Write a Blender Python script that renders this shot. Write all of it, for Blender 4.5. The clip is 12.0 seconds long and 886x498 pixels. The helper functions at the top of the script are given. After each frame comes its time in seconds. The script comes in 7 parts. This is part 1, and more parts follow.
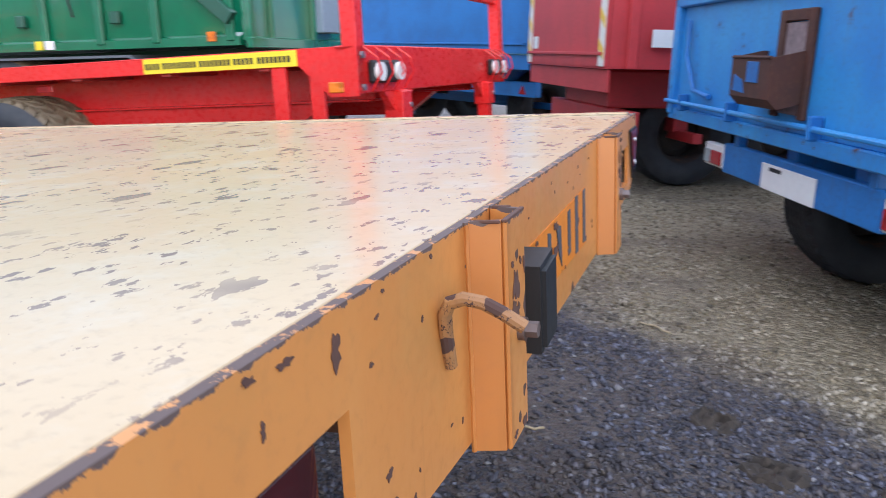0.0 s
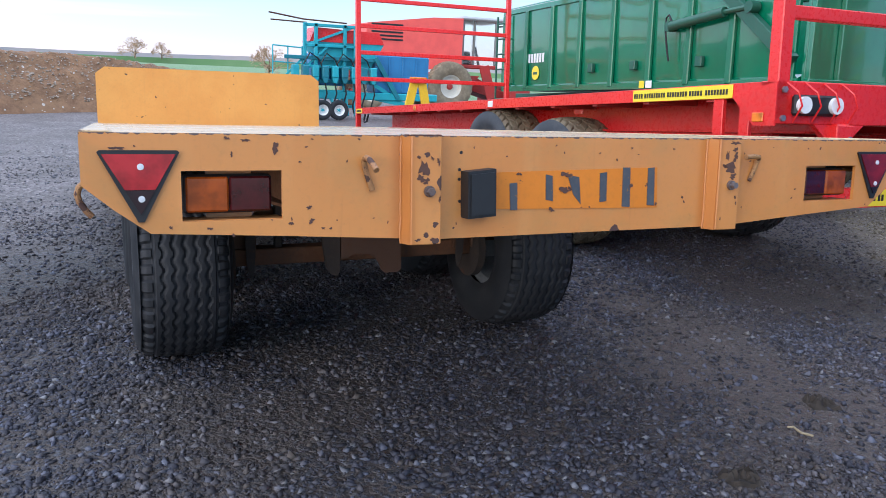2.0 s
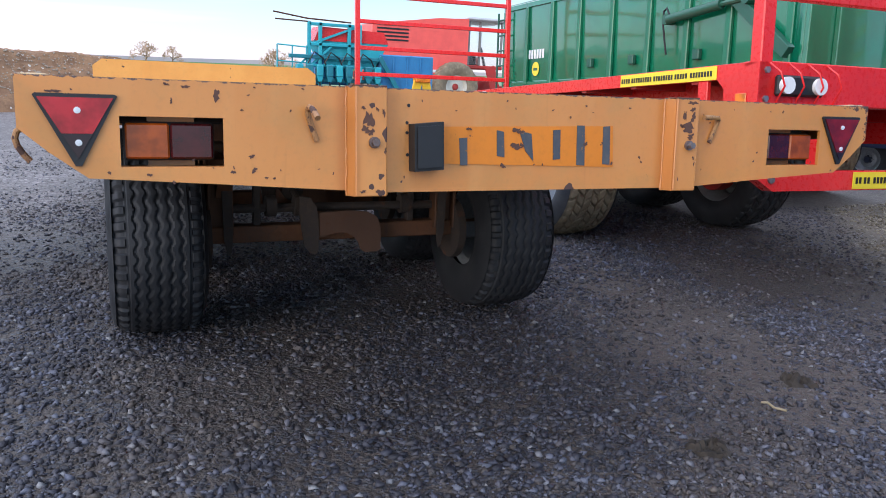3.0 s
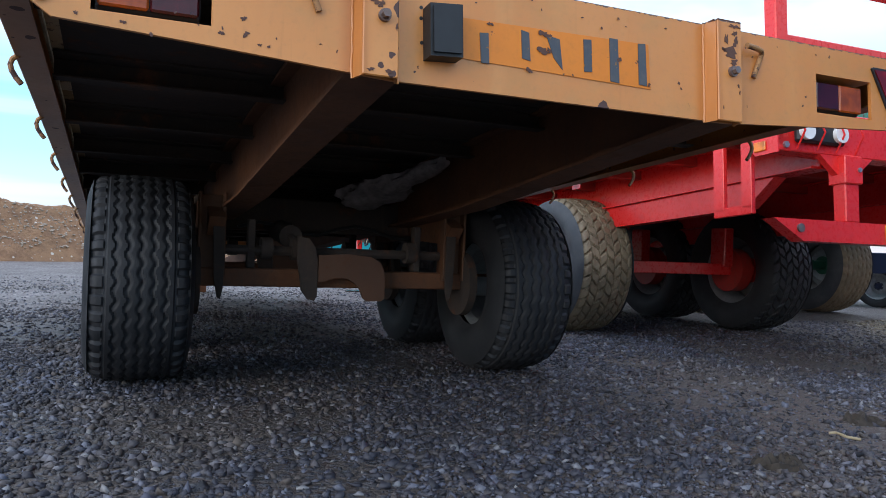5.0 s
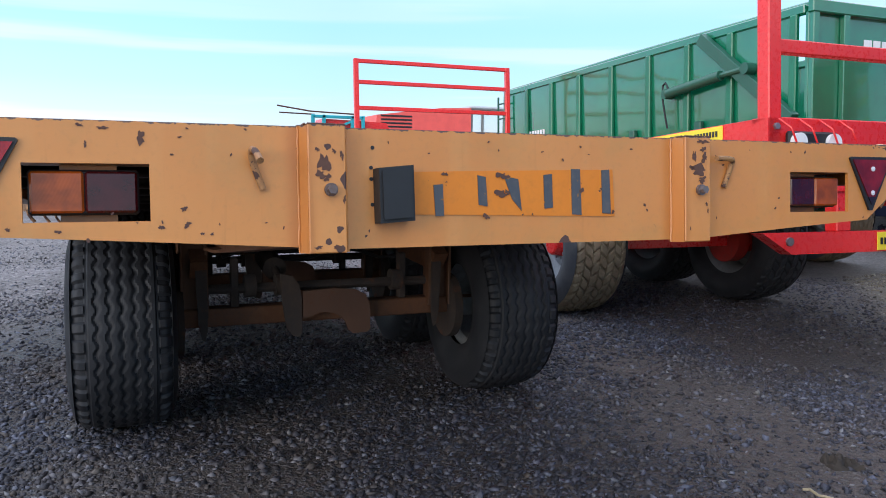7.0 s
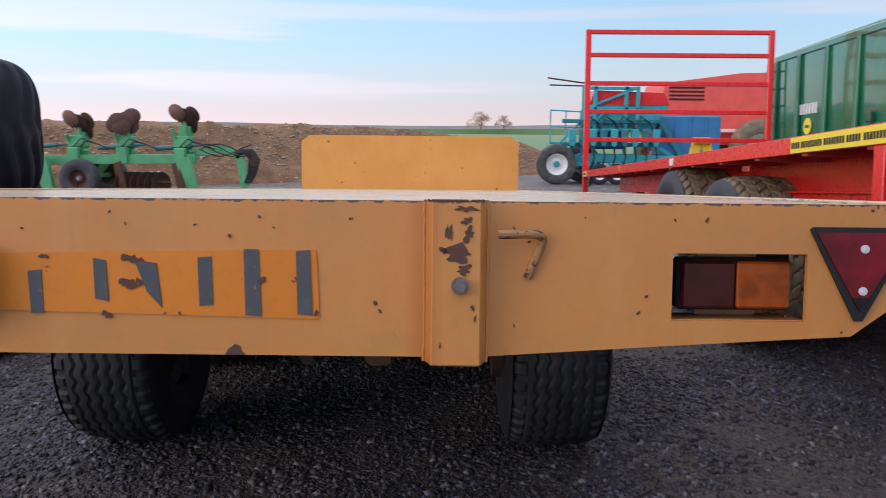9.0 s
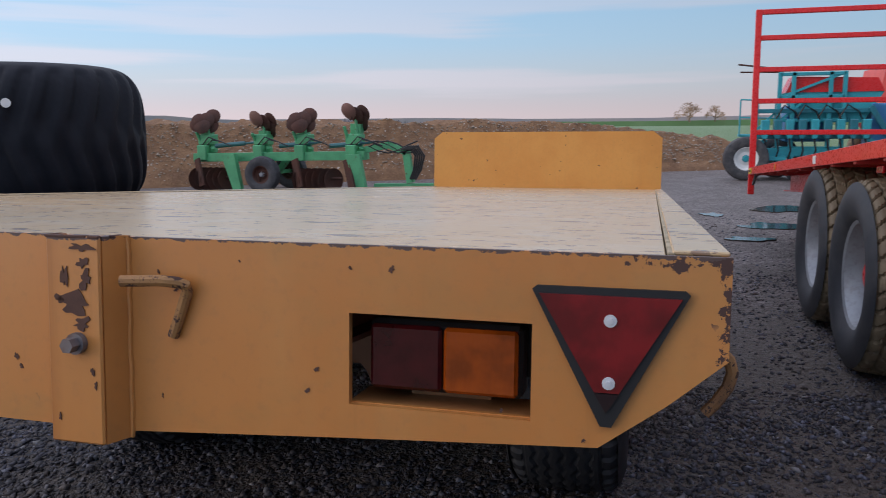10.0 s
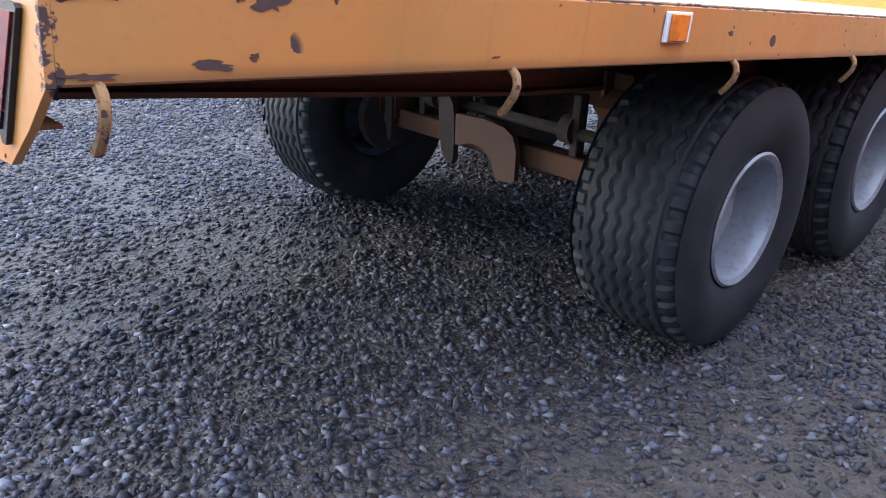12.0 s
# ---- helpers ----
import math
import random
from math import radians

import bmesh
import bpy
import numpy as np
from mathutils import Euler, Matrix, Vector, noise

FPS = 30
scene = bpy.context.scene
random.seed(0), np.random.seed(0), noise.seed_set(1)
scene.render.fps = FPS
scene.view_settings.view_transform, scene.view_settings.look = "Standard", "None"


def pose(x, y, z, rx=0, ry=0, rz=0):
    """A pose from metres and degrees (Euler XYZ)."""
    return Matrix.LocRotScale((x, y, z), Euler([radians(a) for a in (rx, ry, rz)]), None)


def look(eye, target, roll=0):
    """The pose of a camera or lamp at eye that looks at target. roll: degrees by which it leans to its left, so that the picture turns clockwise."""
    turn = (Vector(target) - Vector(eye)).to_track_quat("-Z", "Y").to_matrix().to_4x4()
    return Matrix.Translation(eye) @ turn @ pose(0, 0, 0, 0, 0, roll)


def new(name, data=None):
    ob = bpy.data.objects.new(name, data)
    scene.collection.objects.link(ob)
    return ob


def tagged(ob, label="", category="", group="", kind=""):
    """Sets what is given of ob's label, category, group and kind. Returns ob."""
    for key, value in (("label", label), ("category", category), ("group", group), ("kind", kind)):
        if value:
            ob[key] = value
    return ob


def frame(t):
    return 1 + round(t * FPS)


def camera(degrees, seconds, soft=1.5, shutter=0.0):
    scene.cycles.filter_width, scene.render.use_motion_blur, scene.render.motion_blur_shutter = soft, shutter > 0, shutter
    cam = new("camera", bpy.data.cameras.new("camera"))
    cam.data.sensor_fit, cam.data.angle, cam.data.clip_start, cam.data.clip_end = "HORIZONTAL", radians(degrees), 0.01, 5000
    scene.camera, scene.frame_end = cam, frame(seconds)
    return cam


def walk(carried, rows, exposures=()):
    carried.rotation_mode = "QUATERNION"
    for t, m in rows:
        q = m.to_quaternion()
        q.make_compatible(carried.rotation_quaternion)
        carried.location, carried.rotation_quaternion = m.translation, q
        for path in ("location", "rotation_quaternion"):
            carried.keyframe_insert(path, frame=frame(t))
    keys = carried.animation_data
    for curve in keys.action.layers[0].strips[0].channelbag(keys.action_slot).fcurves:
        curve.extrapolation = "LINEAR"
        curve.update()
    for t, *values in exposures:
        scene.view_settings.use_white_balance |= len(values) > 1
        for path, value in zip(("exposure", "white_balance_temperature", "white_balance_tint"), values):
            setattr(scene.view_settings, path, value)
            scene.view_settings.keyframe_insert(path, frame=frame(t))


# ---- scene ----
cam = camera(59.7, 12.0, 0.8, 0.15)
PATH = [
    (0, (0.23, -0.054, 1.368), (-0.4, 1.778, 0.871), 1.3),
    (0.5, (0.633, -0.036, 1.358), (-0.735, 1.347, 0.892), 0.5),
    (1, (1.089, -0.028, 1.356), (-0.594, 0.957, 0.909), 3.7),
    (1.5, (1.471, -0.041, 1.34), (-0.287, 0.805, 0.9), 3.0),
    (2, (1.718, 0.04, 1.34), (-0.061, 0.84, 0.899), 2.6),
    (2.5, (1.859, 0.137, 1.339), (0.074, 0.921, 0.892), 2.6),
    (3, (1.799, 0.176, 1.225), (0.008, 0.955, 0.792), 2.6),
    (3.2, (1.741, 0.186, 1.132), (-0.059, 0.964, 0.739), 2.6),
    (4.8, (1.575, 0.258, 0.587), (-0.267, 1.037, 0.585), 2.1),
    (5, (1.573, 0.252, 0.584), (-0.268, 1.033, 0.591), 2.1),
    (5.5, (1.56, 0.251, 0.586), (-0.28, 1.035, 0.614), 2.0),
    (6, (1.543, 0.26, 0.65), (-0.297, 1.043, 0.689), 1.7),
    (6.1, (1.546, 0.263, 0.679), (-0.293, 1.048, 0.725), 1.5),
    (6.5, (1.553, 0.289, 0.891), (-0.28, 1.087, 0.85), 1.1),
    (6.7, (1.572, 0.305, 0.996), (-0.25, 1.115, 0.845), 0.9),
    (8.3, (1.489, 1.056, 1.293), (-0.395, 1.658, 1.0), 0.1),
    (8.5, (1.406, 1.217, 1.303), (-0.502, 1.733, 0.997), -0.3),
    (9, (1.223, 1.661, 1.303), (-0.755, 1.648, 1.004), 0.5),
    (9.5, (0.979, 2.088, 1.304), (-0.97, 1.761, 1.001), 1.0),
    (10, (0.82, 2.359, 1.33), (-1.085, 1.838, 1.015), -0.4),
    (10.5, (0.66, 2.646, 1.33), (-1.041, 1.681, 0.911), -2.2),
    (11, (0.462, 2.852, 1.329), (-1.075, 1.672, 0.834), -1.6),
    (11.5, (0.34, 3.059, 1.306), (-1.038, 1.762, 0.658), 0.5),
    (11.8, (0.273, 3.165, 1.259), (-1.021, 1.85, 0.486), 2.2),
    (12, (0.238, 3.208, 1.246), (-1.057, 1.902, 0.46), 2.3),
]
EXPOSURES = [(0.0, 1.35, 6200, 16), (0.5, 1.24, 5900, 11), (1.0, 1.16, 5800, 12), (2.0, 1.27, 5950, 14), (2.5, 1.40, 6100, 15), (3.2, 1.27, 6150, 14), (4.8, 1.12, 6000, 9), (5.5, 1.13, 6050, 9), (6.5, 1.17, 6080, 10), (8.3, 1.02, 6550, 20), (8.5, 0.97, 6550, 20),
             (9.0, 0.74, 6700, 21), (9.5, 0.47, 6650, 21), (10.0, 0.26, 6550, 20), (10.5, 0.08, 6300, 17), (11.0, 0.08, 6050, 16), (11.5, 0.48, 5800, 13), (12.0, 2.20, 5850, 14)]
walk(cam, [(t, look(eye, target, roll)) for t, eye, target, roll in PATH], EXPOSURES)

# ---- world, sun ----
SUN_EL, SUN_AZ = 13.0, -60.0          # degrees; azimuth from +x towards +y
world = bpy.data.worlds.new("world")
scene.world = world
world.use_nodes = True
wn = world.node_tree
wn.nodes.clear()


def node(nt, kind, **values):
    n = nt.nodes.new(kind)
    for key, value in values.items():
        if key.startswith("i_"):
            key = key[2:]
            n.inputs[int(key) if key.isdigit() else key.replace("_", " ")].default_value = value
        elif key == "op":
            n.operation = value
        elif key == "mix":
            n.blend_type = value
        elif key == "dtype":
            n.data_type = value
    return n


def ramp(nt, fac, stops):
    n = nt.nodes.new("ShaderNodeValToRGB")
    e = n.color_ramp.elements
    while len(e) < len(stops):
        e.new(0.5)
    for el, (p, c) in zip(e, stops):
        el.position = p
        el.color = (*c, 1) if len(c) == 3 else c
    nt.links.new(fac, n.inputs[0])
    return n.outputs[0]


def mixc(nt, fac, a, b, mode="MIX"):
    n = nt.nodes.new("ShaderNodeMix")
    n.data_type, n.blend_type = "RGBA", mode
    for sock, val in ((n.inputs[0], fac), (n.inputs[6], a), (n.inputs[7], b)):
        if hasattr(val, "is_linked"):
            nt.links.new(val, sock)
        elif isinstance(val, (int, float)):
            sock.default_value = val
        else:
            sock.default_value = (*val, 1)
    return n.outputs[2]


def fmath(nt, op, a, b=0.0, clamp=False):
    n = nt.nodes.new("ShaderNodeMath")
    n.operation, n.use_clamp = op, clamp
    for sock, val in ((n.inputs[0], a), (n.inputs[1], b)):
        if hasattr(val, "is_linked"):
            nt.links.new(val, sock)
        else:
            sock.default_value = val
    return n.outputs[0]


def step(nt, x, lo, hi):
    n = nt.nodes.new("ShaderNodeMapRange")
    n.interpolation_type = "SMOOTHSTEP"
    nt.links.new(x, n.inputs[0])
    n.inputs[1].default_value, n.inputs[2].default_value = lo, hi
    return n.outputs[0]


def sky():
    nt = wn
    tex = node(nt, "ShaderNodeTexSky")
    tex.sky_type = "NISHITA"
    tex.sun_disc = False
    tex.sun_elevation = radians(SUN_EL)
    tex.sun_rotation = radians(90 - SUN_AZ)
    tex.air_density, tex.dust_density, tex.ozone_density = 1.0, 1.2, 1.5
    co = node(nt, "ShaderNodeTexCoord")
    sep = node(nt, "ShaderNodeSeparateXYZ")
    nt.links.new(co.outputs["Generated"], sep.inputs[0])
    z = sep.outputs[2]
    # thin stretched cloud and haze near the horizon
    mp = node(nt, "ShaderNodeMapping")
    mp.inputs["Scale"].default_value = (1.0, 1.0, 20.0)
    nt.links.new(co.outputs["Generated"], mp.inputs[0])
    no = node(nt, "ShaderNodeTexNoise", i_Scale=1.15, i_Detail=4.5, i_Roughness=0.5)
    nt.links.new(mp.outputs[0], no.inputs[0])
    cl = step(nt, no.outputs[0], 0.49, 0.60)
    low = step(nt, z, 0.26, 0.08)
    cloudfac = fmath(nt, "MULTIPLY", cl, low)
    cloudfac = fmath(nt, "MULTIPLY", cloudfac, 0.5)
    haze = fmath(nt, "MULTIPLY", step(nt, z, 0.04, 0.0), 0.6)
    base = mixc(nt, 1.0, tex.outputs[0], (0.085, 0.085, 0.085), "MULTIPLY")
    grad = ramp(nt, z, [(0.0, (0.51, 0.47, 0.48)), (0.03, (0.475, 0.49, 0.535)), (0.06, (0.415, 0.51, 0.58)), (0.10, (0.33, 0.52, 0.66)), (0.17, (0.27, 0.50, 0.69)), (0.40, (0.40, 0.53, 0.70)), (1.0, (1.10, 1.24, 1.50))])
    col = mixc(nt, 0.8, base, grad)
    col = mixc(nt, cloudfac, col, (0.53, 0.52, 0.555))
    # broken white cloud higher up
    nw = node(nt, "ShaderNodeTexNoise", i_Scale=1.7, i_Detail=5.0, i_Roughness=0.55)
    mw = node(nt, "ShaderNodeMapping")
    mw.inputs["Scale"].default_value = (1.0, 1.0, 3.0)
    nt.links.new(co.outputs["Generated"], mw.inputs[0])
    nt.links.new(mw.outputs[0], nw.inputs[0])
    white = fmath(nt, "MULTIPLY", step(nt, nw.outputs[0], 0.40, 0.60), step(nt, z, 0.17, 0.30))
    white = fmath(nt, "MULTIPLY", white, fmath(nt, "MULTIPLY", step(nt, z, 0.85, 0.55), 0.75))
    col = mixc(nt, white, col, (0.70, 0.69, 0.70))
    col = mixc(nt, haze, col, (0.53, 0.47, 0.48))
    # brighter on the side where the sun went down
    glow = fmath(nt, "MAXIMUM", fmath(nt, "MULTIPLY", sep.outputs[1], -1.0), -0.25)
    bg = node(nt, "ShaderNodeBackground")
    nt.links.new(fmath(nt, "ADD", fmath(nt, "MULTIPLY", glow, 0.42), 1.0), bg.inputs[1])
    nt.links.new(col, bg.inputs[0])
    out = node(nt, "ShaderNodeOutputWorld")
    nt.links.new(bg.outputs[0], out.inputs[0])


sky()
sun_data = bpy.data.lights.new("sun", "SUN")
sun_data.energy, sun_data.angle, sun_data.color = 0.50, radians(34), (1.0, 0.88, 0.76)
sun = new("sun", sun_data)
sun.matrix_world = look((0, 0, 30), (-math.cos(radians(SUN_EL)) * math.cos(radians(SUN_AZ)) * 50, -math.cos(radians(SUN_EL)) * math.sin(radians(SUN_AZ)) * 50, 30 - math.sin(radians(SUN_EL)) * 50))


# ---- materials ----
def material(name):
    m = bpy.data.materials.new(name)
    m.use_nodes = True
    nt = m.node_tree
    b = nt.nodes["Principled BSDF"]
    return m, nt, b


def coords(nt, scale=(1, 1, 1), kind="Object"):
    co = node(nt, "ShaderNodeTexCoord")
    mp = node(nt, "ShaderNodeMapping")
    mp.inputs["Scale"].default_value = scale
    nt.links.new(co.outputs[kind], mp.inputs[0])
    return mp.outputs[0]


def noise_of(nt, vec, scale, detail=4.0, rough=0.55):
    n = node(nt, "ShaderNodeTexNoise", i_Scale=scale, i_Detail=detail, i_Roughness=rough)
    nt.links.new(vec, n.inputs[0])
    return n.outputs[0]


def bump(nt, b, height, strength=0.3, distance=0.01):
    n = node(nt, "ShaderNodeBump", i_Strength=strength, i_Distance=distance)
    nt.links.new(height, n.inputs["Height"])
    nt.links.new(n.outputs[0], b.inputs["Normal"])


def chips(nt, vec, scale, rare, size, warp=0.03):
    """Mask of irregular flakes: one in a few cells, each with its own size."""
    n = node(nt, "ShaderNodeTexNoise", i_Scale=scale * 2.2, i_Detail=3.0)
    nt.links.new(vec, n.inputs[0])
    add = node(nt, "ShaderNodeVectorMath", op="MULTIPLY_ADD")
    nt.links.new(n.outputs[1], add.inputs[0])
    add.inputs[1].default_value = (warp, warp, warp)
    nt.links.new(vec, add.inputs[2])
    v = node(nt, "ShaderNodeTexVoronoi", i_Scale=scale)
    nt.links.new(add.outputs[0], v.inputs[0])
    sep = node(nt, "ShaderNodeSeparateColor")
    nt.links.new(v.outputs["Color"], sep.inputs[0])
    on = fmath(nt, "GREATER_THAN", sep.outputs[0], rare)
    r = fmath(nt, "MULTIPLY", fmath(nt, "POWER", sep.outputs[1], 2.2), size)
    near = fmath(nt, "LESS_THAN", v.outputs["Distance"], r)
    return fmath(nt, "MULTIPLY", on, near)


def paint(name, col, fade=None, rough=0.42, dirt=0.25, dirtcol=(0.16, 0.11, 0.07), chip=None, chipcol=(0.055, 0.032, 0.03), rust=0.0, metal=0.0, scale=1.0, coat=0.0, grain=0.12, wave=0.0):
    m, nt, b = material(name)
    vec = coords(nt)
    big = noise_of(nt, vec, 2.3 * scale, 5)
    fine = noise_of(nt, vec, 38 * scale, 5, 0.65)
    c = mixc(nt, step(nt, big, 0.35, 0.68), col, fade or [x * 0.86 for x in col])
    c = mixc(nt, fmath(nt, "MULTIPLY", step(nt, fine, 0.45, 0.75), dirt), c, dirtcol)
    streak = noise_of(nt, coords(nt, (26 * scale, 26 * scale, 1.6 * scale)), 1.0, 3)
    c = mixc(nt, fmath(nt, "MULTIPLY", step(nt, streak, 0.55, 0.75), dirt * 0.7), c, dirtcol)
    r = fmath(nt, "ADD", fmath(nt, "MULTIPLY", fine, 0.25), rough - 0.1)
    if rust:
        rn = step(nt, noise_of(nt, vec, 5.5 * scale, 8, 0.7), 0.62 - 0.12 * rust, 0.70)
        c = mixc(nt, rn, c, (0.12, 0.05, 0.025))
        r = fmath(nt, "ADD", r, fmath(nt, "MULTIPLY", rn, 0.4))
    if chip:
        k = chips(nt, vec, *chip)
        k2 = chips(nt, vec, chip[0] * 2.9, min(0.97, chip[1] + 0.05), chip[2])
        k = fmath(nt, "MAXIMUM", k, k2)
        c = mixc(nt, k, c, chipcol)
        r = fmath(nt, "ADD", r, fmath(nt, "MULTIPLY", k, 0.35))
        bump(nt, b, fmath(nt, "SUBTRACT", fmath(nt, "MULTIPLY", fine, grain), k), 0.4, 0.002)
    elif wave:
        # sheet metal that bellies a little between its ribs
        bump(nt, b, noise_of(nt, coords(nt, (1.3, 1.3, 3.4)), 1.0, 1.0), wave, 0.03)
        n = node(nt, "ShaderNodeBump", i_Strength=wave, i_Distance=0.03)
        nt.links.new(noise_of(nt, coords(nt, (1.3, 1.3, 3.4)), 1.0, 1.0), n.inputs["Height"])
        nt.links.new(n.outputs[0], b.inputs["Coat Normal"])
    else:
        bump(nt, b, fine, grain, 0.003)
    nt.links.new(c, b.inputs["Base Color"])
    nt.links.new(r, b.inputs["Roughness"])
    b.inputs["Metallic"].default_value = metal
    b.inputs["Coat Weight"].default_value = coat
    b.inputs["Coat Roughness"].default_value = 0.04 if wave else 0.12
    return m


def plain(name, col, rough=0.5, metal=0.0, coat=0.0, trans=0.0, vary=0.12):
    m, nt, b = material(name)
    vec = coords(nt)
    n = noise_of(nt, vec, 30, 4)
    c = mixc(nt, step(nt, n, 0.3, 0.75), col, [x * (1 - vary) for x in col])
    nt.links.new(c, b.inputs["Base Color"])
    nt.links.new(fmath(nt, "ADD", fmath(nt, "MULTIPLY", n, 0.2), rough - 0.1), b.inputs["Roughness"])
    b.inputs["Metallic"].default_value = metal
    b.inputs["Coat Weight"].default_value = coat
    b.inputs["Transmission Weight"].default_value = trans
    return m


def yellow_body():
    """Faded ochre paint with rust flakes, streaks and worn top edge."""
    m, nt, b = material("ochre_paint")
    vec = coords(nt)
    big = noise_of(nt, vec, 1.7, 4)
    fine = noise_of(nt, vec, 60, 4, 0.6)
    c = mixc(nt, step(nt, big, 0.35, 0.65), (0.60, 0.246, 0.064), (0.56, 0.212, 0.050))
    soft = noise_of(nt, coords(nt, (9, 9, 1.5)), 1.0, 4)
    c = mixc(nt, fmath(nt, "MULTIPLY", step(nt, soft, 0.5, 0.8), 0.5), c, (0.62, 0.31, 0.10))
    st = noise_of(nt, coords(nt, (40, 40, 2.0)), 1.0, 3)
    c = mixc(nt, fmath(nt, "MULTIPLY", step(nt, st, 0.62, 0.78), 0.35), c, (0.33, 0.13, 0.035))
    old = step(nt, noise_of(nt, coords(nt, (3.2, 3.2, 5.0)), 1.0, 6, 0.65), 0.46, 0.66)
    c = mixc(nt, fmath(nt, "MULTIPLY", old, 0.38), c, (0.40, 0.225, 0.070))
    c = mixc(nt, fmath(nt, "MULTIPLY", step(nt, fine, 0.50, 0.72), 0.14), c, (0.30, 0.15, 0.06))
    k = chips(nt, vec, 15, 0.72, 0.34, 0.02)
    k = fmath(nt, "MAXIMUM", k, chips(nt, vec, 44, 0.86, 0.42, 0.01))
    blot = step(nt, noise_of(nt, vec, 2.6, 2), 0.505, 0.515)
    k = fmath(nt, "MULTIPLY", k, blot)
    co = node(nt, "ShaderNodeTexCoord")
    sep = node(nt, "ShaderNodeSeparateXYZ")
    nt.links.new(co.outputs["Object"], sep.inputs[0])
    edge = step(nt, sep.outputs[2], -0.010, -0.0015)
    crest = fmath(nt, "MULTIPLY", step(nt, sep.outputs[2], -0.0016, -0.0006), 0.06)
    wear = step(nt, fmath(nt, "ADD", fmath(nt, "ADD", noise_of(nt, vec, 42, 6, 0.7), crest), fmath(nt, "MULTIPLY", fmath(nt, "SUBTRACT", edge, 1.0), 0.4)), 0.495, 0.51)
    # orange-brown stain by each pocket, which also carries its flank's shading
    for y in (0.692, 1.624):
        near = step(nt, fmath(nt, "ABSOLUTE", fmath(nt, "SUBTRACT", sep.outputs[1], y)), 0.036, 0.006)
        c = mixc(nt, fmath(nt, "MULTIPLY", near, fmath(nt, "ADD", fmath(nt, "MULTIPLY", soft, 0.8), 0.22)), c, (0.42, 0.14, 0.028))
    side = fmath(nt, "MULTIPLY", step(nt, sep.outputs[1], 2.395, 2.436), step(nt, sep.outputs[0], -0.035, -0.012))
    rim = step(nt, fmath(nt, "ADD", noise_of(nt, vec, 46, 6, 0.7), fmath(nt, "MULTIPLY", fmath(nt, "SUBTRACT", side, 1.0), 0.5)), 0.50, 0.51)
    top = fmath(nt, "MULTIPLY", fmath(nt, "MULTIPLY", step(nt, sep.outputs[1], 2.22, 2.36), step(nt, sep.outputs[2], -0.036, -0.010)), step(nt, sep.outputs[0], -0.035, -0.012))
    corner = step(nt, fmath(nt, "ADD", noise_of(nt, vec, 34, 6, 0.7), fmath(nt, "MULTIPLY", fmath(nt, "SUBTRACT", top, 1.0), 0.5)), 0.49, 0.50)
    k = fmath(nt, "MAXIMUM", k, fmath(nt, "MAXIMUM", rim, corner))
    low = fmath(nt, "MULTIPLY", step(nt, sep.outputs[2], -0.086, -0.106), step(nt, sep.outputs[0], -0.011, -0.02))
    c = mixc(nt, fmath(nt, "MULTIPLY", low, fmath(nt, "ADD", fmath(nt, "MULTIPLY", big, 0.9), 0.15)), c, (0.15, 0.065, 0.032))
    k = fmath(nt, "MAXIMUM", k, wear)
    c = mixc(nt, k, c, (0.075, 0.036, 0.028))
    c = mixc(nt, wear, c, (0.11, 0.072, 0.062))
    nt.links.new(c, b.inputs["Base Color"])
    nt.links.new(fmath(nt, "ADD", fmath(nt, "MULTIPLY", k, 0.35), fmath(nt, "ADD", fmath(nt, "MULTIPLY", fine, 0.2), 0.26)), b.inputs["Roughness"])
    b.inputs["Specular IOR Level"].default_value = 0.58
    bump(nt, b, fmath(nt, "SUBTRACT", fmath(nt, "MULTIPLY", fine, 0.10), k), 0.5, 0.0015)
    return m


def deck_paint():
    m, nt, b = material("worn_deck_paint")
    vec = coords(nt)
    big = noise_of(nt, vec, 0.9, 5, 0.6)
    c = mixc(nt, step(nt, big, 0.36, 0.62), (0.56, 0.415, 0.245), (0.55, 0.36, 0.175))
    c = mixc(nt, fmath(nt, "MULTIPLY", step(nt, noise_of(nt, vec, 7, 6, 0.65), 0.45, 0.72), 0.6), c, (0.56, 0.475, 0.345))
    fine = noise_of(nt, vec, 70, 5, 0.6)
    c = mixc(nt, fmath(nt, "MULTIPLY", step(nt, fine, 0.5, 0.8), 0.25), c, (0.25, 0.19, 0.12))
    flat = coords(nt, (1.0, 0.5, 1.0))
    k = chips(nt, flat, 25, 0.68, 0.60, 0.04)
    k = fmath(nt, "MAXIMUM", k, chips(nt, flat, 84, 0.46, 0.62, 0.018))
    k = fmath(nt, "MULTIPLY", k, step(nt, noise_of(nt, vec, 2.2, 3), 0.30, 0.52))
    sc = chips(nt, coords(nt, (30, 2.4, 1)), 1.0, 0.88, 0.30, 0.1)
    k = fmath(nt, "MAXIMUM", k, sc)
    c = mixc(nt, fmath(nt, "MULTIPLY", k, 0.85), c, (0.15, 0.09, 0.075))
    rusty = step(nt, noise_of(nt, vec, 18, 5, 0.7), 0.68, 0.74)
    c = mixc(nt, fmath(nt, "MULTIPLY", rusty, 0.6), c, (0.30, 0.12, 0.05))
    nt.links.new(c, b.inputs["Base Color"])
    nt.links.new(fmath(nt, "ADD", fmath(nt, "MULTIPLY", big, 0.30), 0.10), b.inputs["Roughness"])
    b.inputs["Specular IOR Level"].default_value = 0.42
    bump(nt, b, fmath(nt, "SUBTRACT", fmath(nt, "MULTIPLY", fine, 0.2), fmath(nt, "MULTIPLY", k, 0.4)), 0.4, 0.002)
    return m


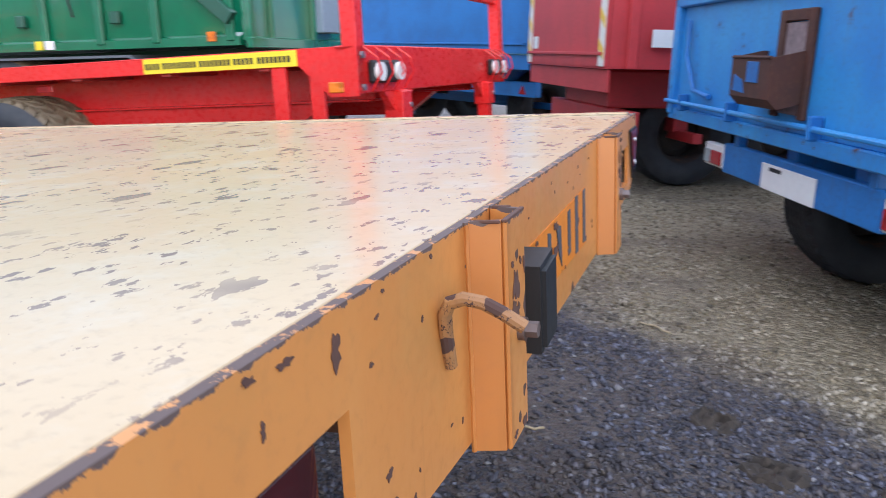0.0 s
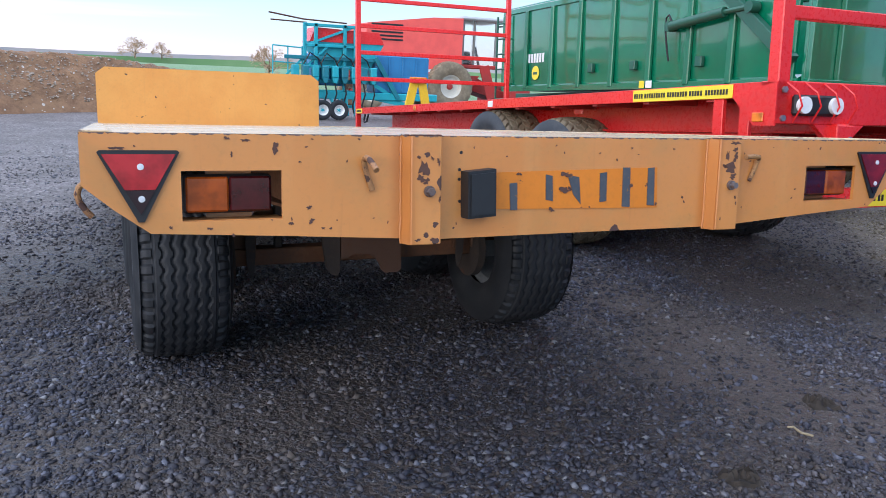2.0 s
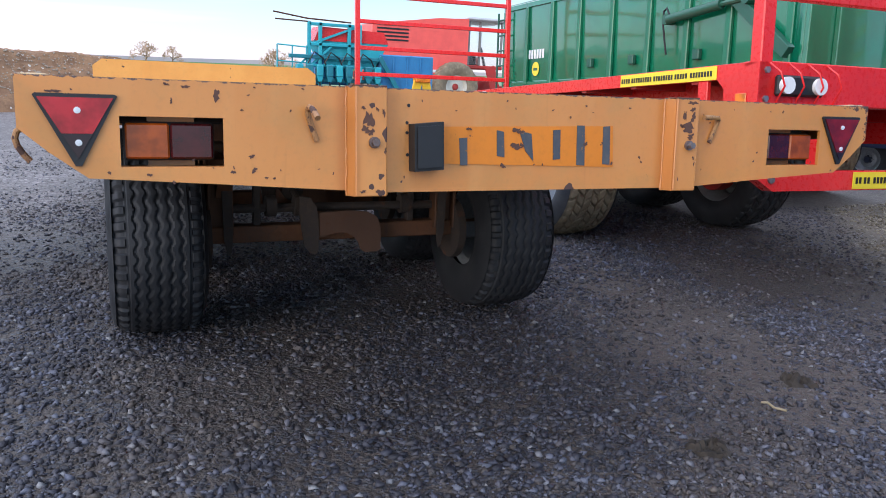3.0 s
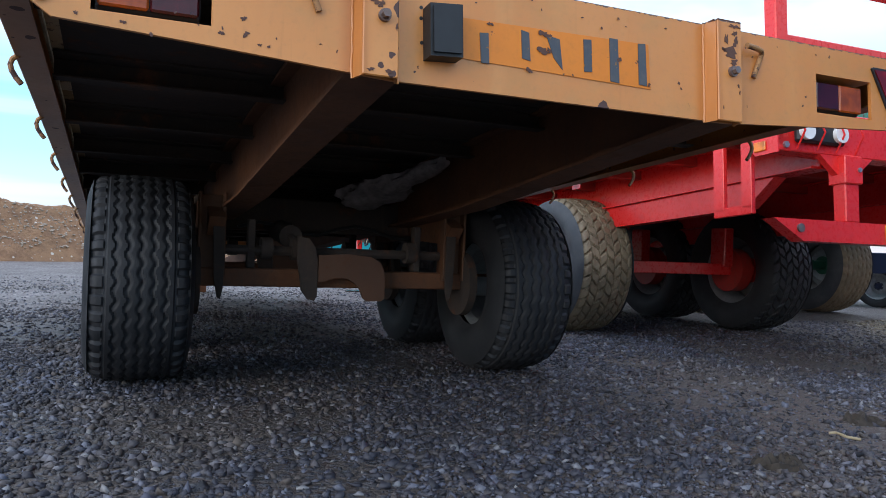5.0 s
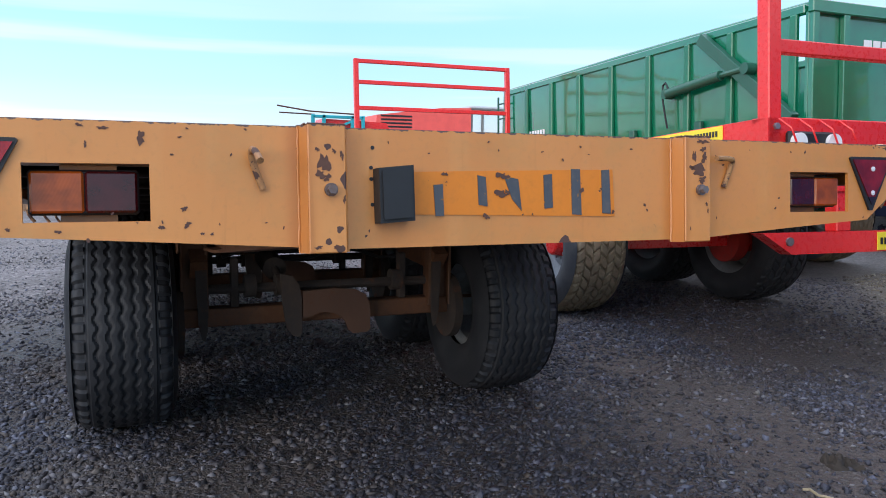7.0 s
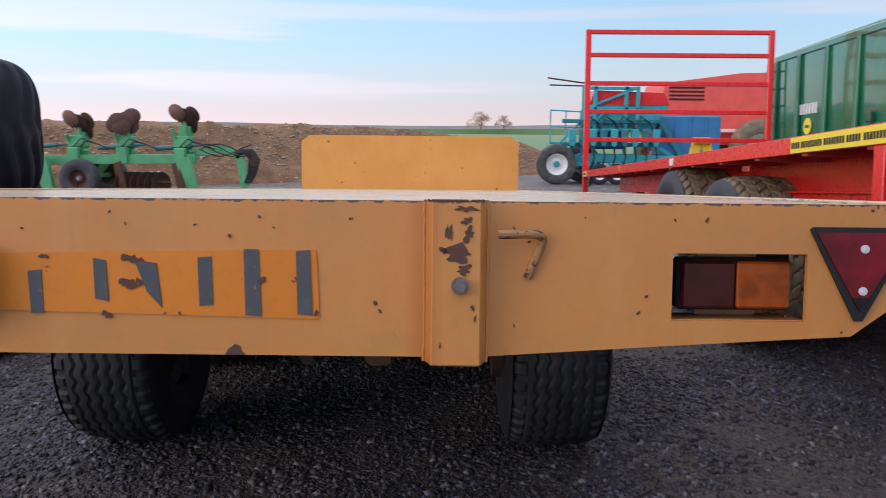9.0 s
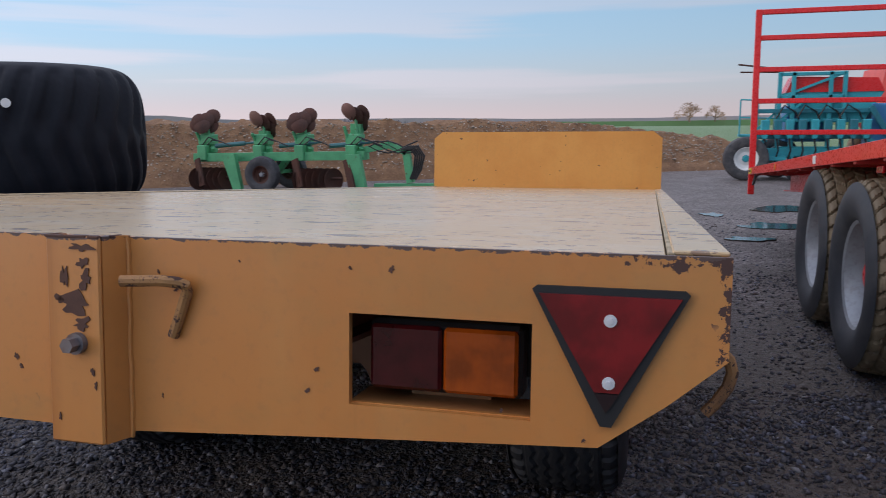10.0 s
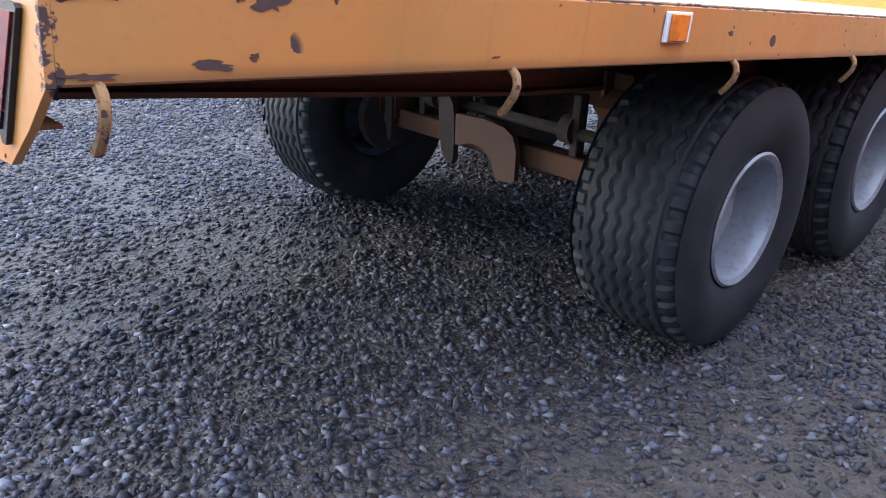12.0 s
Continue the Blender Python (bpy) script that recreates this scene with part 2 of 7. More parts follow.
def rubber(name, col=(0.016, 0.0175, 0.021), dust=(0.064, 0.064, 0.069), amount=0.35, sheen=0.4):
    m, nt, b = material(name)
    b.inputs["Specular IOR Level"].default_value = sheen
    vec = coords(nt)
    n = noise_of(nt, vec, 6, 6, 0.65)
    f = noise_of(nt, vec, 80, 3)
    c = mixc(nt, fmath(nt, "MULTIPLY", step(nt, n, 0.38, 0.7), amount), col, dust)
    nt.links.new(c, b.inputs["Base Color"])
    nt.links.new(fmath(nt, "ADD", fmath(nt, "MULTIPLY", n, 0.25), 0.5), b.inputs["Roughness"])
    bump(nt, b, f, 0.2, 0.003)
    return m


def lens(name, col, rough=0.15, rings=0.25):
    """Moulded plastic lamp lens with fine rings."""
    m, nt, b = material(name)
    vec = coords(nt)
    w = node(nt, "ShaderNodeTexWave", i_Scale=55.0, i_Distortion=0.0)
    w.wave_type = "RINGS"
    nt.links.new(vec, w.inputs[0])
    n = noise_of(nt, vec, 22, 3)
    c = mixc(nt, step(nt, n, 0.35, 0.7), col, [x * 0.55 for x in col])
    nt.links.new(c, b.inputs["Base Color"])
    b.inputs["Roughness"].default_value = rough
    b.inputs["Coat Weight"].default_value = 0.4
    b.inputs["Coat Roughness"].default_value = 0.06
    b.inputs["Specular IOR Level"].default_value = 0.3
    bump(nt, b, w.outputs[0], rings, 0.001)
    return m


OCHRE = yellow_body()
DECK = deck_paint()
BOARD = paint("headboard_yellow", (0.74, 0.345, 0.075), (0.69, 0.30, 0.06), 0.5, 0.12, (0.35, 0.2, 0.08), (7, 0.86, 0.22, 0.03), (0.13, 0.07, 0.04), grain=0.08)
STRIP = paint("orange_band", (0.68, 0.205, 0.010), (0.61, 0.18, 0.010), 0.5, 0.2, (0.3, 0.12, 0.03), (26, 0.9, 0.4, 0.02), (0.09, 0.05, 0.04))
BARGREY = paint("worn_tape_grey", (0.052, 0.060, 0.074), (0.075, 0.082, 0.092), 0.6, 0.25, (0.2, 0.16, 0.12), (30, 0.86, 0.5, 0.02), (0.30, 0.14, 0.04))
# rusty underframe colours, set darker to carry the shade beneath the bed
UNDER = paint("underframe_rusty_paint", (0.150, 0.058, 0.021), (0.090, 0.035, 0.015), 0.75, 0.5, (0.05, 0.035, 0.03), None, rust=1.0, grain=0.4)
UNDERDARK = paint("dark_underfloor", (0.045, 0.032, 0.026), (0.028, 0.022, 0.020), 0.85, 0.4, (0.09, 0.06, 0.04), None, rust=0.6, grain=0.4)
RED = paint("red_paint", (0.78, 0.026, 0.024), (0.70, 0.022, 0.020), 0.26, 0.10, (0.25, 0.06, 0.05), grain=0.04)
REDDULL = paint("dusty_red_paint", (0.46, 0.022, 0.016), (0.35, 0.03, 0.022), 0.5, 0.35, (0.16, 0.08, 0.06), grain=0.1)
GREEN = paint("green_gloss_paint", (0.003, 0.165, 0.076), (0.003, 0.14, 0.066), 0.16, 0.08, (0.01, 0.09, 0.05), coat=0.9, grain=0.012, wave=0.10)
GREENR = paint("green_rib_paint", (0.003, 0.16, 0.072), (0.003, 0.13, 0.06), 0.3, 0.1, (0.01, 0.09, 0.05), coat=0.2, grain=0.02)
GREEND = paint("green_dusty_paint", (0.012, 0.09, 0.055), (0.02, 0.10, 0.06), 0.4, 0.25, (0.06, 0.08, 0.06), grain=0.08)
BLUE = paint("blue_scuffed_paint", (0.018, 0.215, 0.56), (0.030, 0.275, 0.60), 0.42, 0.34, (0.09, 0.13, 0.19), (6.5, 0.78, 0.26, 0.08), (0.10, 0.075, 0.08), rust=0.2, grain=0.1)
BLUED = paint("dark_blue_paint", (0.014, 0.17, 0.48), (0.012, 0.13, 0.38), 0.5, 0.3, (0.07, 0.07, 0.08), grain=0.1)
MAROON = paint("maroon_paint", (0.54, 0.038, 0.044), (0.44, 0.034, 0.038), 0.5, 0.25, (0.14, 0.06, 0.05), grain=0.1)
TEAL = paint("teal_paint", (0.02, 0.38, 0.44), (0.018, 0.32, 0.38), 0.45, 0.25, (0.08, 0.10, 0.10), grain=0.1)
CULT = paint("cultivator_green_paint", (0.085, 0.42, 0.19), (0.06, 0.33, 0.15), 0.5, 0.3, (0.09, 0.09, 0.06), rust=0.1)
RUSTY = paint("rusty_steel", (0.10, 0.036, 0.025), (0.07, 0.036, 0.029), 0.75, 0.4, (0.18, 0.09, 0.05), metal=0.3, grain=0.4)
STEEL = paint("bright_steel", (0.42, 0.44, 0.46), (0.34, 0.35, 0.36), 0.4, 0.3, (0.15, 0.11, 0.08), metal=0.8)
ZINC = plain("zinc_screw", (0.70, 0.72, 0.74), 0.38, 0.15, vary=0.15)
RIM = paint("grey_wheel_paint", (0.36, 0.385, 0.41), (0.28, 0.30, 0.32), 0.42, 0.35, (0.15, 0.12, 0.10), metal=0.35)
TYRE = rubber("tyre_rubber")
TYREMUD = rubber("muddy_tread_rubber", (0.18, 0.138, 0.088), (0.31, 0.245, 0.155), 0.8)
TYRESIDE = rubber("grey_sidewall_rubber", (0.035, 0.038, 0.045), (0.085, 0.085, 0.085), 0.6)
TYREBIG = rubber("black_flotation_rubber", (0.010, 0.012, 0.018), (0.020, 0.024, 0.032), 0.5, 0.2)
BLACK = plain("black_plastic", (0.012, 0.013, 0.015), 0.55)
WHITE = plain("white_plastic", (0.78, 0.78, 0.76), 0.4, vary=0.06)
AMBER = lens("amber_lens", (0.36, 0.066, 0.005), 0.15, 0.08)
REDLENS = lens("red_lens", (0.055, 0.004, 0.006), 0.15, 0.08)
REFLECT = lens("red_reflector", (0.42, 0.014, 0.020), 0.25, 0.03)
REFLECTR = lens("dark_red_reflector", (0.22, 0.008, 0.011), 0.30, 0.03)
REFLECTD = lens("black_red_reflector", (0.022, 0.008, 0.012), 0.3, 0.03)
ORANGE = lens("orange_reflector", (0.85, 0.22, 0.02), 0.25)
SIGNY = plain("sign_yellow", (0.86, 0.66, 0.03), 0.35, vary=0.05)
INK = plain("black_ink", (0.012, 0.012, 0.014), 0.5)
YELLOW = plain("bright_yellow_paint", (0.85, 0.50, 0.02), 0.45)
CLOTH = plain("grey_plastic_sheet", (0.25, 0.215, 0.205), 0.6, vary=0.5)
HOSE = plain("rubber_hose", (0.012, 0.012, 0.013), 0.45)
PANE = plain("clear_window_glass", (0.92, 0.95, 0.95), 0.12, trans=1.0, vary=0.02)
GLASS = plain("cab_glass", (0.30, 0.36, 0.38), 0.08, 0.0, 0.6)
# bark and twigs kept pale, with distance haze mixed into their colour
BARK = plain("bark", (0.24, 0.17, 0.12), 0.9, vary=0.4)
TWIGS = plain("bare_twigs", (0.50, 0.33, 0.22), 0.9, vary=0.3)


# ---- mesh helpers ----
class Mesh:
    """Collects simple solids into one mesh."""

    def __init__(self):
        self.v, self.f = [], []

    def add(self, verts, faces, m=None):
        n = len(self.v)
        self.v += [tuple(m @ Vector(p)) if m else tuple(p) for p in verts]
        self.f += [tuple(i + n for i in f) for f in faces]
        return self

    def box(self, x0, x1, y0, y1, z0, z1, c=0.004, m=None):
        c = min(c, abs(x1 - x0) * 0.4, abs(y1 - y0) * 0.4, abs(z1 - z0) * 0.4)
        bm = bmesh.new()
        bmesh.ops.create_cube(bm, size=1)
        bmesh.ops.scale(bm, vec=(x1 - x0, y1 - y0, z1 - z0), verts=bm.verts)
        bmesh.ops.translate(bm, vec=((x0 + x1) / 2, (y0 + y1) / 2, (z0 + z1) / 2), verts=bm.verts)
        if c > 0:
            bmesh.ops.bevel(bm, geom=bm.edges[:], offset=c, segments=1, affect="EDGES")
        bm.verts.index_update()
        self.add([v.co[:] for v in bm.verts], [[v.index for v in f.verts] for f in bm.faces], m)
        bm.free()
        return self

    def beam(self, a, b, w, h, up=(0, 0, 1), c=0.004):
        """A bar of section w x h from a to b."""
        a, b = Vector(a), Vector(b)
        d = (b - a)
        x = d.normalized()
        y = Vector(up).cross(x)
        if y.length < 1e-4:
            y = Vector((0, 1, 0)).cross(x)
        y.normalize()
        z = x.cross(y)
        m = Matrix(((x.x, y.x, z.x, a.x), (x.y, y.y, z.y, a.y), (x.z, y.z, z.z, a.z), (0, 0, 0, 1)))
        return self.box(0, d.length, -w / 2, w / 2, -h / 2, h / 2, c, m)

    def prism(self, poly, axis, lo, hi, m=None):
        """Extrudes a 2D outline along an axis ('x','y','z')."""
        def at(p, t):
            return {"x": (t, p[0], p[1]), "y": (p[0], t, p[1]), "z": (p[0], p[1], t)}[axis]
        n = len(poly)
        vs = [at(p, lo) for p in poly] + [at(p, hi) for p in poly]
        area = sum(poly[i][0] * poly[(i + 1) % n][1] - poly[(i + 1) % n][0] * poly[i][1] for i in range(n))
        flip = (area > 0) == (axis != "y")
        fs = [list(range(n)), [n + i for i in range(n)][::-1]]
        fs += [[i, n + i, n + (i + 1) % n, (i + 1) % n] for i in range(n)]
        if not flip:
            fs = [f[::-1] for f in fs]
        return self.add(vs, fs, m)

    def cyl(self, a, b, r, n=16, r2=None, cap=True):
        a, b = Vector(a), Vector(b)
        r2 = r if r2 is None else r2
        q = (b - a).to_track_quat("Z", "Y")
        vs, fs = [], []
        for p, rr in ((a, r), (b, r2)):
            vs += [p + q @ Vector((rr * math.cos(2 * math.pi * i / n), rr * math.sin(2 * math.pi * i / n), 0)) for i in range(n)]
        fs = [[i, (i + 1) % n, n + (i + 1) % n, n + i] for i in range(n)]
        if cap:
            fs += [list(range(n))[::-1], [n + i for i in range(n)]]
        return self.add(vs, fs)

    def tube(self, pts, r, n=10):
        """A round rod along points."""
        pts = [Vector(p) for p in pts]
        vs, fs = [], []
        ref = None
        for i, p in enumerate(pts):
            d = (pts[min(i + 1, len(pts) - 1)] - pts[max(i - 1, 0)]).normalized()
            if ref is None:
                ref = d.orthogonal().normalized()
            ref = (ref - d * ref.dot(d)).normalized()
            s = d.cross(ref)
            vs += [p + r * (ref * math.cos(2 * math.pi * k / n) + s * math.sin(2 * math.pi * k / n)) for k in range(n)]
        for i in range(len(pts) - 1):
            fs += [[i * n + k, i * n + (k + 1) % n, (i + 1) * n + (k + 1) % n, (i + 1) * n + k] for k in range(n)]
        fs += [list(range(n))[::-1], [(len(pts) - 1) * n + k for k in range(n)]]
        return self.add(vs, fs)

    def lathe(self, prof, n=48, m=None, closed=False):
        """Turns (y, r) points round the y axis."""
        vs, fs = [], []
        k = len(prof)
        for i in range(n):
            a = 2 * math.pi * i / n
            vs += [(r * math.cos(a), y, r * math.sin(a)) for y, r in prof]
        for i in range(n):
            j = (i + 1) % n
            for p in range(k if closed else k - 1):
                q = (p + 1) % k
                fs.append([i * k + p, i * k + q, j * k + q, j * k + p])
        return self.add(vs, fs, m)

    def data(self, name, mat, smooth=30):
        me = bpy.data.meshes.new(name)
        me.from_pydata(self.v, [], self.f)
        bm = bmesh.new()
        bm.from_mesh(me)
        bmesh.ops.recalc_face_normals(bm, faces=bm.faces[:])
        bm.to_mesh(me)
        bm.free()
        if smooth:
            me.shade_smooth()
            me.set_sharp_from_angle(angle=radians(smooth))
        for mm in mat if isinstance(mat, (list, tuple)) else [mat]:
            me.materials.append(mm)
        return me


def thing(name, label, category, m=None, group="", kind=""):
    ob = new(name)
    ob.empty_display_size = 0.2
    if m is not None:
        ob.matrix_world = m
    return tagged(ob, label, category, group, kind)


def part(name, mesh, mat, parent, label="", m=None, smooth=30):
    me = mesh if isinstance(mesh, bpy.types.Mesh) else mesh.data(name, mat, smooth)
    ob = new(name, me)
    ob.parent = parent
    if m is not None:
        ob.matrix_basis = m
    return tagged(ob, label)


def solo(name, mesh, mat, label, category, m=None, kind="", group="", smooth=30):
    ob = new(name, mesh.data(name, mat, smooth) if isinstance(mesh, Mesh) else mesh)
    if m is not None:
        ob.matrix_world = m
    return tagged(ob, label, category, group, kind)


# ---- tyres ----
def tri_wave(x):
    x = x % 1.0
    return 4 * abs(x - 0.5) - 1


def road_tread(u, ph):
    """Zigzag ribs with scalloped shoulder blocks; 1 is full groove."""
    z = 0.048 * tri_wave(ph * 38)
    g = 0.0
    for c in (-0.50, -0.25, 0.0, 0.25, 0.50):
        g = max(g, 1.0 if abs(u - c - z) < 0.040 else 0.0)
    if abs(u) > 0.74:
        s = (ph * 38) % 1.0
        g = max(g, 1.7 if abs(s - 0.5) < 0.22 else 0.0)
    if 0.68 < abs(u) < 0.75:
        g = max(g, 0.9)
    return g


def block_tread(u, ph):
    """Chevron blocks."""
    row = math.floor((u + 1) * 3.5)
    g = 1.0 if abs(((u + 1) * 3.5) % 1.0 - 0.5 - 0.0) > 0.42 else 0.0
    s = (ph * 36 + (0.5 if row % 2 else 0.0) + 0.28 * tri_wave((u + 1) * 1.75)) % 1.0
    return max(g, 1.0 if s < 0.20 else 0.0)


def lug_tread(u, ph):
    """Slanting flotation lugs from both shoulders."""
    if u > 0:
        s = (ph * 26 + 0.9 * u) % 1.0
    else:
        s = (ph * 26 + 0.5 - 0.9 * u) % 1.0
    d = min(1.0, max(0.0, (abs(s - 0.5) - 0.22) / 0.08))
    return d * (1.0 if abs(u) > 0.10 else abs(u) / 0.10)


def tyre_mesh(name, mat, R, W, rim, tread, depth, n=170, k=46, crown=0.02, flat=0.0, shoulder=0.16, drop=0.05, side_mat=None):
    """A tyre with its axis along y, centred; rim is the bead radius."""
    prof = []
    side = [(-0.40 * W, rim), (-0.455 * W, rim + 0.10 * (R - rim)), (-0.5 * W, rim + 0.42 * (R - rim)), (-0.497 * W, rim + 0.60 * (R - rim)), (-0.47 * W, rim + 0.78 * (R - rim)), (-0.445 * W, rim + 0.88 * (R - rim))]
    tw = 0.44 * W
    verts, faces = [], []
    cols = len(side) * 2 + k + 1
    for i in range(n):
        a = 2 * math.pi * i / n
        ca, sa = math.cos(a), math.sin(a)
        ring = [(y, r) for y, r in side]
        for j in range(k + 1):
            u = -1 + 2 * j / k
            e = max(0.0, (abs(u) - (1 - shoulder)) / shoulder)
            r = R - crown * u * u - e * e * drop * R
            r -= depth * tread(u, i / n) * (1.0 if 0 < j < k else 0.0)
            ring.append((u * tw, r))
        ring += [(-y, r) for y, r in reversed(side)]
        for y, r in ring:
            z = r * sa
            if flat and z < -(R - flat):
                z = -(R - flat) + (z + R - flat) * 0.15
            verts.append((r * ca, y, z))
    for i in range(n):
        j = (i + 1) % n
        for p in range(cols - 1):
            faces.append((i * cols + p, i * cols + p + 1, j * cols + p + 1, j * cols + p))
    me = bpy.data.meshes.new(name)
    me.from_pydata(verts, [], faces)
    me.shade_smooth()
    me.set_sharp_from_angle(angle=radians(38))
    me.materials.append(mat)
    if side_mat:
        me.materials.append(side_mat)
        lo, hi = len(side), len(side) + k
        me.polygons.foreach_set("material_index", [0 if lo <= i % (cols - 1) < hi else 1 for i in range(len(faces))])
    return me


def rim_mesh(name, mat, rim, W, dish=0.10, hub=0.10, bolts=6, inner=1.0):
    """Dished wheel, outer face towards -y."""
    b = Mesh()
    w = 0.40 * W
    b.lathe([(-w, rim + 0.012), (-w - 0.006, rim + 0.004), (-w + 0.004, rim - 0.012), (-w + 0.03, rim - 0.022), (-w + 0.05, rim * 0.88), (-w + dish, rim * 0.84), (-w + dish + 0.03, rim * 0.60), (-w + dish + 0.015, rim * 0.45), (-w + dish, 0.001)], 40)
    b.lathe([(-w + dish + 0.04, rim * 0.84), (inner * w - 0.03, rim - 0.02), (inner * w + 0.004, rim + 0.008), (inner * w, rim + 0.014), (-w, rim - 0.004)], 40)
    for i in range(bolts):
        a = 2 * math.pi * i / bolts
        x, z = 0.34 * rim * math.cos(a), 0.34 * rim * math.sin(a)
        b.cyl((x, -w + dish + 0.02, z), (x, -w + dish - 0.025, z), 0.013, 6)
    return b.data(name, mat, 32)


def hub_mesh(name, mat, rim, W, dish=0.10, r=0.075, out=0.07):
    b = Mesh()
    w = 0.40 * W
    b.lathe([(-w + dish + 0.03, 0.001), (-w + dish + 0.03, r * 1.3), (-w + dish - 0.005, r * 1.25), (-w + dish - 0.012, r), (-w + dish - out, r * 0.9), (-w + dish - out - 0.012, r * 0.75), (-w + dish - out - 0.012, 0.001)], 24)
    b.cyl((0, -w + dish, 0), (0, w, 0), 0.06, 16)
    return b.data(name, mat, 32)


def add_wheel(parent, tyre, rimm, hubm, m, label=""):
    """wheel > rim, tyre; m: pose of the centre in the parent's space, outer face towards -y."""
    w = part("wheel", hubm, None, parent, label, m)
    part("tyre", tyre, None, w)
    part("rim", rimm, None, w)
    return w


# ---- ground ----
def ground_material():
    m, nt, b = material("gravel_yard_ground")
    co = node(nt, "ShaderNodeTexCoord")
    vec = co.outputs["Object"]
    sep = node(nt, "ShaderNodeSeparateXYZ")
    nt.links.new(vec, sep.inputs[0])
    big = noise_of(nt, vec, 0.35, 5, 0.6)
    mid = noise_of(nt, vec, 2.4, 6, 0.65)
    fine = noise_of(nt, vec, 45, 5, 0.7)
    v = node(nt, "ShaderNodeTexVoronoi", i_Scale=34.0)
    nt.links.new(vec, v.inputs[0])
    v2 = node(nt, "ShaderNodeTexVoronoi", i_Scale=75.0)
    nt.links.new(vec, v2.inputs[0])
    s1 = node(nt, "ShaderNodeSeparateColor")
    nt.links.new(v.outputs["Color"], s1.inputs[0])
    stone = ramp(nt, s1.outputs[0], [(0.0, (0.020, 0.020, 0.025)), (0.35, (0.040, 0.041, 0.051)), (0.7, (0.068, 0.069, 0.084)), (0.93, (0.12, 0.12, 0.132)), (1.0, (0.22, 0.21, 0.20))])
    soil = mixc(nt, step(nt, mid, 0.35, 0.65), (0.066, 0.050, 0.042), (0.105, 0.082, 0.068))
    pick = fmath(nt, "MULTIPLY", step(nt, v.outputs["Distance"], 0.55, 0.30), step(nt, mid, 0.25, 0.48))
    c = mixc(nt, pick, soil, stone)
    c = mixc(nt, fmath(nt, "MULTIPLY", step(nt, fine, 0.4, 0.8), 0.30), c, (0.13, 0.125, 0.125))
    # browner, paler gravel past a slanting line away from the trailer
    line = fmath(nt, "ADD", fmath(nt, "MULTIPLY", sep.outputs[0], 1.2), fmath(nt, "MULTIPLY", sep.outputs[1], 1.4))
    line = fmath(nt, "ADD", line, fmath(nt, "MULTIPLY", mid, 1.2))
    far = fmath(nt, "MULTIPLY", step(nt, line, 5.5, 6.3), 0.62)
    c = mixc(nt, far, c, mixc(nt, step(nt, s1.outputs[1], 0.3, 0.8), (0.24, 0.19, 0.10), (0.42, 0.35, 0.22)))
    # brown trodden earth under the machines and in drifts
    bare = fmath(nt, "MULTIPLY", step(nt, fmath(nt, "ADD", sep.outputs[1], mid), 3.7, 4.6), step(nt, sep.outputs[0], -0.4, -1.6))
    drift = fmath(nt, "MULTIPLY", step(nt, noise_of(nt, vec, 0.8, 5, 0.6), 0.48, 0.62), 0.75)
    lane = fmath(nt, "MULTIPLY", step(nt, fmath(nt, "ABSOLUTE", fmath(nt, "SUBTRACT", fmath(nt, "ADD", sep.outputs[1], mid), 3.45)), 0.75, 0.35), step(nt, sep.outputs[0], 0.3, -0.5))
    bare = fmath(nt, "MULTIPLY", fmath(nt, "MAXIMUM", fmath(nt, "MAXIMUM", bare, lane), drift), 0.7)
    c = mixc(nt, bare, c, mixc(nt, step(nt, fine, 0.35, 0.7), (0.075, 0.056, 0.043), (0.135, 0.105, 0.084)))
    # pale compacted yard away from the loose gravel
    bare = fmath(nt, "ADD", sep.outputs[0], fmath(nt, "MULTIPLY", mid, 2.4))
    pale = mixc(nt, step(nt, noise_of(nt, vec, 1.3, 6, 0.7), 0.38, 0.62), (0.205, 0.176, 0.165), (0.145, 0.122, 0.110))
    pale = mixc(nt, fmath(nt, "MULTIPLY", step(nt, fine, 0.45, 0.7), 0.4), pale, (0.10, 0.088, 0.084))
    pale = mixc(nt, 1.0, pale, ramp(nt, s1.outputs[2], [(0.0, (0.45, 0.43, 0.42)), (0.5, (0.95, 0.93, 0.92)), (0.9, (1.35, 1.36, 1.4)), (1.0, (2.2, 2.2, 2.25))]), "MULTIPLY")
    c = mixc(nt, fmath(nt, "MULTIPLY", step(nt, bare, -1.8, -5.6), 0.85), c, pale)
    # green field beyond the bank
    edge = fmath(nt, "ADD", sep.outputs[0], fmath(nt, "MULTIPLY", big, 3.0))
    field = step(nt, edge, -33.5, -35.0)
    blade = noise_of(nt, vec, 6, 6, 0.7)
    grass = mixc(nt, step(nt, blade, 0.35, 0.65), (0.11, 0.20, 0.065), (0.15, 0.24, 0.09))
    c = mixc(nt, field, c, grass)
    nt.links.new(c, b.inputs["Base Color"])
    wet = fmath(nt, "MULTIPLY", step(nt, big, 0.60, 0.72), 0.25)
    nt.links.new(fmath(nt, "SUBTRACT", fmath(nt, "ADD", fmath(nt, "MULTIPLY", fine, 0.3), 0.46), wet), b.inputs["Roughness"])
    b.inputs["Specular IOR Level"].default_value = 0.5
    h = fmath(nt, "ADD", fmath(nt, "MULTIPLY", v.outputs["Distance"], -1.0), fmath(nt, "ADD", fmath(nt, "MULTIPLY", v2.outputs["Distance"], -0.5), fine))
    bump(nt, b, h, 0.9, 0.018)
    return m


